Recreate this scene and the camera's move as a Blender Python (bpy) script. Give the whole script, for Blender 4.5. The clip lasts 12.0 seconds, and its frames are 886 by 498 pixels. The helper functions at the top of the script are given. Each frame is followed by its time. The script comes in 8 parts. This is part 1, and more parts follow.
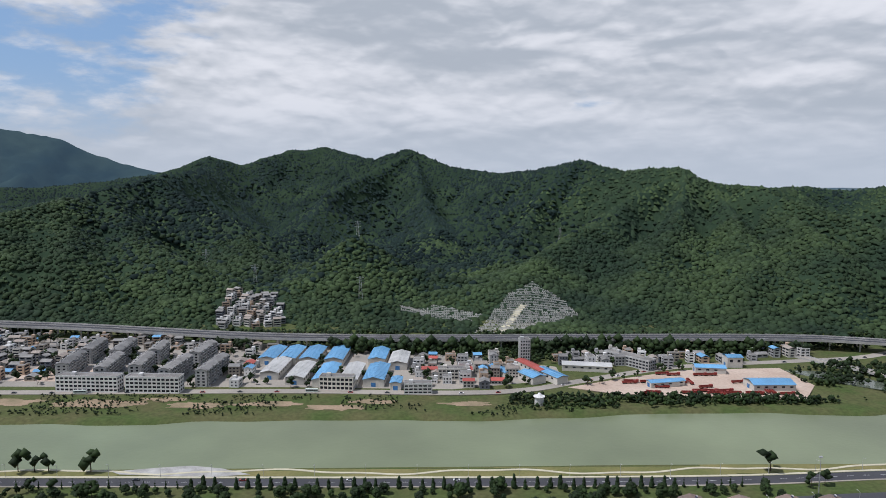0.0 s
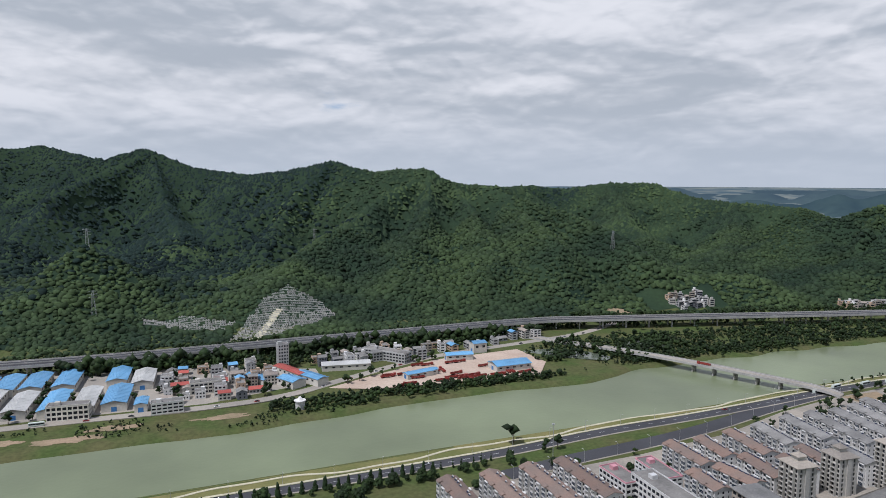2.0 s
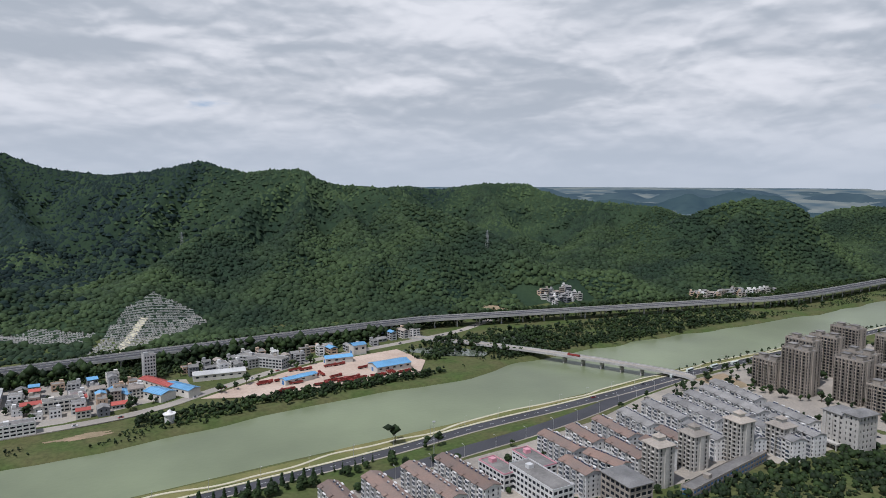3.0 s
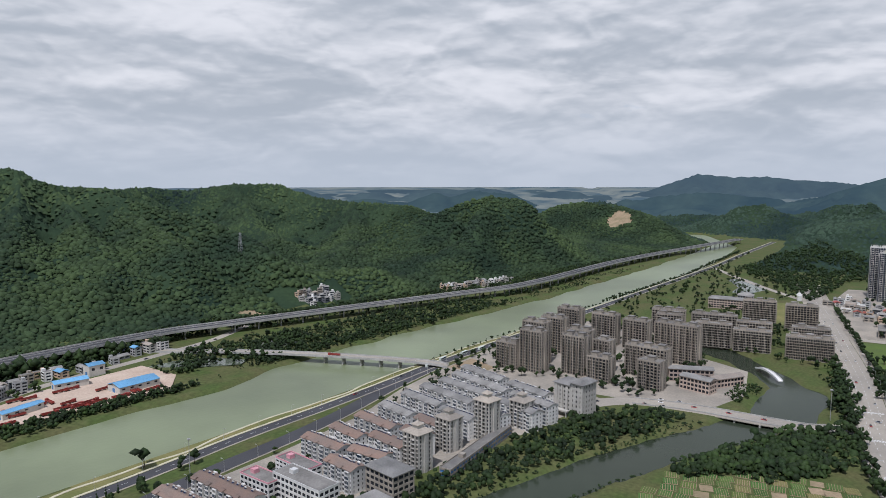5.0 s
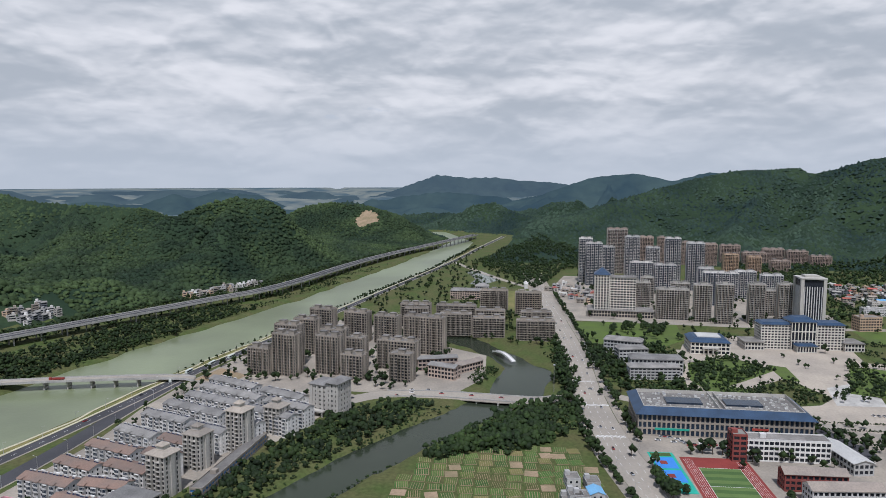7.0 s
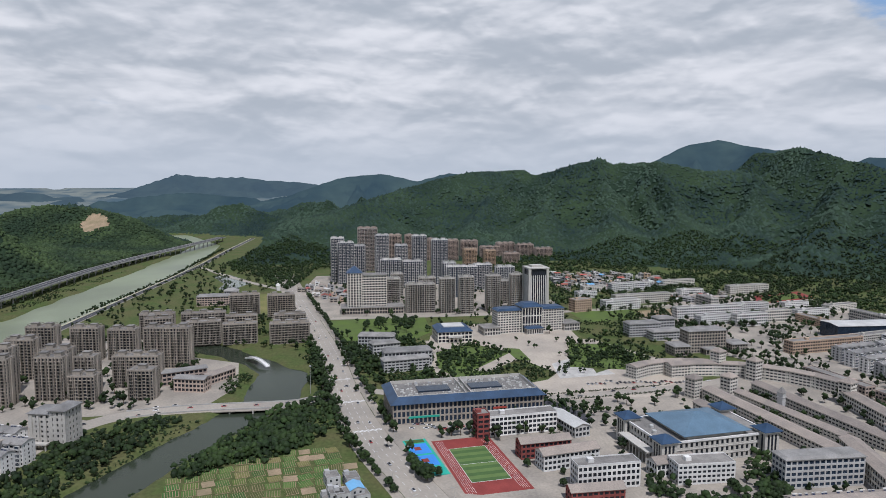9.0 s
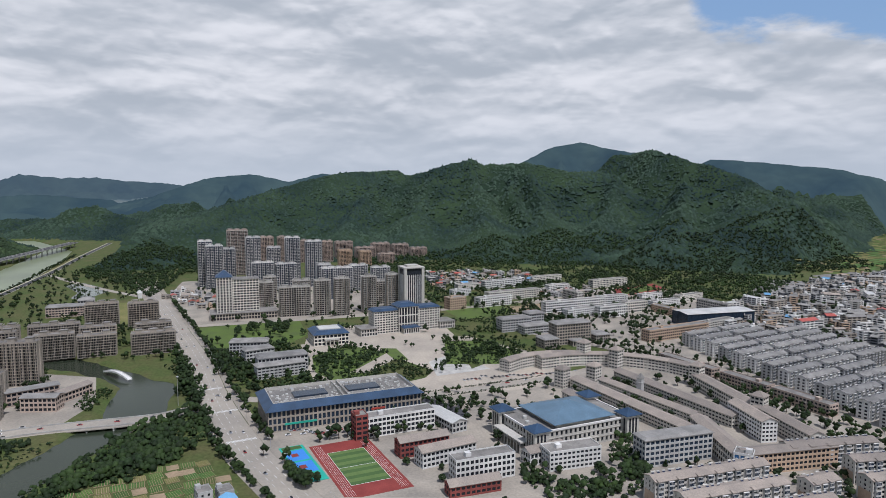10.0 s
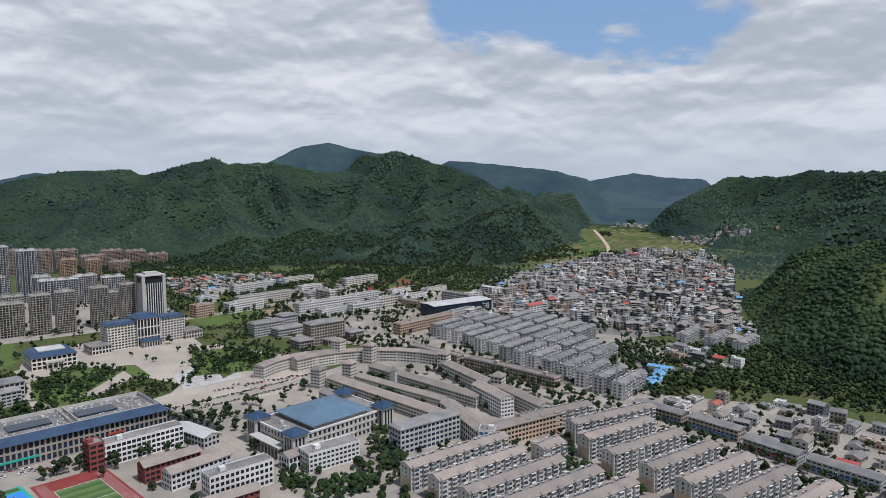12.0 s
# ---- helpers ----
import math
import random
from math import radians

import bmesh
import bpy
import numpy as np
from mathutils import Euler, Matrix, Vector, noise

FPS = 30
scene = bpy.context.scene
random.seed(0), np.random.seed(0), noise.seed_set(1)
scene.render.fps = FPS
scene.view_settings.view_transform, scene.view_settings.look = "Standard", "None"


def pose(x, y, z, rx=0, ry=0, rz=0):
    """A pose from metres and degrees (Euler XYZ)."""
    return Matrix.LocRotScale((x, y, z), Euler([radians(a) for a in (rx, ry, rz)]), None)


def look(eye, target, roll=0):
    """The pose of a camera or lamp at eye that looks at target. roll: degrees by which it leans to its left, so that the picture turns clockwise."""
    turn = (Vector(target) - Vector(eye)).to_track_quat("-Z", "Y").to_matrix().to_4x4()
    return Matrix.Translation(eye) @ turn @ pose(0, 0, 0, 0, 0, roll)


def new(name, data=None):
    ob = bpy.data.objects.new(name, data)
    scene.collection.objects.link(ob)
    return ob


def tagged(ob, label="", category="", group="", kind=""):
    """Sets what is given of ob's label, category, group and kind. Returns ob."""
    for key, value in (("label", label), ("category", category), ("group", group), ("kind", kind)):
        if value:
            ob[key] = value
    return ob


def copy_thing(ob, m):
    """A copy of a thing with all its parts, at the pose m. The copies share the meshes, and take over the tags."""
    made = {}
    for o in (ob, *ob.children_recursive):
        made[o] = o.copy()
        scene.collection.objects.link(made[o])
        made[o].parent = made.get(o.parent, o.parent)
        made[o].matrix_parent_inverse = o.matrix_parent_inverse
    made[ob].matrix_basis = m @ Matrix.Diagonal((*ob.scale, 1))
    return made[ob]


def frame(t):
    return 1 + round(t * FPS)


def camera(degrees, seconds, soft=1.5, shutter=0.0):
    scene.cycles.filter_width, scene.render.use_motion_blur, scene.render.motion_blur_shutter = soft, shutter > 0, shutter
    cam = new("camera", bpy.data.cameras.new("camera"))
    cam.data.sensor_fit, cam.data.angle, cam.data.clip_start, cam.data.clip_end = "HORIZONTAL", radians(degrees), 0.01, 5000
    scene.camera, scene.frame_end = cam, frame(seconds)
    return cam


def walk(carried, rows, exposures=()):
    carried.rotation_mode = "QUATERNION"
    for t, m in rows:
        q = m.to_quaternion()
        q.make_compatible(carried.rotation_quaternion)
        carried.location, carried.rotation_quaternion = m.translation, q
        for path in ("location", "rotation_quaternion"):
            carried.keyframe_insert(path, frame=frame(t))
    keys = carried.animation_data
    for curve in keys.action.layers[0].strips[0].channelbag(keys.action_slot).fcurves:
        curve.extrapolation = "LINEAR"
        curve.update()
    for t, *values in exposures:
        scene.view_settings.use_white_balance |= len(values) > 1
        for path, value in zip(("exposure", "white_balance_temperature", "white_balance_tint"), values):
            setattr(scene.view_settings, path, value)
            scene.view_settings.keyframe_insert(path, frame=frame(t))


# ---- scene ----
EYE = 200.0  # height of the hovering camera over the valley floor
cam = camera(66.06, 12.0, soft=0.85)
walk(cam, [
    (0.0, pose(0, 0, EYE, 83.81, -0.31, -0.00)),
    (0.5, pose(0, 0, EYE, 83.86, -0.27, -5.13)),
    (1.0, pose(0, 0, EYE, 83.90, -0.20, -10.25)),
    (1.5, pose(0, 0, EYE, 83.95, -0.18, -15.37)),
    (2.0, pose(0, 0, EYE, 83.97, -0.06, -20.55)),
    (2.5, pose(0, 0, EYE, 84.01, -0.05, -25.76)),
    (4.5, pose(0, 0, EYE, 84.05, 0.04, -46.00)),
    (5.0, pose(0, 0, EYE, 84.06, 0.07, -51.25)),
    (5.5, pose(0, 0, EYE, 84.07, 0.07, -56.59)),
    (6.0, pose(0, 0, EYE, 84.06, 0.02, -61.93)),
    (6.5, pose(0, 0, EYE, 84.07, 0.02, -67.07)),
    (8.5, pose(0, 0, EYE, 84.11, -0.13, -87.56)),
    (9.0, pose(0, 0, EYE, 84.12, -0.16, -92.87)),
    (9.5, pose(0, 0, EYE, 84.16, -0.10, -98.18)),
    (10.0, pose(0, 0, EYE, 84.18, -0.15, -103.38)),
    (10.5, pose(0, 0, EYE, 84.20, -0.11, -108.50)),
    (11.0, pose(0, 0, EYE, 84.22, -0.11, -113.64)),
    (11.5, pose(0, 0, EYE, 84.22, -0.10, -118.89)),
    (12.0, pose(0, 0, EYE, 84.23, -0.13, -124.16)),
], exposures=[(0.0, -0.25, 5900, 14), (12.0, -0.25, 5900, 14)])

# ---- world, sun ----
SUN_EL, SUN_AZ = radians(62), radians(-106)  # azimuth from +y towards +x
sun_dir = Vector((math.sin(SUN_AZ) * math.cos(SUN_EL), math.cos(SUN_AZ) * math.cos(SUN_EL), math.sin(SUN_EL)))
sun = new("sun", bpy.data.lights.new("sun", "SUN"))
sun.data.energy, sun.data.angle, sun.data.color = 4.5, radians(0.8), (1.0, 0.96, 0.9)
sun.matrix_world = look((0, 0, 0), -sun_dir)

world = bpy.data.worlds.new("sky")
scene.world = world
world.use_nodes = True
wn, wl = world.node_tree.nodes, world.node_tree.links
wn.clear()


def wmath(op, a, b=None):
    n = wn.new("ShaderNodeMath")
    n.operation = op
    for i, v in enumerate((a, b)):
        if v is None:
            continue
        if isinstance(v, (int, float)):
            n.inputs[i].default_value = v
        else:
            wl.new(v, n.inputs[i])
    return n.outputs[0]


def wmix(f, a, b):
    n = wn.new("ShaderNodeMix")
    n.data_type = "RGBA"
    for i, v in ((0, f), (6, a), (7, b)):
        if isinstance(v, (int, float)):
            n.inputs[i].default_value = v
        elif isinstance(v, tuple):
            n.inputs[i].default_value = (*v, 1)
        else:
            wl.new(v, n.inputs[i])
    return n.outputs[2]


sky = wn.new("ShaderNodeTexSky")
sky.sky_type, sky.sun_disc, sky.sun_elevation, sky.sun_rotation = "NISHITA", False, SUN_EL, SUN_AZ
sky.air_density, sky.dust_density, sky.ozone_density = 1.2, 0.6, 1.5
coord = wn.new("ShaderNodeTexCoord")
sep = wn.new("ShaderNodeSeparateXYZ")
wl.new(coord.outputs["Generated"], sep.inputs[0])
comb = wn.new("ShaderNodeCombineXYZ")
wl.new(sep.outputs[0], comb.inputs[0])
wl.new(sep.outputs[1], comb.inputs[1])
wl.new(wmath("MULTIPLY", wmath("MAXIMUM", sep.outputs[2], 0.0), 2.9), comb.inputs[2])


def wnoise(scale, detail, rough, distort=0.0, shift=0.0, lift=0.0):
    m = wn.new("ShaderNodeMapping")
    m.inputs["Location"].default_value = (shift, shift * 0.7, shift * 1.3 + lift)
    wl.new(comb.outputs[0], m.inputs["Vector"])
    n = wn.new("ShaderNodeTexNoise")
    n.inputs["Scale"].default_value, n.inputs["Detail"].default_value = scale, detail
    n.inputs["Roughness"].default_value, n.inputs["Distortion"].default_value = rough, distort
    wl.new(m.outputs[0], n.inputs["Vector"])
    return n.outputs[0]


def wramp(v, lo, hi):
    n = wn.new("ShaderNodeMapRange")
    n.interpolation_type, n.clamp = "SMOOTHSTEP", True
    n.inputs[1].default_value, n.inputs[2].default_value = lo, hi
    wl.new(v, n.inputs[0])
    return n.outputs[0]


def puffs(scale, lift):
    """Heaped round forms, broken up by fine noise."""
    base = wn.new("ShaderNodeMapping")
    base.inputs["Location"].default_value = (0.3, 1.7, lift)
    wl.new(comb.outputs[0], base.inputs["Vector"])
    rough = wn.new("ShaderNodeTexNoise")
    rough.inputs["Scale"].default_value, rough.inputs["Detail"].default_value = scale * 1.3, 5.0
    wl.new(base.outputs[0], rough.inputs["Vector"])
    bend = wn.new("ShaderNodeVectorMath")
    bend.operation = "MULTIPLY_ADD"
    wl.new(rough.outputs["Color"], bend.inputs[0])
    bend.inputs[1].default_value = (0.9 / scale,) * 3
    wl.new(base.outputs[0], bend.inputs[2])
    cell = wn.new("ShaderNodeTexVoronoi")
    cell.feature = "SMOOTH_F1"
    cell.inputs["Scale"].default_value, cell.inputs["Detail"].default_value = scale, 3.0
    cell.inputs["Roughness"].default_value, cell.inputs["Smoothness"].default_value = 0.55, 0.7
    wl.new(bend.outputs[0], cell.inputs["Vector"])
    return wmath("SUBTRACT", 1.0, cell.outputs["Distance"])


cover = wnoise(2.3, 6.0, 0.52, 0.0, 3.1)
form = wnoise(3.0, 5.0, 0.47, 0.0, 11.0)
wisps = wnoise(13.0, 6.0, 0.6, 0.0, 5.0)
lower = wnoise(3.0, 5.0, 0.47, 0.0, 11.0, 0.05)
heap, above = puffs(5.5, 0.0), puffs(5.5, 0.03)  # lit tops and grey bases


def opening(az, el, wide):
    """1 round a gap in the clouds at that azimuth and elevation."""
    d = wn.new("ShaderNodeVectorMath")
    d.operation = "DOT_PRODUCT"
    wl.new(coord.outputs["Generated"], d.inputs[0])
    az, el = radians(az), radians(el)
    d.inputs[1].default_value = (math.sin(az) * math.cos(el), math.cos(az) * math.cos(el), math.sin(el))
    return wramp(d.outputs["Value"], math.cos(radians(wide)), math.cos(radians(wide * 0.25)))


gaps = wmath("ADD", opening(-29, 14, 19), wmath("ADD", opening(129, 17, 11), opening(141, 17, 12)))
zenith = wramp(sep.outputs[2], 0.34, 0.7)
gaps = wmath("ADD", gaps, wmath("MULTIPLY", zenith, 1.2))  # clouds overlap low down, overhead they stand apart
dense = wmath("SUBTRACT", wmath("ADD", cover, wmath("MULTIPLY", wmath("SUBTRACT", wisps, 0.45), 0.3)), wmath("MULTIPLY", gaps, 0.29))
mask = wramp(dense, 0.2, 0.32)
body = wmath("ADD", wmath("ADD", wmath("MULTIPLY", form, 0.6), wmath("MULTIPLY", cover, 0.34)), wmath("ADD", wmath("MULTIPLY", wisps, 0.06), wmath("MULTIPLY", heap, 0.12)))
flank = wmath("ADD", wmath("MULTIPLY", wmath("SUBTRACT", heap, above), 0.35), wmath("MULTIPLY", wmath("SUBTRACT", form, lower), 0.7))
shade = wramp(wmath("ADD", body, flank), 0.32, 0.74)
cloud = wmix(shade, (5.3, 5.65, 5.85), (9.3, 9.2, 8.95))
haze = wramp(sep.outputs[2], 0.15, -0.01)
deep = wmix(wmath("MULTIPLY", wmath("SUBTRACT", 1.0, zenith), 0.65), sky.outputs[0], (3.2, 5.0, 7.6))
veil = wmix(wmath("MULTIPLY", wmath("POWER", haze, 1.3), 0.85), wmix(mask, deep, cloud), (5.9, 6.4, 6.8))
back = wn.new("ShaderNodeBackground")
back.inputs[1].default_value = 0.1
wl.new(veil, back.inputs[0])
out = wn.new("ShaderNodeOutputWorld")
wl.new(back.outputs[0], out.inputs[0])

# ---- materials ----
def material(name, color, rough=0.8, vary=0.25, scale=0.15, fine=2.0, bump=0.0, metal=0.0, tint=None, by_object=0.0, by_island=0.0, spec=0.3):
    m = bpy.data.materials.new(name)
    m.use_nodes = True
    n, l = m.node_tree.nodes, m.node_tree.links
    b = n["Principled BSDF"]
    b.inputs["Roughness"].default_value, b.inputs["Metallic"].default_value = rough, metal
    b.inputs["Specular IOR Level"].default_value = spec
    g = n.new("ShaderNodeNewGeometry")

    def noise_at(s, d):
        t = n.new("ShaderNodeTexNoise")
        t.inputs["Scale"].default_value, t.inputs["Detail"].default_value = s, d
        l.new(g.outputs["Position"], t.inputs["Vector"])
        return t.outputs[0]

    def mix(f, a, b2, blend="MIX"):
        x = n.new("ShaderNodeMix")
        x.data_type, x.blend_type = "RGBA", blend
        for i, v in ((0, f), (6, a), (7, b2)):
            if isinstance(v, (int, float)):
                x.inputs[i].default_value = v
            elif isinstance(v, tuple):
                x.inputs[i].default_value = (*v, 1)
            else:
                l.new(v, x.inputs[i])
        return x.outputs[2]

    def ramp(v, lo, hi, a=0.0, b2=1.0):
        x = n.new("ShaderNodeMapRange")
        x.inputs[1].default_value, x.inputs[2].default_value = lo, hi
        x.inputs[3].default_value, x.inputs[4].default_value = a, b2
        l.new(v, x.inputs[0])
        return x.outputs[0]

    second = tint or tuple(c * (1 - vary) for c in color)
    big = noise_at(scale, 4.0)
    small = noise_at(fine, 5.0)
    col = mix(ramp(big, 0.35, 0.65), second, color)
    lo = 1 - vary * 0.6
    col = mix(1.0, col, mix(ramp(small, 0.3, 0.7), (lo, lo, lo), (1.06, 1.06, 1.06)), "MULTIPLY")
    if by_object:
        o = n.new("ShaderNodeObjectInfo")
        k = 1 - by_object
        col = mix(1.0, col, mix(o.outputs["Random"], (k, k, k), (1.1, 1.08, 1.05)), "MULTIPLY")
    if by_island:
        k = 1 - by_island
        col = mix(1.0, col, mix(g.outputs["Random Per Island"], (k, k, k * 0.9), (1.25, 1.2, 1.1)), "MULTIPLY")
    l.new(col, b.inputs["Base Color"])
    if bump:
        x = n.new("ShaderNodeBump")
        x.inputs["Strength"].default_value, x.inputs["Distance"].default_value = min(1.0, bump), bump
        l.new(small, x.inputs["Height"])
        l.new(x.outputs[0], b.inputs["Normal"])
    return m


M_GRASS = material("grass", (0.070, 0.100, 0.030), 0.9, 0.55, 0.03, 0.3, 0.3, tint=(0.105, 0.105, 0.045), spec=0.1)
M_LAWN = material("lawn", (0.095, 0.140, 0.035), 0.9, 0.2, 0.05, 0.6, 0.2, tint=(0.085, 0.115, 0.04), spec=0.1)
M_DRY = material("dry_grass", (0.20, 0.18, 0.075), 0.9, 0.25, 0.03, 0.5, 0.2, tint=(0.13, 0.14, 0.05), spec=0.1)
M_FOREST = material("broadleaf_woods", (0.050, 0.080, 0.034), 0.75, 0.35, 0.0065, 0.25, 0.0, tint=(0.019, 0.036, 0.022), by_island=0.38, spec=0.12)
# Darkened woods colour: cloud shade over the back mountain, painted in.
M_SHADED_WOODS = material("shaded_woods", (0.018, 0.033, 0.030), 0.8, 0.3, 0.006, 0.2, 0.0, tint=(0.010, 0.020, 0.021), by_island=0.3, spec=0.08)
# Bluer, paler woods colour for the farther hills, with air haze painted in.
M_HAZY_WOODS = material("hazy_woods", (0.042, 0.069, 0.050), 0.8, 0.3, 0.0045, 0.2, 0.0, tint=(0.017, 0.033, 0.034), by_island=0.32, spec=0.08)
M_FLOOR = material("forest_floor", (0.034, 0.056, 0.029), 0.9, 0.3, 0.008, 0.2, 0.0, tint=(0.019, 0.034, 0.022), spec=0.05)
M_LEAF = material("tree_leaves", (0.030, 0.056, 0.015), 0.7, 0.35, 0.05, 0.6, 0.0, tint=(0.014, 0.030, 0.010), by_island=0.5, by_object=0.3, spec=0.2)
M_CYPRESS = material("cypress_leaves", (0.022, 0.04, 0.018), 0.8, 0.3, 0.1, 1.0, by_island=0.3, spec=0.1)
M_BARK = material("bark", (0.11, 0.08, 0.055), 0.9, 0.3, 0.5, 4.0)
M_SOIL = material("bare_soil", (0.33, 0.245, 0.165), 0.95, 0.3, 0.05, 0.5, 0.2, tint=(0.22, 0.18, 0.11), spec=0.1)
M_YARD = material("pale_gravel", (0.50, 0.40, 0.32), 0.95, 0.25, 0.03, 0.4, 0.1, tint=(0.42, 0.32, 0.25), spec=0.1)
M_PAVE = material("concrete_paving", (0.35, 0.31, 0.255), 0.85, 0.3, 0.03, 0.5, 0.0, tint=(0.235, 0.212, 0.18))
M_ROAD = material("concrete_road", (0.34, 0.305, 0.255), 0.8, 0.22, 0.02, 0.5, 0.0, tint=(0.27, 0.245, 0.21))
M_ASPHALT = material("asphalt", (0.062, 0.062, 0.068), 0.8, 0.25, 0.03, 0.8)
M_PATH = material("path_paving", (0.50, 0.46, 0.33), 0.85, 0.15, 0.1, 1.0)
M_LINE = material("white_paint", (0.7, 0.7, 0.68), 0.6, 0.15, 0.3, 2.0)
M_CONC = material("viaduct_concrete", (0.40, 0.39, 0.37), 0.8, 0.25, 0.08, 0.8)
M_TIN_BLUE = material("blue_sheet_roof", (0.16, 0.37, 0.60), 0.45, 0.2, 0.06, 1.2, metal=0.0, by_object=0.2)
M_TIN_WHITE = material("white_sheet_roof", (0.52, 0.515, 0.49), 0.5, 0.25, 0.06, 1.2)
M_TIN_RED = material("red_sheet_roof", (0.42, 0.10, 0.08), 0.5, 0.2, 0.06, 1.2, by_object=0.2)
M_TILE_BLUE = material("blue_roof_tiles", (0.032, 0.066, 0.125), 0.45, 0.3, 0.1, 1.5)
M_TILE_GREY = material("grey_roof_tiles", (0.26, 0.255, 0.245), 0.8, 0.35, 0.08, 1.0, by_object=0.2)
M_TILE_BROWN = material("brown_roof_tiles", (0.315, 0.272, 0.235), 0.85, 0.35, 0.08, 1.0, tint=(0.25, 0.22, 0.195), by_object=0.25)
M_ROOF_STEEL = material("blue_steel_roof", (0.115, 0.185, 0.25), 0.4, 0.2, 0.08, 1.0)
M_PLAZA = material("square_paving", (0.40, 0.35, 0.285), 0.8, 0.2, 0.03, 0.4, tint=(0.31, 0.275, 0.23))
M_TILE_TERRA = material("terracotta_tiles", (0.225, 0.155, 0.125), 0.85, 0.3, 0.08, 1.0, tint=(0.185, 0.145, 0.125), by_object=0.25)
M_TILE_RED = material("red_roof_tiles", (0.38, 0.12, 0.09), 0.8, 0.3, 0.08, 1.0, by_object=0.2)
M_FLATROOF = material("flat_roof_screed", (0.25, 0.24, 0.225), 0.9, 0.35, 0.08, 0.6, by_object=0.2)
M_WALL_WHITE = material("white_render", (0.68, 0.675, 0.66), 0.8, 0.2, 0.06, 0.8, by_object=0.15)
M_WALL_CREAM = material("cream_render", (0.59, 0.565, 0.515), 0.8, 0.2, 0.06, 0.8, by_object=0.15)
M_WALL_BEIGE = material("beige_stone", (0.34, 0.305, 0.262), 0.8, 0.25, 0.05, 0.8, by_object=0.15)
M_WALL_STONE = material("pale_stone", (0.47, 0.45, 0.41), 0.8, 0.2, 0.06, 0.8)
M_WALL_GREY = material("grey_render", (0.45, 0.452, 0.45), 0.8, 0.22, 0.06, 0.8, by_object=0.2)
M_WALL_SLATE = material("slate_grey_render", (0.15, 0.16, 0.18), 0.8, 0.2, 0.05, 0.8, by_object=0.12)
M_WALL_TAN = material("tan_tiles", (0.50, 0.37, 0.27), 0.8, 0.2, 0.06, 0.8, by_object=0.1)
M_WALL_RED = material("dark_red_brick", (0.26, 0.07, 0.06), 0.8, 0.3, 0.1, 1.5)
M_WALL_PINK = material("pink_render", (0.62, 0.30, 0.34), 0.8, 0.2, 0.1, 1.0)
M_WALL_ROSE = material("rose_stone", (0.44, 0.355, 0.305), 0.8, 0.22, 0.06, 0.8, by_object=0.15)
M_GLASS = material("dark_window_glass", (0.028, 0.033, 0.042), 0.2, 0.4, 0.4, 0.9, by_object=0.2, spec=0.3)
M_GLASS_BLUE = material("blue_window_glass", (0.028, 0.045, 0.072), 0.2, 0.4, 0.4, 0.9, spec=0.3)
M_SIGN_BLUE = material("blue_shop_sign", (0.06, 0.20, 0.45), 0.5, 0.3, 0.3, 1.0)
M_SIGN_RED = material("red_shop_sign", (0.45, 0.08, 0.06), 0.5, 0.3, 0.3, 1.0)
M_TRACK = material("red_running_track", (0.235, 0.045, 0.038), 0.85, 0.2, 0.1, 1.0)
M_COURT = material("blue_court", (0.05, 0.22, 0.60), 0.7, 0.1, 0.1, 1.0)
M_TEAL = material("green_court", (0.03, 0.36, 0.27), 0.7, 0.15, 0.1, 1.0)
M_TURF = material("turf_light", (0.105, 0.165, 0.05), 0.9, 0.12, 0.1, 1.0)
M_TURF2 = material("turf_dark", (0.062, 0.115, 0.034), 0.9, 0.12, 0.1, 1.0)
M_STEEL = material("steel", (0.5, 0.5, 0.5), 0.4, 0.1, 0.5, 2.0, metal=0.6)
M_STONE = material("grave_stone", (0.50, 0.49, 0.46), 0.8, 0.3, 0.1, 1.0, by_object=0.2)
M_CROP = material("crop_rows", (0.04, 0.12, 0.022), 0.9, 0.4, 0.05, 0.8, 0.3, tint=(0.10, 0.16, 0.04), by_object=0.35)
M_TUBE = material("solar_tubes", (0.025, 0.03, 0.06), 0.25, 0.3, 0.5, 2.0, spec=0.5)
M_BLACK = material("black_rubber", (0.03, 0.03, 0.03), 0.8, 0.2)


def water(name, color, rough, bump):
    m = material(name, color, rough, 0.18, 0.006, 0.02, 0.0, tint=tuple(c * 0.72 for c in color), spec=0.5)
    n, l = m.node_tree.nodes, m.node_tree.links
    t, x, g = n.new("ShaderNodeTexNoise"), n.new("ShaderNodeBump"), n.new("ShaderNodeNewGeometry")
    t.inputs["Scale"].default_value, t.inputs["Detail"].default_value = 0.25, 4.0
    l.new(g.outputs["Position"], t.inputs["Vector"])
    x.inputs["Strength"].default_value, x.inputs["Distance"].default_value = bump, 0.3
    l.new(t.outputs[0], x.inputs["Height"])
    l.new(x.outputs[0], n["Principled BSDF"].inputs["Normal"])
    return m


M_RIVER = water("river_water", (0.185, 0.215, 0.12), 0.3, 0.3)
M_RIVER.node_tree.nodes["Principled BSDF"].inputs["Specular IOR Level"].default_value = 0.28
M_CANAL = water("canal_water", (0.036, 0.046, 0.030), 0.16, 0.12)
M_CANAL.node_tree.nodes["Principled BSDF"].inputs["Specular IOR Level"].default_value = 0.13
M_POND = water("pond_water", (0.13, 0.15, 0.11), 0.15, 0.2)


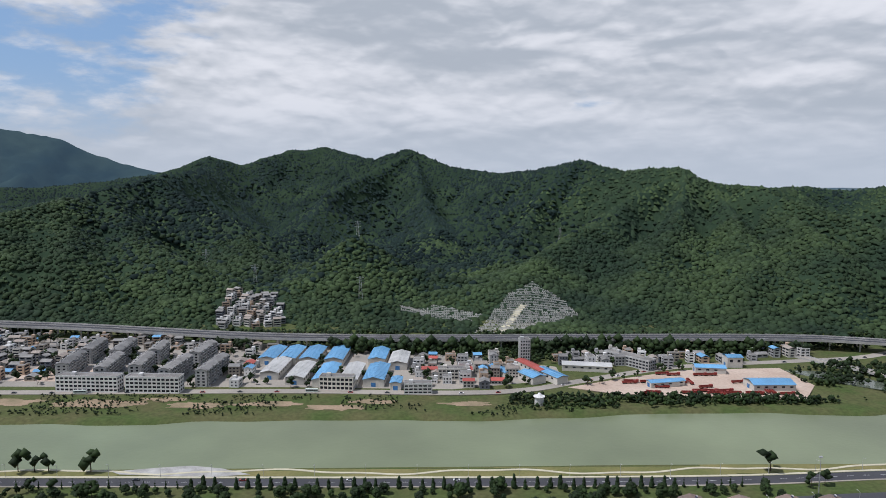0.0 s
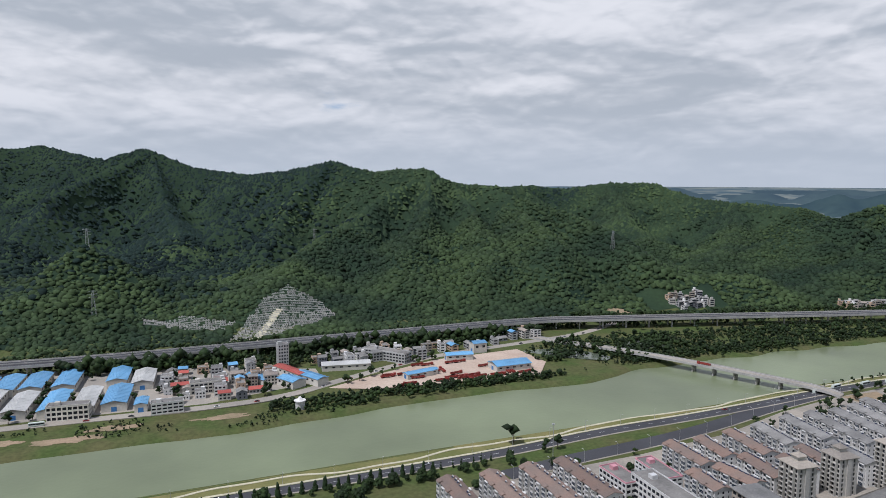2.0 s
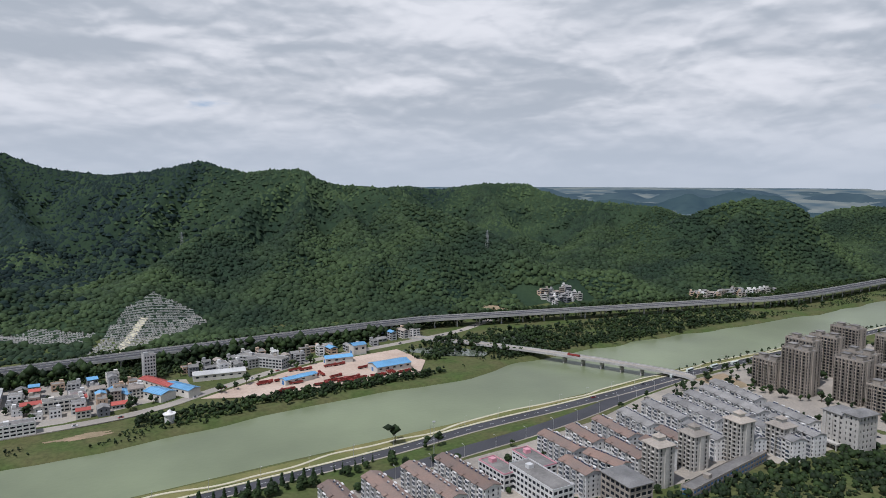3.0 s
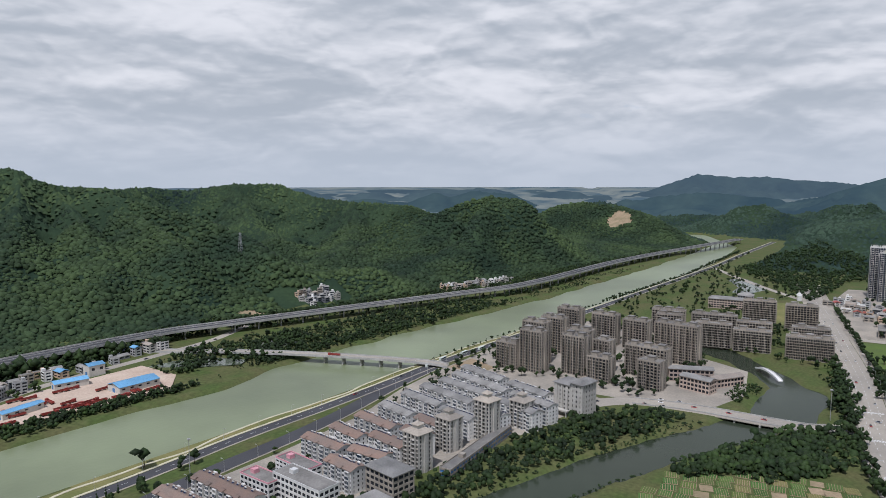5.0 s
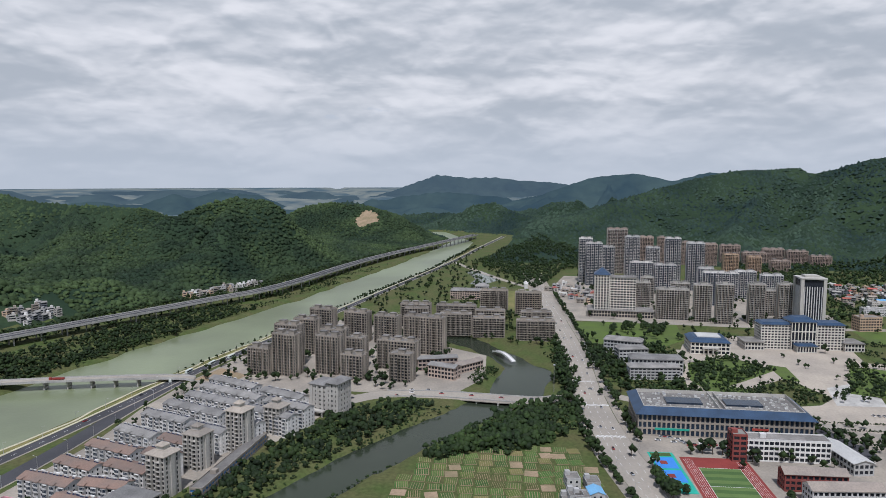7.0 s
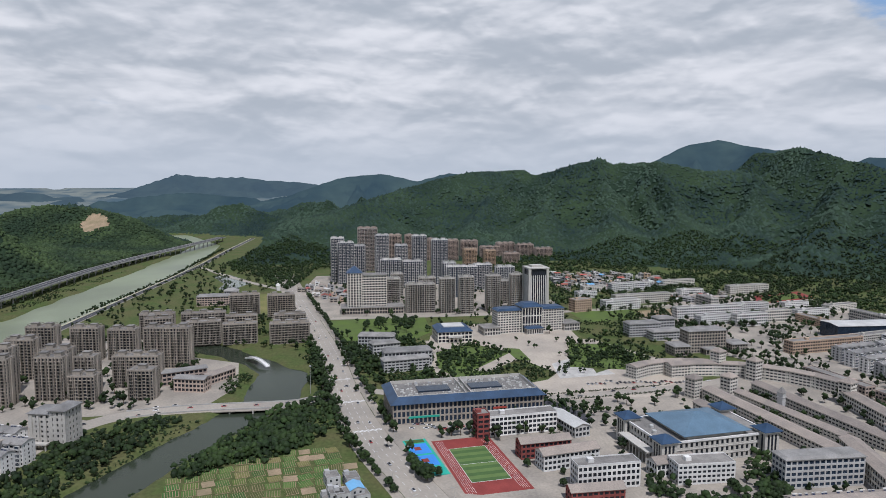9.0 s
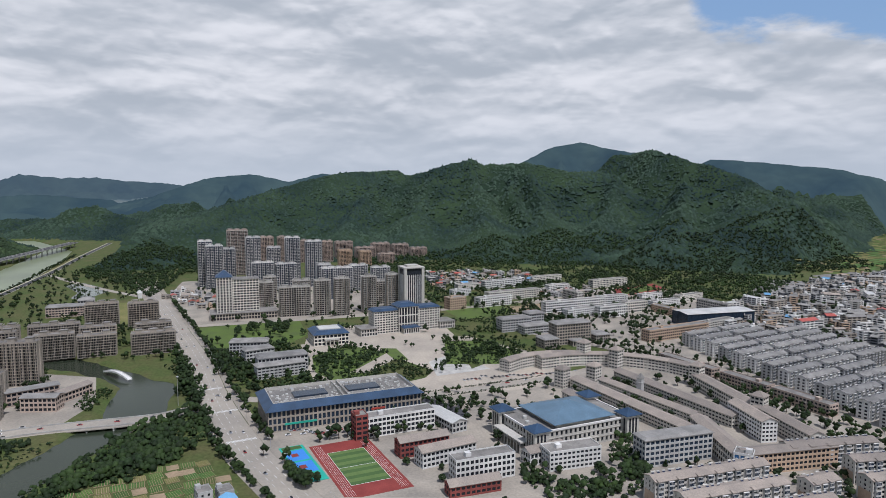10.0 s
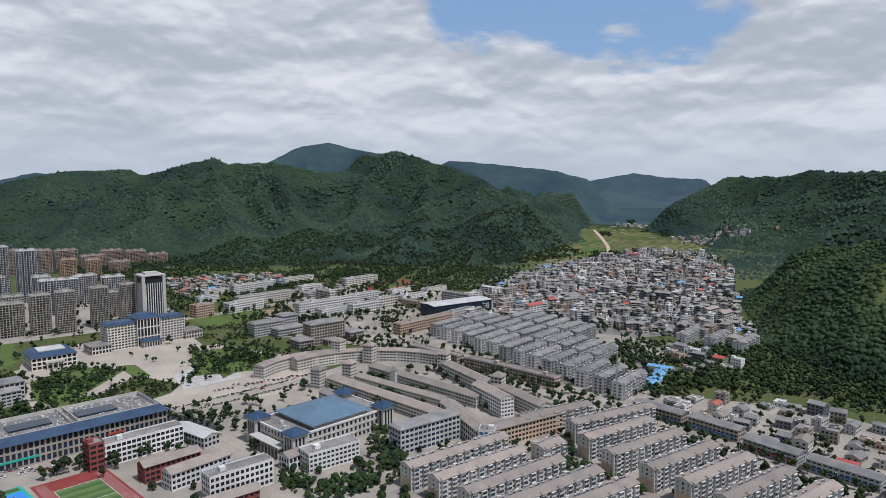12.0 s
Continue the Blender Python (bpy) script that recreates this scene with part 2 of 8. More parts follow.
def distance(name, color, tint, haze_glow, scale):
    """Far land behind everything; the air's bluish haze is painted in as emission."""
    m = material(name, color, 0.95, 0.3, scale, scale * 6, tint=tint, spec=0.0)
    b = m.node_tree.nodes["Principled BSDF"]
    b.inputs["Emission Color"].default_value, b.inputs["Emission Strength"].default_value = (*haze_glow, 1), 1.0
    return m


M_FAR = distance("hazy_mountains", (0.03, 0.045, 0.038), (0.016, 0.027, 0.027), (0.050, 0.074, 0.105), 0.004)
M_MID = distance("hazy_ridges", (0.034, 0.052, 0.042), (0.016, 0.029, 0.029), (0.028, 0.047, 0.072), 0.004)
M_PLAIN = distance("hazy_plain", (0.12, 0.12, 0.085), (0.015, 0.03, 0.03), (0.085, 0.118, 0.155), 0.006)

# ---- building blocks ----
class Geo:
    """Collects vertices and faces for one mesh."""

    def __init__(self):
        self.v, self.f = [], []

    def box(self, x0, x1, y0, y1, z0, z1):
        n = len(self.v)
        self.v += [(x0, y0, z0), (x1, y0, z0), (x1, y1, z0), (x0, y1, z0), (x0, y0, z1), (x1, y0, z1), (x1, y1, z1), (x0, y1, z1)]
        self.f += [(n, n + 3, n + 2, n + 1), (n + 4, n + 5, n + 6, n + 7), (n, n + 1, n + 5, n + 4), (n + 1, n + 2, n + 6, n + 5),
                   (n + 2, n + 3, n + 7, n + 6), (n + 3, n, n + 4, n + 7)]
        return self

    def poly(self, *pts):
        n = len(self.v)
        self.v += pts
        self.f.append(tuple(range(n, n + len(pts))))
        return self

    def prism(self, pts, z0, z1):
        """An upright prism over a polygon of (x, y), anticlockwise."""
        n, k = len(self.v), len(pts)
        self.v += [(x, y, z0) for x, y in pts] + [(x, y, z1) for x, y in pts]
        self.f.append(tuple(range(n + k, n + 2 * k)))
        self.f.append(tuple(range(n + k - 1, n - 1, -1)))
        for i in range(k):
            j = (i + 1) % k
            self.f.append((n + i, n + j, n + k + j, n + k + i))
        return self

    def gable(self, x0, x1, y0, y1, z, h, t=0.25):
        """A ridged roof along x with thickness t."""
        ym = (y0 + y1) / 2
        n = len(self.v)
        for x in (x0, x1):
            self.v += [(x, y0, z), (x, ym, z + h), (x, y1, z), (x, y0, z + t), (x, ym, z + h + t), (x, y1, z + t)]
        a, b = n, n + 6
        self.f += [(a + 3, b + 3, b + 4, a + 4), (a + 4, b + 4, b + 5, a + 5), (a, a + 1, b + 1, b), (a + 1, a + 2, b + 2, b + 1),
                   (a, b, b + 3, a + 3), (a + 2, a + 5, b + 5, b + 2), (a, a + 3, a + 4, a + 1), (a + 1, a + 4, a + 5, a + 2),
                   (b, b + 1, b + 4, b + 3), (b + 1, b + 2, b + 5, b + 4)]
        return self

    def hip(self, x0, x1, y0, y1, z, h, inset=None, t=0.3):
        """A hipped roof; inset is how far the top edge lies in."""
        d = min(x1 - x0, y1 - y0) / 2
        i = d if inset is None else inset
        n = len(self.v)
        self.box(x0, x1, y0, y1, z, z + t)
        z += t
        n = len(self.v)
        self.v += [(x0, y0, z), (x1, y0, z), (x1, y1, z), (x0, y1, z), (x0 + i, y0 + i, z + h), (x1 - i, y0 + i, z + h), (x1 - i, y1 - i, z + h), (x0 + i, y1 - i, z + h)]
        self.f += [(n + 4, n + 5, n + 6, n + 7), (n, n + 1, n + 5, n + 4), (n + 1, n + 2, n + 6, n + 5), (n + 2, n + 3, n + 7, n + 6), (n + 3, n, n + 4, n + 7)]
        return self

    def tube(self, x, y, z0, z1, r0, r1, k=8):
        n = len(self.v)
        for z, r in ((z0, r0), (z1, r1)):
            self.v += [(x + r * math.cos(2 * math.pi * i / k), y + r * math.sin(2 * math.pi * i / k), z) for i in range(k)]
        self.f.append(tuple(range(n + k, n + 2 * k)))
        for i in range(k):
            j = (i + 1) % k
            self.f.append((n + i, n + j, n + k + j, n + k + i))
        return self

    def bar(self, a, b, r=0.1):
        """A square bar between two points."""
        a, b = Vector(a), Vector(b)
        d = (b - a).normalized()
        s = d.cross(Vector((0, 0, 1)) if abs(d.z) < 0.9 else Vector((1, 0, 0))).normalized() * r
        u = d.cross(s).normalized() * r
        n = len(self.v)
        for p in (a, b):
            self.v += [tuple(p + s + u), tuple(p - s + u), tuple(p - s - u), tuple(p + s - u)]
        for i in range(4):
            j = (i + 1) % 4
            self.f.append((n + i, n + j, n + 4 + j, n + 4 + i))
        self.f += [(n + 3, n + 2, n + 1, n), (n + 4, n + 5, n + 6, n + 7)]
        return self

    def mesh(self, name, mat):
        m = bpy.data.meshes.new(name)
        m.from_pydata(self.v, [], self.f)
        m.materials.append(mat)
        return m


def fast_mesh(name, verts, tris, mat):
    """A mesh from arrays of vertices and triangles."""
    m = bpy.data.meshes.new(name)
    m.vertices.add(len(verts))
    m.vertices.foreach_set("co", np.asarray(verts, np.float32).ravel())
    k = tris.shape[1]
    m.loops.add(tris.size)
    m.loops.foreach_set("vertex_index", np.asarray(tris, np.int32).ravel())
    m.polygons.add(len(tris))
    m.polygons.foreach_set("loop_start", np.arange(0, tris.size, k, dtype=np.int32))
    m.update(calc_edges=True)
    m.materials.append(mat)
    return m


def part(name, geo, mat, parent, label="", kind=""):
    ob = new(name, geo.mesh(name, mat) if isinstance(geo, Geo) else geo)
    ob.parent = parent
    return tagged(ob, label, kind=kind)


def thing(name, label, category, x, y, z=0.0, rot=0.0, group=""):
    ob = new(name)
    ob.matrix_basis = pose(x, y, z, 0, 0, rot)
    ob.empty_display_size = 1.0
    return tagged(ob, label, category, group)


def smooth(a, b, x):
    t = np.clip((x - a) / (b - a), 0, 1)
    return t * t * (3 - 2 * t)


def lattice(x, y, seed):
    h = (np.asarray(x).astype(np.int64) * 374761393 + np.asarray(y).astype(np.int64) * 668265263 + seed * 974634777) & 0x7FFFFFFF
    h = ((h ^ (h >> 13)) * 1274126177) & 0x7FFFFFFF
    return ((h ^ (h >> 16)) & 0xFFFF) / 65535.0


def vnoise(x, y, seed=0):
    xi, yi = np.floor(x), np.floor(y)
    u, v = x - xi, y - yi
    u, v = u * u * (3 - 2 * u), v * v * (3 - 2 * v)
    a, b = lattice(xi, yi, seed), lattice(xi + 1, yi, seed)
    c, d = lattice(xi, yi + 1, seed), lattice(xi + 1, yi + 1, seed)
    return a + (b - a) * u + (c - a) * v + (a - b - c + d) * u * v


def fbm(x, y, seed=0, octaves=4):
    s, a, t = 0.0, 0.5, 0.0
    for i in range(octaves):
        s, t = s + a * vnoise(x * 2 ** i, y * 2 ** i, seed + i), t + a
        a *= 0.5
    return s / t


def along(points, step):
    """Points at even steps along a line of (x, y), with their headings."""
    out_pts, rest = [], 0.0
    for (ax, ay), (bx, by) in zip(points, points[1:]):
        d = math.hypot(bx - ax, by - ay)
        s = rest
        while s < d:
            out_pts.append((ax + (bx - ax) * s / d, ay + (by - ay) * s / d, math.atan2(by - ay, bx - ax)))
            s += step
        rest = s - d
    return out_pts


def curve_line(points, n=6):
    """A smooth line through points (Catmull-Rom)."""
    p = [np.array(q, float) for q in points]
    p = [2 * p[0] - p[1]] + p + [2 * p[-1] - p[-2]]
    res = []
    for i in range(1, len(p) - 2):
        for k in range(n):
            t = k / n
            res.append(tuple(0.5 * (2 * p[i] + (p[i + 1] - p[i - 1]) * t + (2 * p[i - 1] - 5 * p[i] + 4 * p[i + 1] - p[i + 2]) * t ** 2
                                    + (3 * p[i] - p[i - 1] - 3 * p[i + 1] + p[i + 2]) * t ** 3)))
    res.append(tuple(p[-2]))
    return res


def ribbon(points, width, z0, z1, offset=0.0):
    """A strip with thickness along a line of (x, y) or (x, y, z); z is added to z0 and z1."""
    g = Geo()
    pts = [(*q, 0.0)[:3] if len(q) == 2 else q for q in points]
    rows = []
    for i, q in enumerate(pts):
        a, b = pts[max(i - 1, 0)], pts[min(i + 1, len(pts) - 1)]
        d = math.hypot(b[0] - a[0], b[1] - a[1]) or 1
        nx, ny = -(b[1] - a[1]) / d, (b[0] - a[0]) / d
        rows.append([(q[0] + nx * (offset + s), q[1] + ny * (offset + s), q[2] + z) for s in (-width / 2, width / 2) for z in (z0, z1)])
    for r in rows:
        g.v += r
    for i in range(len(rows) - 1):
        a, b = 4 * i, 4 * i + 4
        g.f += [(a + 1, b + 1, b + 3, a + 3), (a, a + 2, b + 2, b), (a, b, b + 1, a + 1), (a + 2, a + 3, b + 3, b + 2)]
    n = len(g.v) - 4
    g.f += [(0, 1, 3, 2), (n, n + 2, n + 3, n + 1)]
    return g


def sheet(name, geo, mat, label="", category="", kind="structure"):
    ob = new(name, geo.mesh(name, mat))
    return tagged(ob, label, category, kind=kind)

# ---- land ----
RIDGES = []
ridge_rng = random.Random(17)


def ridge(foot, spurs, nodes):
    """A hill crest through (x, y, height) that runs out at the distance foot, with side spurs running down from it."""
    run = 60.0
    for a, b in zip(nodes, nodes[1:]):
        RIDGES.append((foot, a, b))
        d = math.hypot(b[0] - a[0], b[1] - a[1])
        while spurs and run < d:
            t = run / d
            x, y, top = (a[i] + (b[i] - a[i]) * t for i in range(3))
            for side in (-1, 1):
                turn = math.atan2(b[1] - a[1], b[0] - a[0]) + side * radians(90 + ridge_rng.uniform(-38, 38))
                long, bend = foot * ridge_rng.uniform(0.55, 0.9), ridge_rng.uniform(-0.5, 0.5)
                mid = (x + math.cos(turn) * long * 0.5, y + math.sin(turn) * long * 0.5, top * ridge_rng.uniform(0.58, 0.7))
                end = (mid[0] + math.cos(turn + bend) * long * 0.5, mid[1] + math.sin(turn + bend) * long * 0.5, top * ridge_rng.uniform(0.16, 0.34))
                RIDGES.append((foot * 0.34, (x, y, top * 0.95), mid))
                RIDGES.append((foot * 0.28, mid, end))
            run += ridge_rng.uniform(0.28, 0.46) * foot
        run -= d


ridge(520, 1, [(-1514, 1989, 208), (-1406, 2067, 159), (-1283, 2146, 158), (-1063, 2207, 180), (-916, 2272, 210), (-799, 2348, 269), (-716, 2458, 235), (-561, 2539, 297), (-430, 2564, 307), (-282, 2383, 265), (-229, 2339, 258), (-112, 2297, 292), (29, 2200, 233), (166, 2093, 212), (264, 1932, 218)])  # crest behind the riverside town
ridge(430, 1, [(264, 1932, 218), (360, 1743, 245), (436, 1623, 215), (488, 1576, 224), (548, 1546, 226), (602, 1526, 192), (709, 1545, 183), (794, 1559, 170)])  # crest above the graveyard
ridge(240, 1, [(-112, 2297, 292), (-236, 2137, 213), (-308, 1925, 164), (-340, 1615, 78), (-312, 1344, 37), (-270, 1118, 17)])  # spurs of the back crest
ridge(240, 1, [(-112, 2297, 292), (-64, 1999, 167), (-26, 1700, 95), (8, 1400, 44)])
ridge(230, 1, [(360, 1743, 245), (244, 1632, 175), (181, 1489, 103), (123, 1324, 53)])
ridge(250, 1, [(548, 1546, 226), (388, 1428, 155), (297, 1317, 110), (201, 1193, 73), (123, 1073, 49)])  # graveyard spur
ridge(240, 1, [(548, 1546, 226), (477, 1369, 158), (377, 1139, 89), (295, 956, 30)])
ridge(240, 1, [(602, 1526, 192), (560, 1283, 129), (493, 1061, 80), (414, 899, 33)])
ridge(240, 1, [(709, 1545, 183), (608, 1149, 118), (571, 1021, 102), (516, 857, 53)])
ridge(320, 1, [(-791, 968, 124), (-734, 1049, 136), (-719, 1107, 140), (-699, 1236, 155), (-678, 1405, 169), (-674, 1561, 195), (-573, 1494, 154), (-434, 1363, 106), (-339, 1182, 56)])  # hill behind the western quarter
ridge(220, 1, [(-699, 1236, 155), (-581, 1050, 93), (-539, 889, 53)])
ridge(220, 1, [(-678, 1405, 169), (-523, 1146, 93), (-386, 1030, 65)])
ridge(300, 0, [(-674, 1561, 195), (-701, 1873, 212), (-726, 2130, 231)])
ridge(130, 0, [(-439, 751, 31), (-420, 830, 56), (-382, 908, 66), (-334, 921, 59), (-282, 876, 36)])  # low lit foothills
ridge(190, 1, [(-230, 901, 9), (-209, 1029, 53), (-178, 1106, 87), (-154, 1130, 102), (-126, 1133, 89), (-78, 1127, 62), (-3, 1100, 43), (49, 1029, 22)])
ridge(100, 0, [(-138, 894, 15), (-97, 940, 39), (-33, 929, 15), (-2, 880, -1)])
ridge(420, 1, [(755, 1852, 163), (1079, 2031, 178), (1195, 2023, 166), (1263, 1862, 188), (1335, 1749, 187), (1354, 1605, 147), (1387, 1441, 135), (1453, 1300, 127), (1467, 1207, 102)])  # second crest down the river
ridge(230, 1, [(640, 1423, 185), (664, 1322, 166), (693, 1217, 140), (719, 1119, 118), (713, 1002, 95), (676, 881, 66)])  # shoulder above the rock face
ridge(250, 1, [(1263, 1862, 188), (1074, 1507, 103), (969, 1273, 63)])
ridge(230, 1, [(1387, 1441, 135), (1179, 1225, 81), (988, 1061, 50)])
ridge(170, 1, [(709, 801, 70), (790, 821, 97), (825, 802, 109), (843, 767, 106), (852, 712, 84), (848, 668, 57)])  # rounded hill over the village
ridge(330, 1, [(1136, 1069, 71), (1227, 1027, 113), (1308, 990, 145), (1355, 942, 159), (1387, 876, 153), (1390, 832, 134), (1398, 757, 113), (1451, 675, 95), (1553, 640, 67), (1613, 597, 37)])  # broad hill beside the viaduct
ridge(190, 1, [(1355, 942, 159), (1158, 839, 101), (990, 780, 58)])
ridge(190, 1, [(1390, 870, 151), (1300, 749, 74), (1231, 688, 34)])
ridge(280, 1, [(2049, 1151, 105), (2127, 1111, 119), (2168, 1030, 123), (2151, 945, 106), (2092, 829, 80), (2062, 767, 68)])  # dark hill at the river bend
ridge(600, 0, [(3984, 1619, 125), (4074, 1525, 167), (4175, 1390, 229), (4230, 1210, 209), (4279, 1023, 212), (4314, 868, 190), (4341, 719, 184), (4263, 562, 168)])  # far blue mountain
ridge(300, 0, [(3295, 1450, 97), (3363, 1284, 115), (3428, 1099, 136), (3475, 941, 119), (3512, 789, 106)])
ridge(230, 1, [(2629, 806, 42), (2699, 746, 97), (2770, 671, 106), (2739, 584, 73), (2649, 521, 26)])  # quarried hills across the bend
ridge(260, 1, [(2302, 472, 35), (2415, 413, 82), (2474, 361, 115), (2584, 290, 128)])
ridge(700, 1, [(3257, 529, 123), (3323, 428, 176), (3385, 324, 210), (3398, 128, 230), (3350, -40, 191), (3295, -187, 232), (3187, -286, 218)])  # blue ridge left of the mountain
ridge(560, 1, [(1875, 306, 38), (2087, 235, 94), (2246, 140, 134), (2400, -28, 182), (2550, -228, 231), (2565, -428, 240), (2539, -461, 215), (2451, -586, 258), (2389, -666, 278), (2373, -720, 259), (2322, -871, 267), (2271, -997, 233), (2241, -1108, 233)])  # mountain behind the town
ridge(900, 1, [(3081, -1034, 244), (3090, -1158, 299), (3142, -1299, 366), (3134, -1443, 388), (3031, -1540, 353), (2754, -1529, 324)])  # high far peak
ridge(460, 1, [(2663, -1381, 307), (2377, -1384, 325), (2113, -1373, 274), (1984, -1385, 258), (1814, -1381, 208), (1602, -1327, 156), (1457, -1311, 119), (1330, -1300, 85), (1237, -1280, 48)])  # ridge down to the mouth of the side valley
ridge(250, 1, [(2391, -657, 279), (2061, -612, 146), (1733, -555, 53)])
ridge(250, 1, [(2461, -543, 250), (2205, -450, 145), (1850, -333, 52)])
ridge(250, 1, [(2569, -400, 244), (2236, -253, 127), (1894, -150, 53)])
ridge(250, 1, [(2329, -853, 268), (1996, -800, 128), (1631, -713, 46)])
ridge(250, 1, [(2220, -1150, 234), (1954, -1011, 126), (1687, -829, 56)])
ridge(250, 1, [(2113, -1373, 274), (1801, -1175, 145), (1566, -985, 76), (1363, -800, 35)])
ridge(250, 1, [(1814, -1381, 208), (1573, -1202, 101), (1367, -1010, 44), (1235, -886, 16)])
ridge(250, 1, [(1412, -1271, 122), (1278, -1106, 60), (1177, -977, 25)])
ridge(800, 1, [(2706, -1889, 298), (2626, -1998, 287), (2525, -2125, 274), (2400, -2264, 252), (2339, -2468, 205), (2312, -2560, 139), (2271, -2597, 84)])  # ridge up the side valley
ridge(500, 0, [(3052, -3170, 199), (2951, -3263, 227), (2850, -3353, 252), (2694, -3479, 224), (2480, -3512, 217)])  # far head of the valley
ridge(380, 1, [(1731, -2175, 55), (1716, -2238, 116), (1660, -2353, 174), (1621, -2477, 223), (1546, -2512, 225), (1402, -2538, 222), (1337, -2573, 249), (1212, -2524, 235), (1035, -2440, 242), (807, -2366, 248), (603, -2323, 238)])  # hills south of the side valley
ridge(250, 1, [(1353, -1798, 35), (1309, -1891, 76), (1228, -2004, 120), (1082, -2029, 137), (937, -1991, 151), (817, -1935, 164), (642, -1894, 175), (474, -1840, 173)])
ridge(190, 1, [(608, -1023, 70), (561, -1027, 95), (514, -1017, 110), (461, -988, 113), (398, -950, 134), (332, -922, 147), (257, -883, 154)])  # green hill beside the old town
ridge(700, 0, [(-2324, 2748, 400), (-1890, 2945, 393), (-1712, 3052, 357), (-1451, 3074, 255), (-1244, 3056, 206)])  # blue mountain to the west

RIVER_X = [-2600, -350, 0, 200, 372, 450, 570, 660, 800, 1000, 1400, 1800, 2100, 2500, 2900, 5000]
RIVER_NEAR = [440, 449, 460, 467, 470, 473, 484, 484, 483, 482, 482, 522, 575, 800, 1020, 2600]
RIVER_FAR = [528, 535, 548, 570, 570, 588, 592, 592, 582, 577, 590, 615, 645, 880, 1120, 2700]
CANAL = [((240, 262), (345, 222), 17), ((345, 222), (422, 200), 19), ((422, 200), (495, 175), 20), ((495, 175), (563, 146), 19), ((563, 146), (625, 128), 21),
         ((625, 128), (690, 130), 27), ((690, 130), (738, 160), 17), ((738, 160), (790, 215), 16), ((790, 215), (850, 290), 20)]


def segment(px, py, a, b):
    dx, dy = b[0] - a[0], b[1] - a[1]
    t = np.clip(((px - a[0]) * dx + (py - a[1]) * dy) / (dx * dx + dy * dy), 0, 1)
    return np.hypot(px - a[0] - t * dx, py - a[1] - t * dy), t


def canal_distance(x, y):
    d = np.full(np.shape(x), 1e6)
    for a, b, w in CANAL:
        d = np.minimum(d, segment(x, y, a, b)[0] - w)
    return d


VALLEY = [((1170, -1300, 210), (1440, -1750, 165)), ((1440, -1750, 165), (1868, -2086, 100)), ((1868, -2086, 100), (2134, -2517, 110)), ((2134, -2517, 110), (2420, -2950, 40))]


def valley_distance(x, y):
    """How far outside the flat floor of the side valley a point lies."""
    d = np.full(np.shape(x), 1e6)
    for a, b in VALLEY:
        q, t = segment(x, y, a, b)
        d = np.minimum(d, q - a[2] - (b[2] - a[2]) * t)
    return d


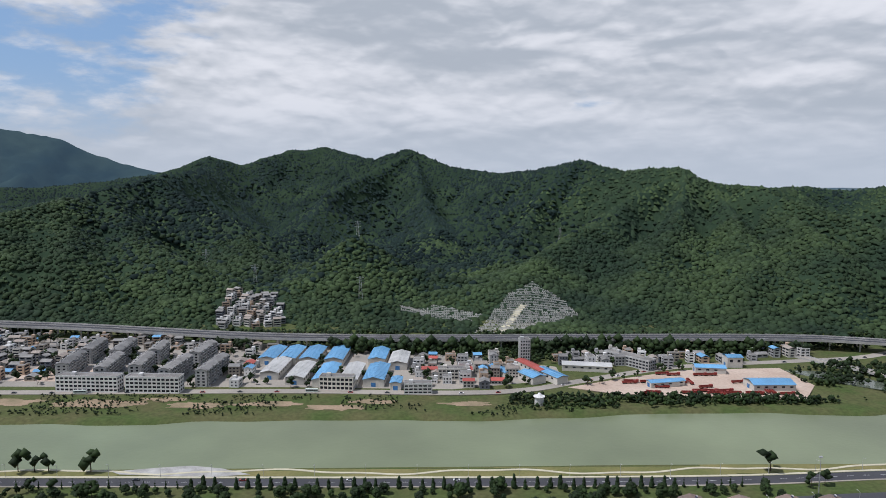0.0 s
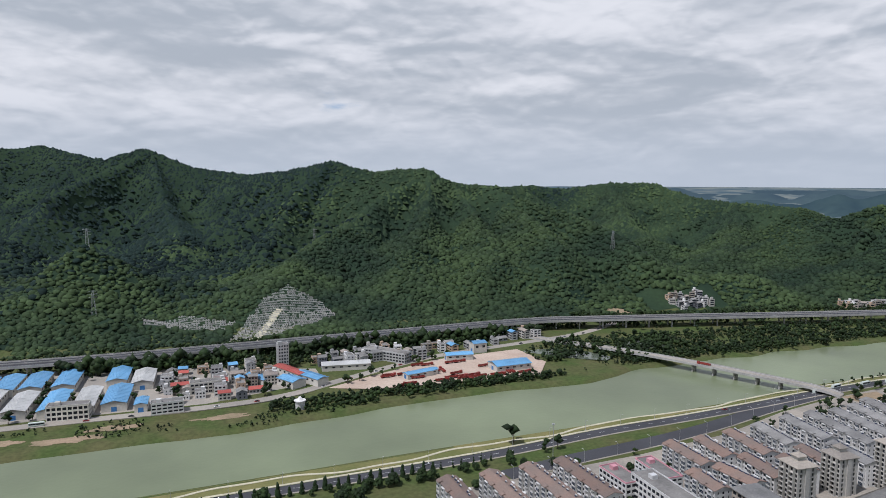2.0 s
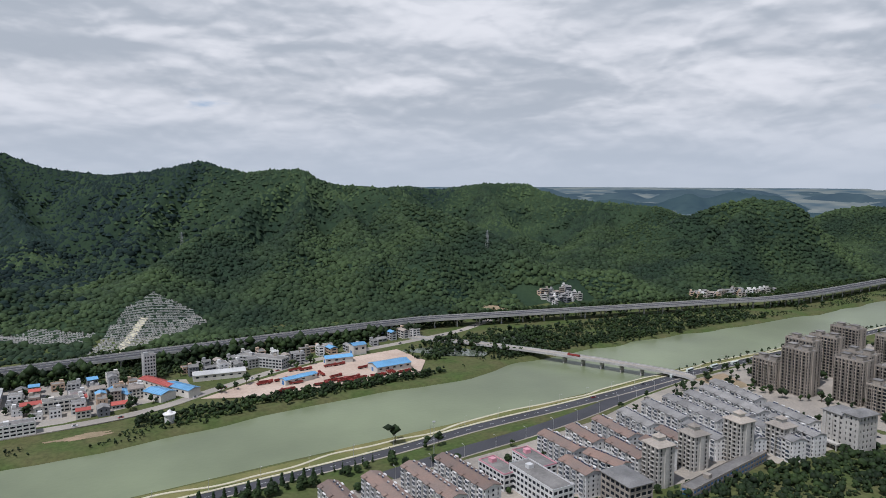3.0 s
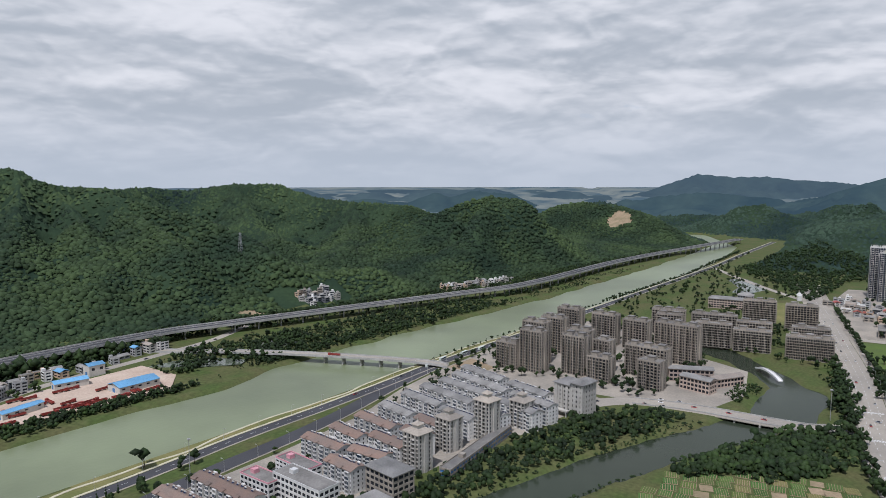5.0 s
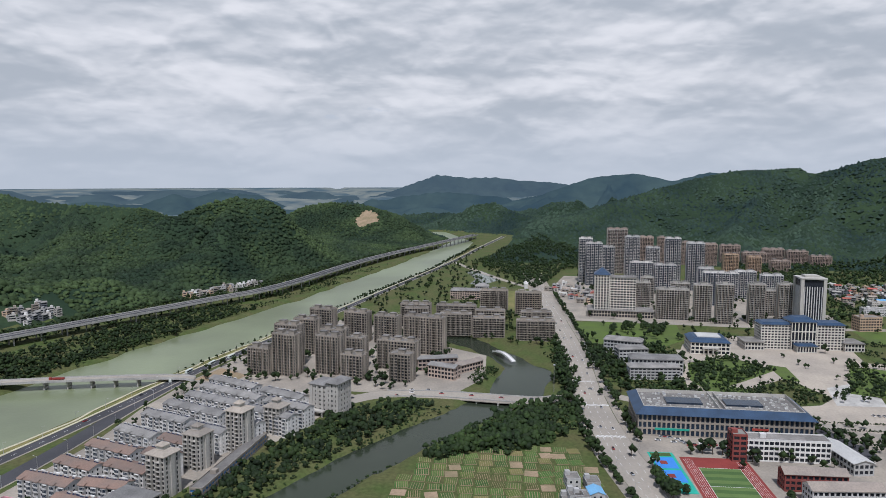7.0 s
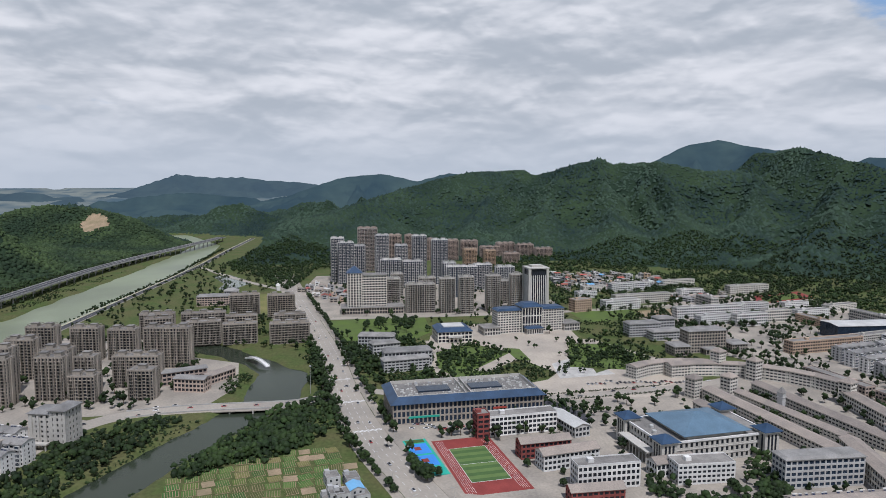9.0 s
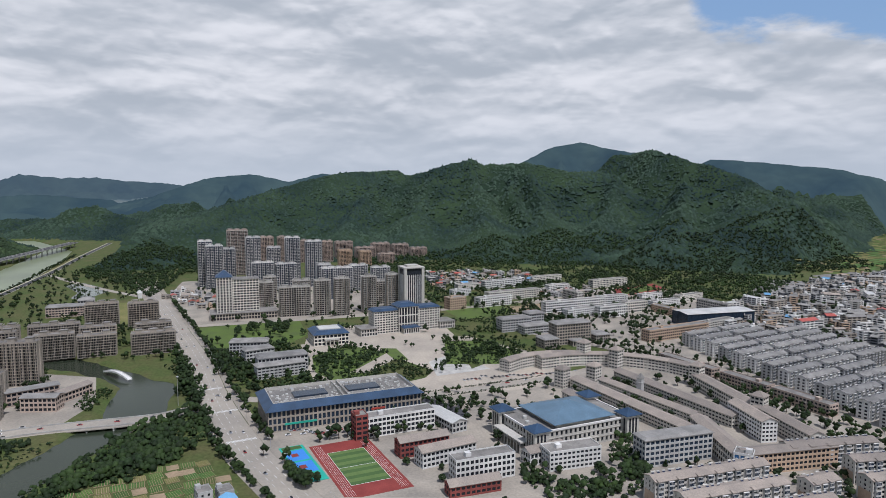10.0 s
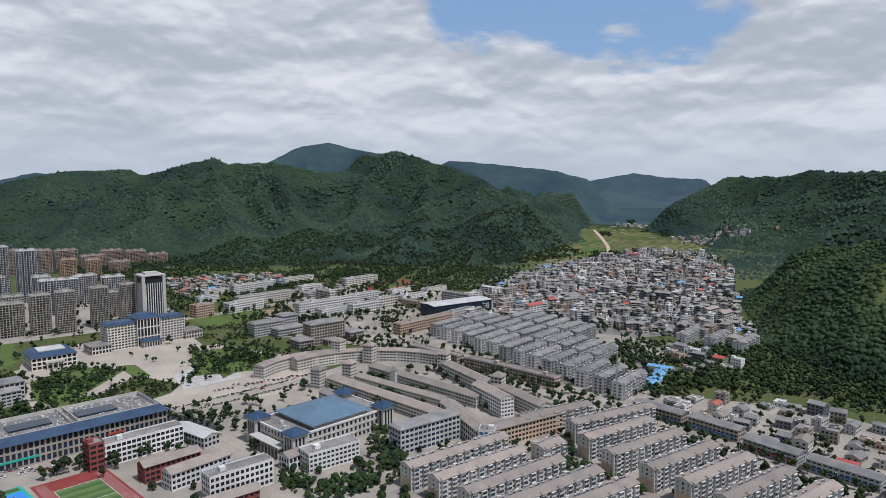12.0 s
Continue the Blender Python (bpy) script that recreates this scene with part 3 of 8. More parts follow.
def relief(gx, gy):
    """Heights of the ground on a grid."""
    x, y = np.meshgrid(gx, gy)
    r = np.hypot(x, y)
    gully = fbm(x / 150, y / 150, 5, 3) - 0.5
    # crests wander a little
    wx, wy = x + 46 * (fbm(x / 130, y / 130, 61, 3) - 0.5), y + 46 * (fbm(x / 130, y / 130, 62, 3) - 0.5)
    h, away = np.zeros(x.shape), np.ones(x.shape)
    for foot, a, b in RIDGES:
        i0, i1 = np.searchsorted(gx, (min(a[0], b[0]) - foot * 1.5 - 40, max(a[0], b[0]) + foot * 1.5 + 40))
        j0, j1 = np.searchsorted(gy, (min(a[1], b[1]) - foot * 1.5 - 40, max(a[1], b[1]) + foot * 1.5 + 40))
        if i1 <= i0 or j1 <= j0:
            continue
        at = (slice(j0, j1), slice(i0, i1))
        d, t = segment(wx[at], wy[at], a, b)
        u = np.clip(d / foot * (1 + 0.7 * gully[at]), 0, 1)
        v = (a[2] + (b[2] - a[2]) * t) * (0.62 * (1 - u) + 0.38 * (1 - u) ** 2)
        away[at] = np.where(v > h[at], u, away[at])
        h[at] = np.maximum(h[at], v)
    side = fbm(x / 170 + 0.5 * gully, y / 170, 15, 3)
    carve = np.clip(1 - np.abs(side - 0.5) * 5, 0, 1)
    h = h * (1 - 0.2 * carve * smooth(0.05, 0.5, away))
    crease = np.clip(1 - np.abs(fbm(x / 75, y / 75, 19, 3) - 0.5) * 6, 0, 1)
    h = np.maximum(h * (1 - 0.13 * crease * smooth(0.04, 0.25, away)) - 3, 0)
    # flat valley floor under the town, the river and the motorway
    line = np.interp(x, [-3000, 450, 1000, 1500, 2200, 2700, 5000], [850, 845, 735, 705, 665, 1000, 2900])
    north = np.maximum(smooth(0, 160, y - line), smooth(2350, 2700, r))
    town = (x - 430) - 0.67 * (-700 - y)
    south = np.maximum(smooth(0, 260, x - 1520 - 0.15 * np.abs(y + 200)), smooth(1520, 1760, r))
    south = np.maximum(south, smooth(20, -100, town) * smooth(-540, -680, y))
    h = h * np.where(y > 400, north, np.maximum(south, 0))
    rise = np.where(y > 400, 0.06 * (y - line - 20), 0.055 * (x - 1560 - 0.15 * np.abs(y + 200)))
    h = np.maximum(h, np.clip(rise, 0, 40) * (0.75 + 0.5 * gully) * smooth(3100, 2500, r))
    floor = smooth(0, 130, valley_distance(x, y) + 60 * gully)
    h = h * floor
    far = smooth(2700, 5100, r) * 136
    bumps = np.clip(fbm(x / 260, y / 260, 41, 3) - 0.48, 0, 1) * 190 * smooth(2700, 3300, r) * smooth(4700, 3900, r) * floor
    h = np.maximum(h, far + bumps)
    yn, yf = np.interp(x, RIVER_X, RIVER_NEAR), np.interp(x, RIVER_X, RIVER_FAR)
    wob = (vnoise(x / 40, y * 0, 3) - 0.5) * 8
    bed = smooth(-12, 12, y - yn) * smooth(-12, 12, yf + wob - y)
    h = h - 9 * bed
    # lower, uneven flood bank on the far side
    bank = smooth(0, 15, y - yf) * smooth(75, 40, y - yf) * (x < 1200)
    h = h - 1.5 * bank
    return h - 6.0 * smooth(5, -7, canal_distance(x, y) + (vnoise(x / 15, y / 15, 8) - 0.5) * 4)


def steps(lo, hi, coarse, *bands):
    """Grid lines from lo to hi, closer within bands of (start, end, step)."""
    res, v = [], lo
    while v < hi:
        res.append(v)
        v += min([s for a, b, s in bands if a <= v < b] + [coarse])
    return np.array(res + [hi], float)


gx = steps(-2600, 4980, 22, (-600, 2300, 14), (230, 900, 6))
gy = steps(-4300, 4300, 22, (-1100, -660, 12), (80, 300, 6), (425, 640, 5), (640, 1900, 13))
GX, GY = np.meshgrid(gx, gy)
keep = np.hypot(GX, GY) < 4990
GZ = relief(gx, gy)


def land(x, y):
    """Height of the ground sheet as it is meshed."""
    i, j = np.clip(np.searchsorted(gx, x) - 1, 0, len(gx) - 2), np.clip(np.searchsorted(gy, y) - 1, 0, len(gy) - 2)
    u, v = (x - gx[i]) / (gx[i + 1] - gx[i]), (y - gy[j]) / (gy[j + 1] - gy[j])
    return (GZ[j, i] * (1 - u) + GZ[j, i + 1] * u) * (1 - v) + (GZ[j + 1, i] * (1 - u) + GZ[j + 1, i + 1] * u) * v


idx = np.arange(GX.size).reshape(GX.shape)
quads = np.stack([idx[:-1, :-1], idx[:-1, 1:], idx[1:, 1:], idx[1:, :-1]], -1).reshape(-1, 4)
inside = keep.ravel()[quads].all(1)
near_part = (np.hypot(GX, GY).ravel()[quads].min(1) < 3050)
co = np.stack([GX, GY, GZ], -1).reshape(-1, 3)


def sub_sheet(name, mask, mat):
    q = quads[mask]
    used, inv = np.unique(q, return_inverse=True)
    m = fast_mesh(name, co[used], inv.reshape(-1, 4), mat)
    m.polygons.foreach_set("use_smooth", np.ones(len(q), bool))
    return new(name, m)


ground = sub_sheet("ground", inside & near_part, M_GRASS)
ground.data.materials.append(M_FLOOR)
mid = co[quads].mean(1)
meadow = (mid[:, 0] > 180) & (mid[:, 0] < 760) & (mid[:, 1] < -600) & (mid[:, 1] > -1350) & (fbm(mid[:, 0] / 70, mid[:, 1] / 70, 55, 2) > 0.5)
wooded = ((mid[:, 2] > 2.5) & ~meadow)[inside & near_part]
ground.data.polygons.foreach_set("material_index", wooded.astype(np.int32))
tagged(ground, "grassy valley floor rising into wooded hills", "ground", kind="structure")
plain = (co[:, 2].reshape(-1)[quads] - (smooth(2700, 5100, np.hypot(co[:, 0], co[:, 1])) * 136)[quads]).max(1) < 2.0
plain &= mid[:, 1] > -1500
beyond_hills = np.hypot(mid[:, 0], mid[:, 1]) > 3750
tagged(sub_sheet("backdrop_mountains", inside & ~near_part & ~plain & beyond_hills, M_FAR), "wooded mountains under painted blue haze in the far distance", "distance", kind="structure")
tagged(sub_sheet("backdrop_ridges", inside & ~near_part & ~plain & ~beyond_hills, M_MID), "wooded ridges under painted bluish haze behind the valley", "distance", kind="structure")
tagged(sub_sheet("backdrop_plain", inside & ~near_part & plain, M_PLAIN), "pale plain under painted haze at the horizon", "distance", kind="structure")

# water
wx = np.arange(-2600, 3000, 25)
g = Geo()
strip = [(float(x), float(np.interp(x, RIVER_X, RIVER_NEAR)) - 14, float(np.interp(x, RIVER_X, RIVER_FAR)) + 14) for x in wx]
for (xa, na, fa), (xb, nb, fb) in zip(strip, strip[1:]):
    g.poly((xa, na, -4.0), (xb, nb, -4.0), (xb, fb, -4.0), (xa, fa, -4.0))
sheet("water_river", g, M_RIVER, "wide calm green river between grassy banks", "river")
g = Geo()
for a, b, w in CANAL:
    d = math.hypot(b[0] - a[0], b[1] - a[1])
    nx, ny = -(b[1] - a[1]) / d * (w + 14), (b[0] - a[0]) / d * (w + 14)
    ex, ey = (b[0] - a[0]) / d * 6, (b[1] - a[1]) / d * 6
    z = -2.6 + 0.004 * CANAL.index((a, b, w))
    g.poly((a[0] - nx - ex, a[1] - ny - ey, z), (b[0] - nx + ex, b[1] - ny + ey, z), (b[0] + nx + ex, b[1] + ny + ey, z), (a[0] + nx - ex, a[1] + ny - ey, z))
sheet("water_canal", g, M_CANAL, "dark still canal curving into a small lake", "canal")

# ---- woods on the hills: countless crowns, one mesh ----
PHI = (1 + 5 ** 0.5) / 2
ICO = np.array([(-1, PHI, 0), (1, PHI, 0), (-1, -PHI, 0), (1, -PHI, 0), (0, -1, PHI), (0, 1, PHI), (0, -1, -PHI), (0, 1, -PHI), (PHI, 0, -1), (PHI, 0, 1), (-PHI, 0, -1), (-PHI, 0, 1)]) / 1.902
ICO_F = np.array([0, 11, 5, 0, 5, 1, 0, 1, 7, 0, 7, 10, 0, 10, 11, 1, 5, 9, 5, 11, 4, 11, 10, 2, 10, 7, 6, 7, 1, 8, 3, 9, 4, 3, 4, 2, 3, 2, 6, 3, 6, 8, 3, 8, 9, 4, 9, 5, 2, 4, 11, 6, 2, 10, 8, 6, 7, 9, 8, 1]).reshape(-1, 3)
ICO_F = ICO_F[ICO[ICO_F].mean(1)[:, 2] > -0.3]  # no undersides


OCT = np.array([(0, 0, 1), (1, 0, 0), (0, 1, 0), (-1, 0, 0), (0, -1, 0), (0, 0, -1)], float)
OCT_F = np.array([0, 1, 2, 0, 2, 3, 0, 3, 4, 0, 4, 1, 5, 2, 1, 5, 3, 2, 5, 4, 3, 5, 1, 4]).reshape(-1, 3)
RING = [(math.cos(i * math.pi / 3), math.sin(i * math.pi / 3)) for i in range(6)]
DOME = np.array([(0, 0, 1)] + [(c, s, -0.9) for c, s in RING])
DOME_F = np.array([(0, 1 + i, 1 + (i + 1) % 6) for i in range(6)])


def crowns(x, y, z, size, tall=1.0, seed=1, ICO=ICO, ICO_F=ICO_F):
    """Uneven leaf clumps at the given points, as arrays."""
    rng = np.random.default_rng(seed)
    n = len(x)
    v = ICO[None] * (1 + rng.uniform(-0.35, 0.35, (n, len(ICO), 1)))
    a = rng.uniform(0, 6.28, n)
    c, s = np.cos(a)[:, None], np.sin(a)[:, None]
    v = np.stack([v[..., 0] * c - v[..., 1] * s, v[..., 0] * s + v[..., 1] * c, v[..., 2] * tall], -1) * np.asarray(size)[:, None, None]
    v += np.stack([x, y, z], -1)[:, None]
    f = ICO_F[None] + (np.arange(n) * len(ICO))[:, None, None]
    return v.reshape(-1, 3), f.reshape(-1, 3)


def inside_any(x, y, rings):
    res = np.zeros(x.shape, bool)
    for ring in rings:
        hit = np.zeros(x.shape, bool)
        for (ax, ay), (bx, by) in zip(ring, ring[1:] + ring[:1]):
            if ay != by:
                hit ^= ((ay > y) != (by > y)) & (x < (bx - ax) * (y - ay) / (by - ay) + ax)
        res |= hit
    return res


CLEARINGS = [[(-300, 860), (-190, 860), (-235, 985), (-315, 985)],                       # valley village
             [(575, 815), (610, 812), (606, 850), (584, 858)], [(640, 815), (770, 800), (770, 860), (650, 880)], [(930, 725), (1110, 700), (1120, 745), (940, 775)],
             [(40, 850), (80, 850), (150, 905), (192, 935), (180, 990), (140, 1040), (100, 1005), (70, 940)], [(38, 905), (60, 935), (-10, 972), (-62, 962), (-58, 935)],
             [(2081, 980), (2124, 959), (2111, 913), (2049, 880), (2014, 910), (2028, 952)]]  # quarry at the river bend


TOWN = [[(560, -700), (900, -560), (1200, -960), (1310, -1450), (1300, -1600), (1150, -1640), (1010, -1530), (790, -1250), (505, -835)]]


def wood(name, label, x0, x1, y0, y1, step, size, low, seed, near=0.0, beyond=9e9, thin=1.0, mat=None, in_shade=None):
    rng = np.random.default_rng(seed)
    X, Y = np.meshgrid(np.arange(x0, x1, step), np.arange(y0, y1, step))
    X, Y = (X + rng.uniform(-0.5, 0.5, X.shape) * step).ravel(), (Y + rng.uniform(-0.5, 0.5, Y.shape) * step).ravel()
    Z = land(X, Y)
    r = np.hypot(X, Y)
    az = np.degrees(np.arctan2(X, Y))
    foot = np.interp(X, [-3000, 450, 1000, 1500, 2200, 2700, 5000], [850, 845, 735, 705, 665, 1000, 2900]) + 2
    ok = ((Z > low) | ((Y > foot) & (Y > 400))) & (r > near) & (r < beyond) & (az > -42) & (az < 166) & ~inside_any(X, Y, CLEARINGS + TOWN) & (valley_distance(X, Y) > 12) & (fbm(X / 45, Y / 45, 21, 2) > 0.10)
    ok &= (fbm(X / 70, Y / 70, 55, 2) < 0.5 + thin) | (rng.random(X.shape) < 0.12)
    if in_shade is not None:  # the higher slopes get the darker colour painted as cloud shade
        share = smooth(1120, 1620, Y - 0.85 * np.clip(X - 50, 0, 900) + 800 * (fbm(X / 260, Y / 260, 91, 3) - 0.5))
        ok &= (rng.random(X.shape) < share) == in_shade
    X, Y, Z = X[ok], Y[ok], Z[ok]
    s = size * rng.uniform(0.45, 1.3, len(X)) * (0.75 + 0.6 * vnoise(X / 90, Y / 90, 4))
    far_off = step > 8
    v, f = crowns(X, Y, Z + s * 0.15, s * 1.12, rng.uniform(*((0.42, 0.68) if far_off else (0.6, 0.9)), (len(X), 1)), seed, *((DOME, DOME_F) if far_off else (ICO, ICO_F)))
    print(name, len(X))
    me = fast_mesh(name, v, f, mat or M_FOREST)
    me.polygons.foreach_set("use_smooth", np.ones(len(f), bool))
    tagged(new(name, me), label, "woods", kind="stuff")


wood("north_woods", "dense green broadleaf woods on steep foothills", -1150, 2150, 655, 1300, 6.8, 4.1, 1.5, 31, in_shade=False)
wood("north_crest_woods", "green broadleaf woods up to the crests", -1150, 2300, 1300, 2500, 9.5, 5.4, 5, 29, beyond=3060, in_shade=False)
# The next two woods carry the cloud shade in their colour.
wood("north_slope_pines", "dark green woods with painted cloud shade on the upper slopes", -1700, 2400, 700, 1600, 8.0, 4.8, 4, 30, mat=M_SHADED_WOODS, in_shade=True)
wood("north_ridge_pines", "dense dark woods with painted cloud shade along the ridges", -1700, 2400, 1600, 2700, 10.5, 5.6, 8, 32, beyond=3060, mat=M_SHADED_WOODS, in_shade=True)
wood("east_woods", "green wooded mountain slopes behind the town", 1150, 3060, -2400, 640, 10.5, 5.8, 3, 33, beyond=3060, mat=M_HAZY_WOODS)
wood("south_woods", "green wooded hill beside the old town", 150, 800, -1300, -560, 4.8, 2.8, 1.5, 34, thin=0.2)
wood("valley_woods", "green wooded hills along the far valley", 560, 2500, -3000, -1750, 11.0, 5.8, 6, 35, near=1500, beyond=3060, mat=M_HAZY_WOODS)
wood("far_river_woods", "wooded hills where the river leaves the valley", 2150, 3060, 560, 1500, 12.0, 7.0, 1.5, 36, beyond=3060, mat=M_HAZY_WOODS)
wood("far_valley_woods", "woods at the mouth of the side valley", 560, 1500, -1750, -1250, 13.0, 6.6, -1, 37, near=1500, mat=M_HAZY_WOODS)

# ---- kinds of buildings ----
def facade(L, D, floors, fh, bay, z0=0.0, pier=0.9, sill=1.1, proud=0.3, ends=True, head=0.35):
    """A shell of wall with window openings that go in to a core of glass: returns wall and glass."""
    w, c = Geo(), Geo()
    h = floors * fh
    c.box(-L / 2 + proud, L / 2 - proud, -D / 2 + proud, D / 2 - proud, z0 + 0.05, z0 + h - 0.1)
    known = {}

    def vert(p):
        q = (round(p[0], 3), round(p[1], 3), round(p[2], 3))
        if q not in known:
            known[q] = len(w.v)
            w.v.append(q)
        return known[q]

    zs = [z0]
    for f in range(floors):
        zs += [z0 + f * fh + sill, z0 + (f + 1) * fh - head]
    zs.append(z0 + h + 0.5)
    for side in range(4):
        wide = L if side % 2 == 0 else D
        dist = D / 2 if side % 2 == 0 else L / 2
        a = side * math.pi / 2
        ca, sa = round(math.cos(a)), round(math.sin(a))
        step, p = (bay, pier) if side % 2 == 0 or not ends else (bay * 1.3, 2.4)
        n = max(1, round(wide / step))
        us = [-wide / 2]
        for i in range(n):
            u0, u1 = -wide / 2 + wide * i / n, -wide / 2 + wide * (i + 1) / n
            us += [u0 + p * (0.5 if i else 0.8), u1 - p * (0.5 if i < n - 1 else 0.8)]
        us.append(wide / 2)

        def at(u, d, z):
            return vert((u * ca + d * sa, u * sa - d * ca, z))

        for i in range(len(us) - 1):
            for j in range(len(zs) - 1):
                q = [(us[i], zs[j]), (us[i + 1], zs[j]), (us[i + 1], zs[j + 1]), (us[i], zs[j + 1])]
                if i % 2 and j % 2:
                    for (ua, za), (ub, zb) in zip(q, q[1:] + q[:1]):
                        w.f.append((at(ua, dist, za), at(ub, dist, zb), at(ub, dist - proud, zb), at(ua, dist - proud, za)))
                else:
                    w.f.append(tuple(at(u, dist, z) for u, z in q))
    zt = zs[-1]
    w.f.append((vert((-L / 2, -D / 2, zt)), vert((L / 2, -D / 2, zt)), vert((L / 2, D / 2, zt)), vert((-L / 2, D / 2, zt))))
    return w, c


def plain_facade(L, D, floors, fh, bay, z0=0.0, pier=0.9, sill=1.1, proud=0.3):
    """The same at a distance: bands and piers round a core of glass."""
    w, c = Geo(), Geo()
    h = floors * fh
    c.box(-L / 2 + proud, L / 2 - proud, -D / 2 + proud, D / 2 - proud, z0, z0 + h - 0.1)
    for i in range(floors + 1):
        w.box(-L / 2 + 0.06, L / 2 - 0.06, -D / 2 + 0.06, D / 2 - 0.06, z0 + i * fh - (0.25 if i else 0), z0 + h + 0.5 if i == floors else z0 + i * fh + sill)
    n = max(1, round(L / bay))
    for i in range(n + 1):
        x = -L / 2 + L * i / n
        for y0, y1 in ((-D / 2, -D / 2 + proud + 0.3), (D / 2 - proud - 0.3, D / 2)):
            w.box(max(-L / 2, x - pier / 2), min(L / 2, x + pier / 2), y0, y1, z0, z0 + h + 0.3)
    for x0, x1 in ((-L / 2, -L / 2 + proud + 0.3), (L / 2 - proud - 0.3, L / 2)):
        w.box(x0, x1, -D / 2, -D / 4, z0, z0 + h + 0.2).box(x0, x1, D / 4, D / 2, z0, z0 + h + 0.2)
    return w, c


WINDOW = {}


def window_mesh(wd, ht):
    """A glazed window with a pale frame and a mullion, about its centre."""
    key = (round(wd, 1), round(ht, 1))
    if key not in WINDOW:
        wd, ht = key
        g = Geo().box(-wd / 2, wd / 2, -0.02, 0.02, -ht / 2, ht / 2)
        n = len(g.f)
        for x0, x1, z0, z1 in ((-wd / 2, -wd / 2 + 0.09, -ht / 2, ht / 2), (wd / 2 - 0.09, wd / 2, -ht / 2, ht / 2), (-0.05, 0.05, -ht / 2, ht / 2), (-wd / 2, wd / 2, -ht / 2, -ht / 2 + 0.09), (-wd / 2, wd / 2, ht / 2 - 0.09, ht / 2), (-wd / 2, wd / 2, ht * 0.18, ht * 0.18 + 0.07)):
            g.box(x0, x1, -0.07, -0.03, z0, z1)
        m = g.mesh("window", M_GLASS)
        m.materials.append(M_WALL_WHITE)
        m.polygons.foreach_set("material_index", [0] * n + [1] * (len(g.f) - n))
        WINDOW[key] = m
    return WINDOW[key]


FOOT = []  # plan of each building: x, y, half length, half depth, turn
SOLAR = {}


def solar_heater(parent, x, y, z, turn=0.0):
    """A sloping panel of tubes under a white tank."""
    if not SOLAR:
        g = Geo().bar((-1.0, 0.55, 1.25), (1.0, 0.55, 1.25), 0.27)
        n = len(g.f)
        g.poly((-0.9, -0.8, 0.1), (0.9, -0.8, 0.1), (0.9, 0.45, 1.1), (-0.9, 0.45, 1.1)).poly((-0.9, 0.45, 1.05), (0.9, 0.45, 1.05), (0.9, -0.8, 0.0), (-0.9, -0.8, 0.0))
        for xx in (-0.8, 0.8):
            g.bar((xx, 0.5, 0), (xx, 0.5, 1.1), 0.05).bar((xx, -0.8, 0), (xx, 0.5, 1.1), 0.04)
        m = g.mesh("solar_heater", M_TIN_WHITE)
        m.materials.append(M_TUBE)
        m.polygons.foreach_set("material_index", [0] * n + [1] * (len(g.f) - n))
        SOLAR["mesh"] = m
    ob = new("solar_heater", SOLAR["mesh"])
    ob.parent, ob.matrix_basis = parent, pose(x, y, z, 0, 0, turn)
    return ob


MESHES = {}


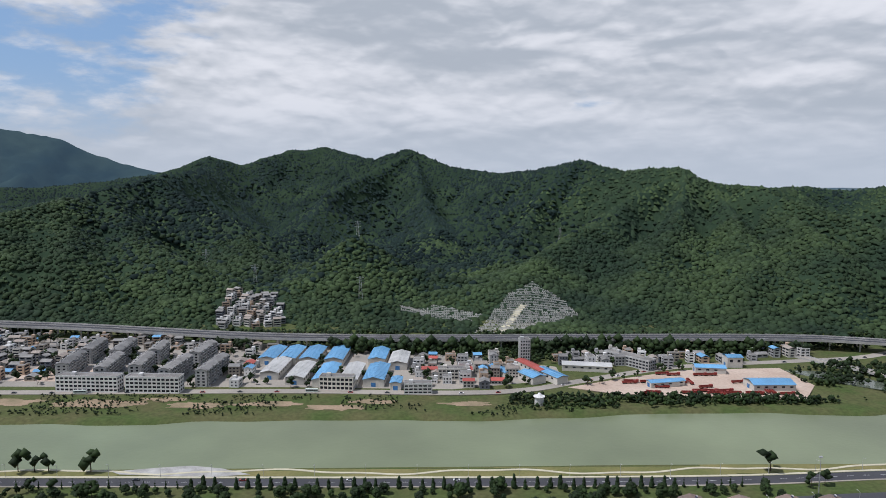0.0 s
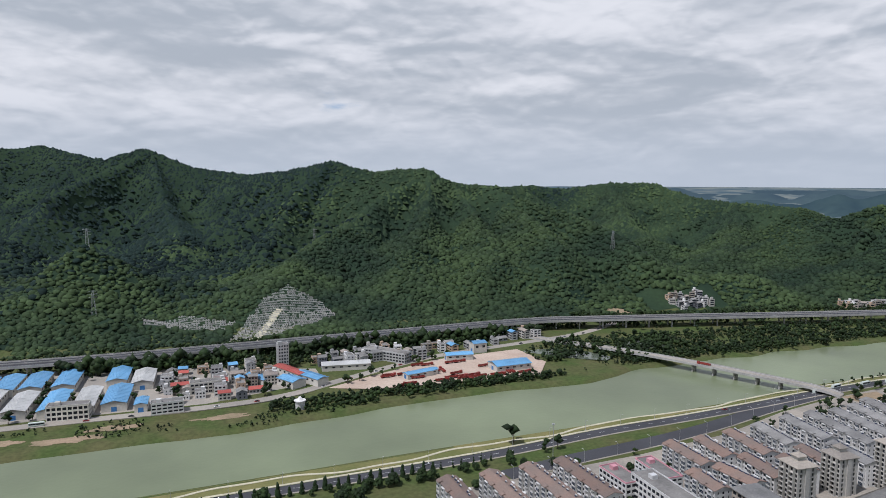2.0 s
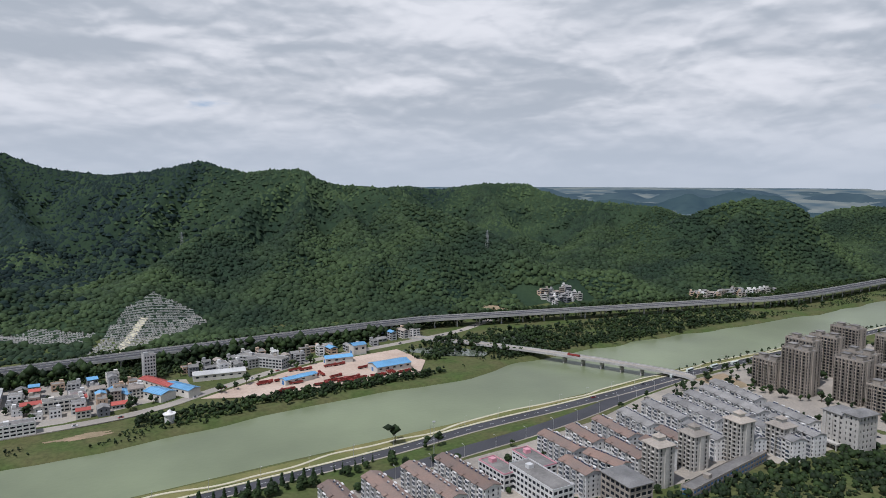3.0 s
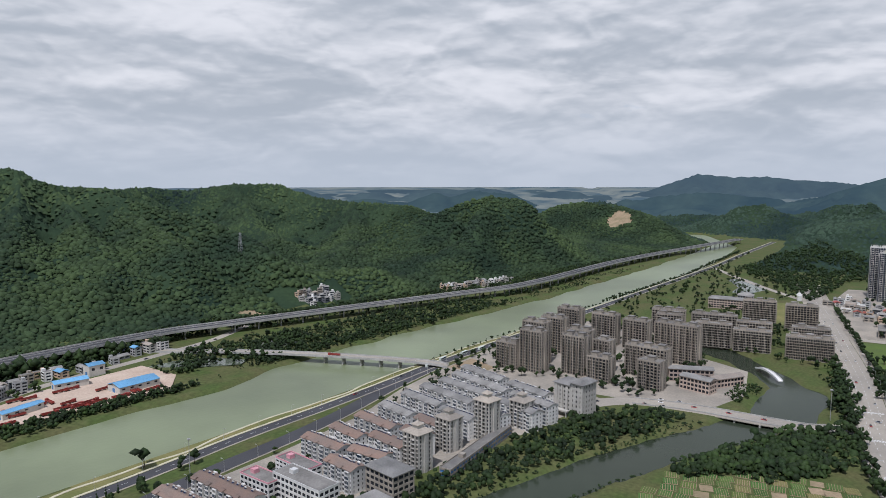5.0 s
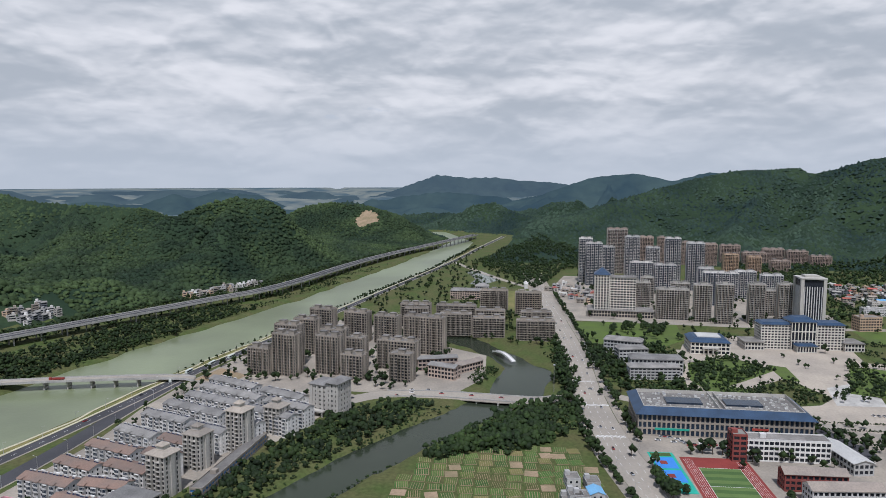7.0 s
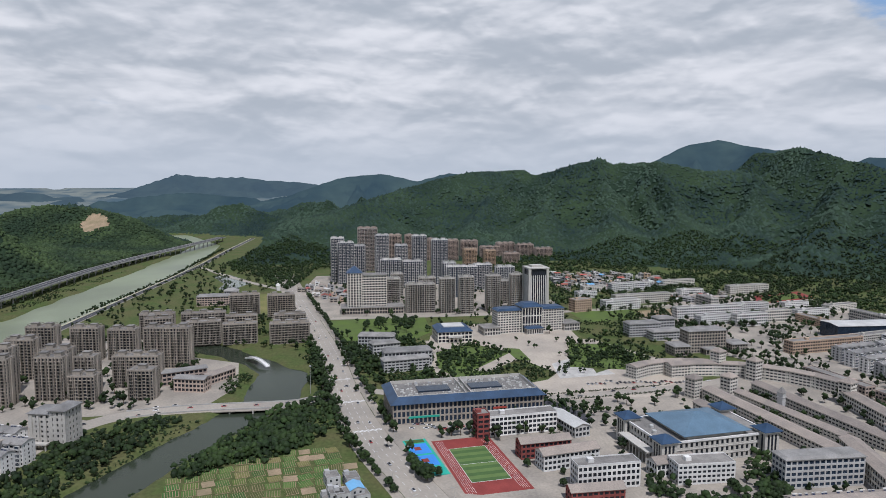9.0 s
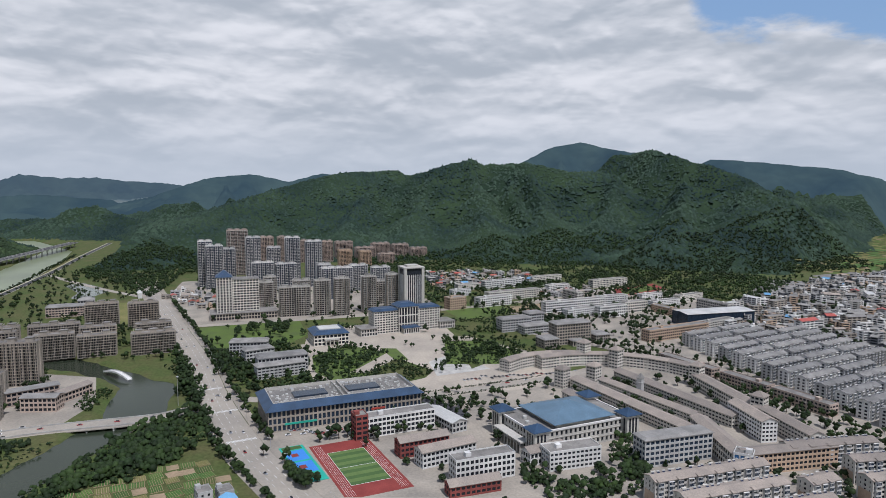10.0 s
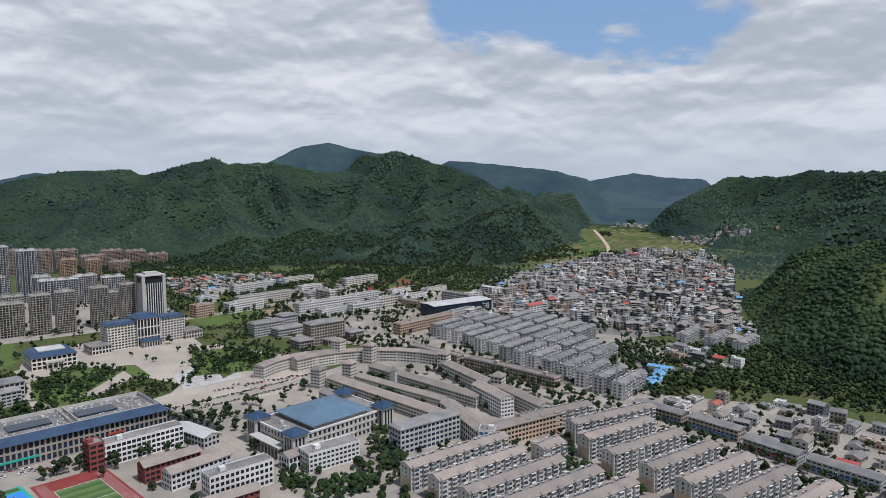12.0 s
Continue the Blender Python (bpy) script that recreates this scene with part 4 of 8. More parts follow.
def apartment_block(x, y, L, D=11.5, floors=5, rot=-90, wall=None, roof=None, label="", group="apartment blocks", heaters=10, fh=3.0, pitched=True, lower=None, near_windows=0):
    """A residential slab with balconies, stair bays, a low tiled roof and solar water heaters."""
    wall, roof = wall or M_WALL_WHITE, roof or M_TILE_GREY
    ob = thing("apartment_block", label or "five-storey white apartment block with balconies and a tiled roof", "apartment building", x, y, 0, rot, group)
    FOOT.append((x, y, L / 2, D / 2, radians(rot)))
    key = (round(L), round(D), floors, fh, wall.name, roof.name, pitched, lower is not None)
    if key not in MESHES:
        L, D = round(L), round(D)
        units = max(1, round(L / 14))
        w, c = facade(L, D, floors, fh, 3.4, 0, 0.85, 0.95, 0.35)
        h = floors * fh
        b, bw, u, st, ga = Geo(), Geo(), L / units, Geo(), Geo()
        for i in range(units):
            for k in (-1, 1):
                x0 = -L / 2 + u * (i + 0.5) + k * u * 0.27
                for f in range(floors):
                    z = f * fh
                    b.box(x0 - 1.9, x0 + 1.9, -D / 2 - 1.5, -D / 2 + 0.02, z, z + 0.2).box(x0 - 1.9, x0 + 1.9, -D / 2 - 1.5, -D / 2 - 1.35, z + 0.2, z + 1.0)
                    b.box(x0 - 1.9, x0 - 1.75, -D / 2 - 1.35, -D / 2, z + 0.2, z + 2.8).box(x0 + 1.75, x0 + 1.9, -D / 2 - 1.35, -D / 2, z + 0.2, z + 2.8)
                    if (f * 7 + i * 3 + k) % 4:
                        bw.box(x0 - 1.75, x0 + 1.75, -D / 2 - 1.44, -D / 2 - 1.38, z + 1.0, z + 2.75)
                        for xm in (-0.9, 0.0, 0.9):
                            b.box(x0 + xm - 0.05, x0 + xm + 0.05, -D / 2 - 1.5, -D / 2 - 1.44, z + 1.0, z + 2.8)
                b.box(x0 - 1.95, x0 + 1.95, -D / 2 - 1.55, -D / 2, h - 0.2, h + 0.1)
            xs = -L / 2 + u * (i + 0.5)
            st.box(xs - 1.5, xs + 1.5, D / 2 - 0.1, D / 2 + 0.9, 0, h + 1.6)
        r = Geo()
        if pitched:
            r.gable(-L / 2 - 0.5, L / 2 + 0.5, -D / 2 - 0.8, D / 2 + 0.8, h + 0.55, 2.1)
            for sx in (-L / 2 + 0.02, L / 2 - 0.27):
                ga.poly((sx, -D / 2, h + 0.5), (sx, 0, h + 2.4), (sx, D / 2, h + 0.5)).poly((sx + 0.25, D / 2, h + 0.5), (sx + 0.25, 0, h + 2.4), (sx + 0.25, -D / 2, h + 0.5))
            for i in range(units):
                xs = -L / 2 + u * (i + 0.5)
                r.gable(xs - u * 0.42, xs - u * 0.12, -D / 2 - 1.8, -D / 2 + 3, h + 0.8, 0.8)
        else:
            r.box(-L / 2 + 0.3, L / 2 - 0.3, -D / 2 + 0.3, D / 2 - 0.3, h + 0.45, h + 0.62)
            for y0, y1 in ((-D / 2, -D / 2 + 0.3), (D / 2 - 0.3, D / 2)):
                ga.box(-L / 2 + 0.3, L / 2 - 0.3, y0, y1, h + 0.5, h + 1.4)
            for x0, x1 in ((-L / 2, -L / 2 + 0.3), (L / 2 - 0.3, L / 2)):
                ga.box(x0, x1, -D / 2, D / 2, h + 0.5, h + 1.4)
            for i in range(units):
                xs = -L / 2 + u * (i + 0.5)
                st.box(xs - 1.6, xs + 1.6, D / 2 - 4.5, D / 2 - 0.4, h + 0.5, h + 3.0)
        low = Geo()
        if lower is not None:
            low.box(-L / 2 - 0.05, L / 2 + 0.05, -D / 2 + 1.2, D / 2 - 1.2, 0, fh * 2.6)
        MESHES[key] = [(n, q.mesh(n, m)) for n, q, m in (("wall", w, wall), ("glazing", c, M_GLASS), ("balcony", b, M_WALL_WHITE if wall is not M_WALL_GREY else wall), ("balcony_glass", bw, M_GLASS_BLUE), ("stair_bay", st, wall), ("gable" if pitched else "parapet", ga, wall), ("roof", r, roof), ("gable_cladding", low, lower)) if q.f]
    for n, me in MESHES[key]:
        part(n, me, None, ob, kind="stuff" if n in ("glazing", "balcony", "balcony_glass", "stair_bay", "gable", "parapet") else "")
    if math.hypot(x, y) < near_windows:
        nb = max(1, round(L / 3.4))
        for f in range(floors):
            for i in range(nb):
                o = new("window", window_mesh(L / nb - 0.85, fh - 1.3))
                o.parent = ob
                o.location = (-L / 2 + L * (i + 0.5) / nb, -D / 2 + 0.26, f * fh + 0.95 + (fh - 1.3) / 2)
    h = floors * fh
    for i in range(heaters):
        s = (i + 0.5) / heaters + random.uniform(-0.02, 0.02)
        if random.random() < 0.85:
            solar_heater(ob, (s - 0.5) * (L - 2), 1.0 + random.uniform(0, 1.2) if pitched else random.uniform(-2, 2), h + (2.0 if pitched else 0.62), random.uniform(-4, 4))
    return ob


def tower(x, y, L, D, h, rot=-90, wall=None, label="", name="residential_tower", podium=0.0, cap="flat", bay=3.4, fh=3.0, cat="tower block", glass=None, group="", fins=True, trim=None, roof=None):
    """A high-rise with bay-window stacks, balconies and roof structures."""
    wall = wall or M_WALL_BEIGE
    ob = thing(name, label or "beige stone residential tower with stacked balconies", cat, x, y, 0, rot, group)
    FOOT.append((x, y, L / 2, D / 2, radians(rot)))
    floors = max(2, round(h / fh))
    key = ("t", round(L), round(D), floors, fh, wall.name, podium, cap, fins, trim and trim.name, bay)
    if key not in MESHES:
        fhh = fh
        w, c = facade(L, D, floors, fhh, bay, 0, 0.55, 0.42, 0.7, head=0.28)
        h2 = floors * fhh
        b, st = Geo(), Geo()
        if fins:
            n = max(2, round(L / 7))
            for i in range(n):
                xs = -L / 2 + L * (i + 0.5) / n
                for sy in (-1, 1):
                    y0, y1 = (-D / 2 - 1.8, -D / 2 + 0.02) if sy < 0 else (D / 2 - 0.02, D / 2 + 1.8)
                    for xx in (xs - 2.0, xs + 1.75):
                        b.box(xx, xx + 0.25, y0, y1, 0, h2 + 0.6)
                    for f in range(floors):
                        b.box(xs - 1.75, xs + 1.75, y0, y1, f * fhh, f * fhh + 0.15)
                        yy = y0 if sy < 0 else y1 - 0.12
                        b.box(xs - 1.75, xs + 1.75, yy, yy + 0.12, f * fhh + 0.15, f * fhh + 0.55)
            for sx in (-1, 1):
                x0, x1 = (-L / 2 - 0.7, -L / 2 + 0.02) if sx < 0 else (L / 2 - 0.02, L / 2 + 0.7)
                b.box(x0, x1, -1.6, 1.6, 0, h2 + 0.6)
        r = Geo()
        if cap == "flat":
            for y0, y1 in ((-D / 2, -D / 2 + 0.3), (D / 2 - 0.3, D / 2)):
                st.box(-L / 2 + 0.3, L / 2 - 0.3, y0, y1, h2 + 0.5, h2 + 1.6)
            for x0, x1 in ((-L / 2, -L / 2 + 0.3), (L / 2 - 0.3, L / 2)):
                st.box(x0, x1, -D / 2, D / 2, h2 + 0.5, h2 + 1.6)
            r.box(-L / 2 + 0.3, L / 2 - 0.3, -D / 2 + 0.3, D / 2 - 0.3, h2 + 0.45, h2 + 0.6)
            k = max(1, round(L / 16))
            for i in range(k):
                xs = -L / 2 + L * (i + 0.5) / k
                st.box(xs - 3.2, xs + 3.2, -2.8, 3.2, h2 + 0.55, h2 + 4.2)
                r.box(xs - 3.7, xs + 3.7, -3.3, 3.7, h2 + 4.2, h2 + 4.6)
                for xx in (xs - 5.2, xs + 4.8):
                    st.box(xx, xx + 0.4, -D / 2 + 1, -D / 2 + 1.4, h2 + 0.55, h2 + 3.4).box(xx, xx + 0.4, D / 2 - 1.4, D / 2 - 1, h2 + 0.55, h2 + 3.4).box(xx, xx + 0.4, -D / 2 + 1, D / 2 - 1, h2 + 3.4, h2 + 3.8)
        else:
            r.hip(-L / 2 - 1.0, L / 2 + 1.0, -D / 2 - 1.0, D / 2 + 1.0, h2 + 0.52, 2.2, 4.0)
            st.box(-2.6, 2.6, -2.6, 2.6, h2 + 2, h2 + 5.2).box(-0.2, 0.2, -0.2, 0.2, h2 + 7.3, h2 + 9.5)
            r.hip(-3.4, 3.4, -3.4, 3.4, h2 + 5.2, 2.4, None)
        MESHES[key] = [(n, q.mesh(n, m)) for n, q, m in (("wall", w, wall), ("glazing", c, glass or M_GLASS), ("balcony", b, trim or M_WALL_BEIGE), ("roof_house", st, trim or wall), ("roof", r, roof or (M_TILE_GREY if cap != "flat" else M_FLATROOF))) if q.f]
    for n, me in MESHES[key]:
        part(n, me, None, ob, kind="stuff" if n in ("glazing", "balcony", "roof_house") else "")
    return ob


def hall(x, y, L, D, h, rot, name, label, cat, wall, floors=4, roof=None, roof_kind="flat", glass=None, bay=4.0, pier=1.0, sill=1.2, z=0.0, group="", over=0.8, rise=3.0, trim=None):
    """A public or commercial building with storeys, bands of windows and a roof."""
    ob = thing(name, label, cat, x, y, z, rot, group)
    FOOT.append((x, y, L / 2, D / 2, radians(rot)))
    key = ("h", round(L), round(D), round(h), floors, wall.name, roof and roof.name, roof_kind, bay, pier, trim and trim.name)
    if key not in MESHES:
        w, c = facade(L, D, floors, h / floors, bay, 0, pier, sill, ends=False)
        r, st = Geo(), Geo()
        if roof_kind == "flat":
            for y0, y1 in ((-D / 2, -D / 2 + 0.3), (D / 2 - 0.3, D / 2)):
                st.box(-L / 2 + 0.3, L / 2 - 0.3, y0, y1, h + 0.5, h + 1.4)
            for x0, x1 in ((-L / 2, -L / 2 + 0.3), (L / 2 - 0.3, L / 2)):
                st.box(x0, x1, -D / 2, D / 2, h + 0.5, h + 1.4)
            r.box(-L / 2 + 0.3, L / 2 - 0.3, -D / 2 + 0.3, D / 2 - 0.3, h + 0.45, h + 0.6)
            st.box(-L / 4 - 2, -L / 4 + 2, -2, 2, h + 0.55, h + 3.2)
        elif roof_kind == "gable":
            r.gable(-L / 2 - over, L / 2 + over, -D / 2 - over, D / 2 + over, h + 0.52, rise)
            for sx in (-L / 2 + 0.02, L / 2 - 0.27):
                st.poly((sx, -D / 2, h + 0.5), (sx, 0, h + rise + 0.3), (sx, D / 2, h + 0.5)).poly((sx + 0.25, D / 2, h + 0.5), (sx + 0.25, 0, h + rise + 0.3), (sx + 0.25, -D / 2, h + 0.5))
        else:
            r.hip(-L / 2 - over, L / 2 + over, -D / 2 - over, D / 2 + over, h + 0.52, rise, min(L, D) / 2 if roof_kind == "hip" else rise * 1.6)
        MESHES[key] = [(n, q.mesh(n, m)) for n, q, m in (("wall", w, wall), ("glazing", c, glass or M_GLASS), ("parapet", st, trim or wall), ("roof", r, roof or M_FLATROOF)) if q.f]
    for n, me in MESHES[key]:
        part(n, me, None, ob, kind="stuff" if n in ("glazing", "parapet", "gable") else "")
    return ob


FAR_HOUSES = {}


def add(dst, src, m):
    n = len(dst.v)
    dst.v += [tuple(m @ Vector(p)) for p in src.v]
    dst.f += [tuple(i + n for i in f) for f in src.f]


def house(x, y, L, D, floors, rot, wall, roof, pitched, z=0.0, label="", group="houses of the old town"):
    FOOT.append((x, y, L / 2, D / 2, radians(rot)))
    if math.hypot(x, y) > 905 or (y > 500 and math.hypot(x, y) > 735):
        m = pose(x, y, z, 0, 0, rot)
        far = FAR_HOUSES.setdefault
        h = floors * 3.1
        w, c = plain_facade(L, D, floors, 3.1, 7.0, 0, 1.8, 1.2, 0.2)
        r = Geo()
        w.box(-L / 2 + 0.1, L / 2 - 0.1, -D / 2 + 0.1, D / 2 - 0.1, -3.0, 0.3)
        if pitched:
            r.gable(-L / 2 - 0.4, L / 2 + 0.4, -D / 2 - 0.5, D / 2 + 0.5, h + 0.4, D * 0.22)
        else:
            w.box(-L / 2, L / 2, -D / 2, -D / 2 + 0.25, h, h + 1.1).box(L / 2 - 3.6, L / 2 - 0.4, D / 2 - 3.6, D / 2 - 0.4, h + 0.5, h + 3.0)
            r.box(-L / 2 + 0.25, L / 2 - 0.25, -D / 2 + 0.25, D / 2 - 0.25, h + 0.5, h + 0.6)
        add(far(("wall", wall), Geo()), w, m), add(far(("window", M_GLASS), Geo()), c, m), add(far(("roof", roof), Geo()), r, m)
        return None
    ob = thing("house", label or "small rendered town house with a flat roof", "house", x, y, z, rot, group)
    key = ("o", round(L), round(D), floors, wall.name, roof.name, pitched)
    if key not in MESHES:
        h = floors * 3.1
        w, c = facade(L, D, floors, 3.1, 3.3, 0.0, 1.3, 1.1, 0.25)
        st = Geo()
        r = Geo()
        if pitched:
            r.gable(-L / 2 - 0.4, L / 2 + 0.4, -D / 2 - 0.5, D / 2 + 0.5, h + 0.52, D * 0.22)
            for sx in (-L / 2 + 0.02, L / 2 - 0.27):
                st.poly((sx, -D / 2, h + 0.5), (sx, 0, h + D * 0.22 + 0.4), (sx, D / 2, h + 0.5)).poly((sx + 0.25, D / 2, h + 0.5), (sx + 0.25, 0, h + D * 0.22 + 0.4), (sx + 0.25, -D / 2, h + 0.5))
        else:
            for y0, y1 in ((-D / 2, -D / 2 + 0.25), (D / 2 - 0.25, D / 2)):
                st.box(-L / 2 + 0.25, L / 2 - 0.25, y0, y1, h + 0.5, h + 1.3)
            for x0, x1 in ((-L / 2, -L / 2 + 0.25), (L / 2 - 0.25, L / 2)):
                st.box(x0, x1, -D / 2, D / 2, h + 0.5, h + 1.3)
            r.box(-L / 2 + 0.25, L / 2 - 0.25, -D / 2 + 0.25, D / 2 - 0.25, h + 0.45, h + 0.6)
            st.box(L / 2 - 3.6, L / 2 - 0.4, D / 2 - 3.6, D / 2 - 0.4, h + 0.55, h + 3.0)
        MESHES[key] = [(n, q.mesh(n, m)) for n, q, m in (("wall", w, wall), ("glazing", c, M_GLASS), ("gable" if pitched else "parapet", st, wall), ("roof", r, roof))]
    for n, me in MESHES[key]:
        part(n, me, None, ob, kind="stuff" if n in ("glazing", "parapet", "gable") else "")
    return ob


def warehouse(x, y, L, D, h, rot, roof, label, group="warehouses by the river road", wall=None):
    """A portal-frame shed with a ribbed sheet roof."""
    ob = thing("warehouse", label, "warehouse", x, y, 0, rot, group)
    w, r, d, rb = Geo(), Geo(), Geo(), Geo()
    rise = D * 0.13
    FOOT.append((x, y, L / 2, D / 2, radians(rot)))
    w.box(-L / 2, L / 2, -D / 2, D / 2, 0, h)
    for sx in (-L / 2, L / 2):
        w.poly((sx, -D / 2, h), (sx, 0, h + rise), (sx, D / 2, h)).poly((sx, D / 2, h), (sx, 0, h + rise), (sx, -D / 2, h))
    r.gable(-L / 2 - 0.6, L / 2 + 0.6, -D / 2 - 0.6, D / 2 + 0.6, h + 0.05, rise)
    for i in range(int(L / 4)):
        xx = -L / 2 + 2 + i * 4
        rb.bar((xx, -D / 2 - 0.6, h + 0.35), (xx, 0, h + rise + 0.35), 0.09).bar((xx, D / 2 + 0.6, h + 0.35), (xx, 0, h + rise + 0.35), 0.09)
    for i in range(int(L / 8)):
        xx = -L / 2 + 4 + i * 8
        d.box(xx - 1.5, xx + 1.5, -D / 2 - 0.05, -D / 2 + 0.1, h * 0.55, h * 0.8)
    part("wall", w, wall or M_WALL_CREAM, ob)
    part("roof", r, roof, ob)
    part("roof_rib", rb, roof, ob, kind="stuff")
    part("glazing", d, M_GLASS, ob, kind="stuff")
    dr = Geo().box(-L / 2 - 0.06, -L / 2 + 0.05, -2.2, 2.2, 0, 4.2)
    part("door", dr, M_SIGN_BLUE, ob)
    return ob


# ---- plants ----
def crown_mesh(name, mat, h, r, seed, shape="round"):
    rng = np.random.default_rng(seed)
    if shape == "cypress":
        n = 16
        t = np.linspace(0.12, 1, n)
        rad = r * (1.05 - t) * 0.75 + 0.1
        x, y, z = rng.uniform(-1, 1, n) * rad * 0.4, rng.uniform(-1, 1, n) * rad * 0.4, t * h
        s = rad * 1.0
        v, f = crowns(x, y, z, s, 1.5, seed)
    else:
        n = 46
        th, u = rng.uniform(0, 6.28, n), rng.uniform(-0.7, 1, n)
        q = np.sqrt(1 - np.clip(u, -1, 1) ** 2) * rng.uniform(0.45, 0.85, n)
        x, y = np.cos(th) * q * r, np.sin(th) * q * r
        z = h * 0.55 + u * h * 0.34
        s = r * rng.uniform(0.28, 0.5, n)
        v, f = crowns(x, y, z, s, 0.85, seed)
        # loose leaf sprays that break the outline
        k = 90
        th, u = rng.uniform(0, 6.28, k), rng.uniform(-0.8, 1, k)
        q = np.sqrt(1 - np.clip(u, -1, 1) ** 2)
        c0 = np.stack([np.cos(th) * q * r * 1.03, np.sin(th) * q * r * 1.03, h * 0.56 + u * h * 0.42], -1)
        tri = c0[:, None] + rng.normal(0, r * 0.11, (k, 3, 3))
        f = np.concatenate([f, len(v) + np.arange(3 * k).reshape(k, 3)])
        v = np.concatenate([v, tri.reshape(-1, 3)])
    return fast_mesh(name, v, f, mat)


def trunk_geo(h, r):
    g = Geo().tube(0, 0, -0.5, h * 0.55, r, r * 0.5, 6)
    for i in range(4):
        a = i * 1.6 + 0.4
        g.bar((0, 0, h * (0.28 + 0.05 * i)), (math.cos(a) * h * 0.22, math.sin(a) * h * 0.22, h * (0.55 + 0.05 * i)), r * 0.3)
    return g


TREES = {}
SCATTER = []


def tree(x, y, h=8.0, kind="broad", z=None):
    """A tree from a small nursery of shapes, turned and scaled."""
    if not TREES:
        for k, mat, rr, shape in (("broad", M_LEAF, 0.42, "round"), ("slim", M_LEAF, 0.30, "round"), ("cypress", M_CYPRESS, 0.17, "cypress")):
            TREES[k] = [(trunk_geo(1.0, 0.03).mesh("trunk", M_BARK), crown_mesh("crown", mat, 1.0, rr, 50 + i, shape)) for i in range(4)]
    if z is None:
        flat = (-540 < y < 430 and x < 1420 and (not 200 < x < 900 or not 80 < y < 310)) or (606 < y < 800 and x < 460)
        z = 0.0 if flat else float(land(x, y))
    if kind != "slim" and math.hypot(x, y) > (448 if kind == "cypress" else 470):
        SCATTER.append((x, y, z, h * (1.2 if kind == "broad" else 1.0), kind))
        return None
    t, c = random.choice(TREES[kind])
    labels = {"broad": "leafy green broadleaf tree with a rounded crown", "slim": "tall slim green tree", "cypress": "dark narrow cypress tree"}
    ob = thing("tree", labels[kind], "tree", x, y, z, random.uniform(0, 360), "trees of the valley")
    s = h * random.uniform(0.85, 1.15)
    ob.scale = (s * random.uniform(0.9, 1.1), s * random.uniform(0.9, 1.1), s)
    part("trunk", t, None, ob)
    part("crown", c, None, ob)
    return ob


def thicket(name, label, ring, step, size, seed, low=0.3):
    """A grove of uncountable crowns within a ring of (x, y)."""
    rng = np.random.default_rng(seed)
    xs, ys = [p[0] for p in ring], [p[1] for p in ring]
    X, Y = np.meshgrid(np.arange(min(xs), max(xs), step), np.arange(min(ys), max(ys), step))
    X, Y = (X + rng.uniform(-0.5, 0.5, X.shape) * step).ravel(), (Y + rng.uniform(-0.5, 0.5, Y.shape) * step).ravel()
    ok = inside_any(X, Y, [ring]) & (fbm(X / 25, Y / 25, seed, 2) > low)
    X, Y = X[ok], Y[ok]
    if not len(X):
        return
    s = size * rng.uniform(0.5, 1.2, len(X))
    Z = land(X, Y)
    n = 3
    XX = np.repeat(X, n) + rng.normal(0, 0.5, len(X) * n) * np.repeat(s, n)
    YY = np.repeat(Y, n) + rng.normal(0, 0.5, len(X) * n) * np.repeat(s, n)
    ZZ = np.repeat(Z + s, n) + rng.uniform(-0.6, 0.7, len(X) * n) * np.repeat(s, n)
    v, f = crowns(XX, YY, ZZ, np.repeat(s, n) * rng.uniform(0.42, 0.78, len(XX)), 0.9, seed, *((OCT, OCT_F) if math.hypot(sum(xs) / len(xs), sum(ys) / len(ys)) > 560 else (ICO, ICO_F)))
    tagged(new(name, fast_mesh(name, v, f, M_LEAF)), label, "trees", kind="stuff")


def drape(name, ring, step, mat, label, category, lift=0.35, kind="structure"):
    """A sheet laid over the land within a ring of (x, y)."""
    xs, ys = [p[0] for p in ring], [p[1] for p in ring]
    X, Y = np.meshgrid(np.arange(min(xs), max(xs) + step, step), np.arange(min(ys), max(ys) + step, step))
    Z = land(X, Y) + lift
    n = X.shape[1]
    i = np.arange(X.size).reshape(X.shape)
    q = np.stack([i[:-1, :-1], i[:-1, 1:], i[1:, 1:], i[1:, :-1]], -1).reshape(-1, 4)
    cx, cy = X.ravel()[q].mean(1), Y.ravel()[q].mean(1)
    q = q[inside_any(cx + 0.0, cy + 0.0, [ring])]
    used, inv = np.unique(q, return_inverse=True)
    co_ = np.stack([X, Y, Z], -1).reshape(-1, 3)[used]
    return tagged(new(name, fast_mesh(name, co_, inv.reshape(-1, 4), mat)), label, category, kind=kind)


def free(x, y, margin=1.6):
    """True where no building stands."""
    for fx, fy, a, b, r in FOOT:
        dx, dy = x - fx, y - fy
        if abs(dx) + abs(dy) < 120:
            c, s = math.cos(r), math.sin(r)
            if abs(dx * c + dy * s) < a + margin and abs(dy * c - dx * s) < b + margin:
                return False
    return True


def orchard(ring, n, lo, hi, seed):
    """Trees strewn between the buildings of a ring."""
    rng = random.Random(seed)
    xs, ys = [p[0] for p in ring], [p[1] for p in ring]
    made = 0
    for _ in range(n * 6):
        x, y = rng.uniform(min(xs), max(xs)), rng.uniform(min(ys), max(ys))
        if made < n and inside_any(np.array([x]), np.array([y]), [ring])[0] and free(x, y) and off_road(x, y):
            tree(x, y, rng.uniform(lo, hi))
            made += 1


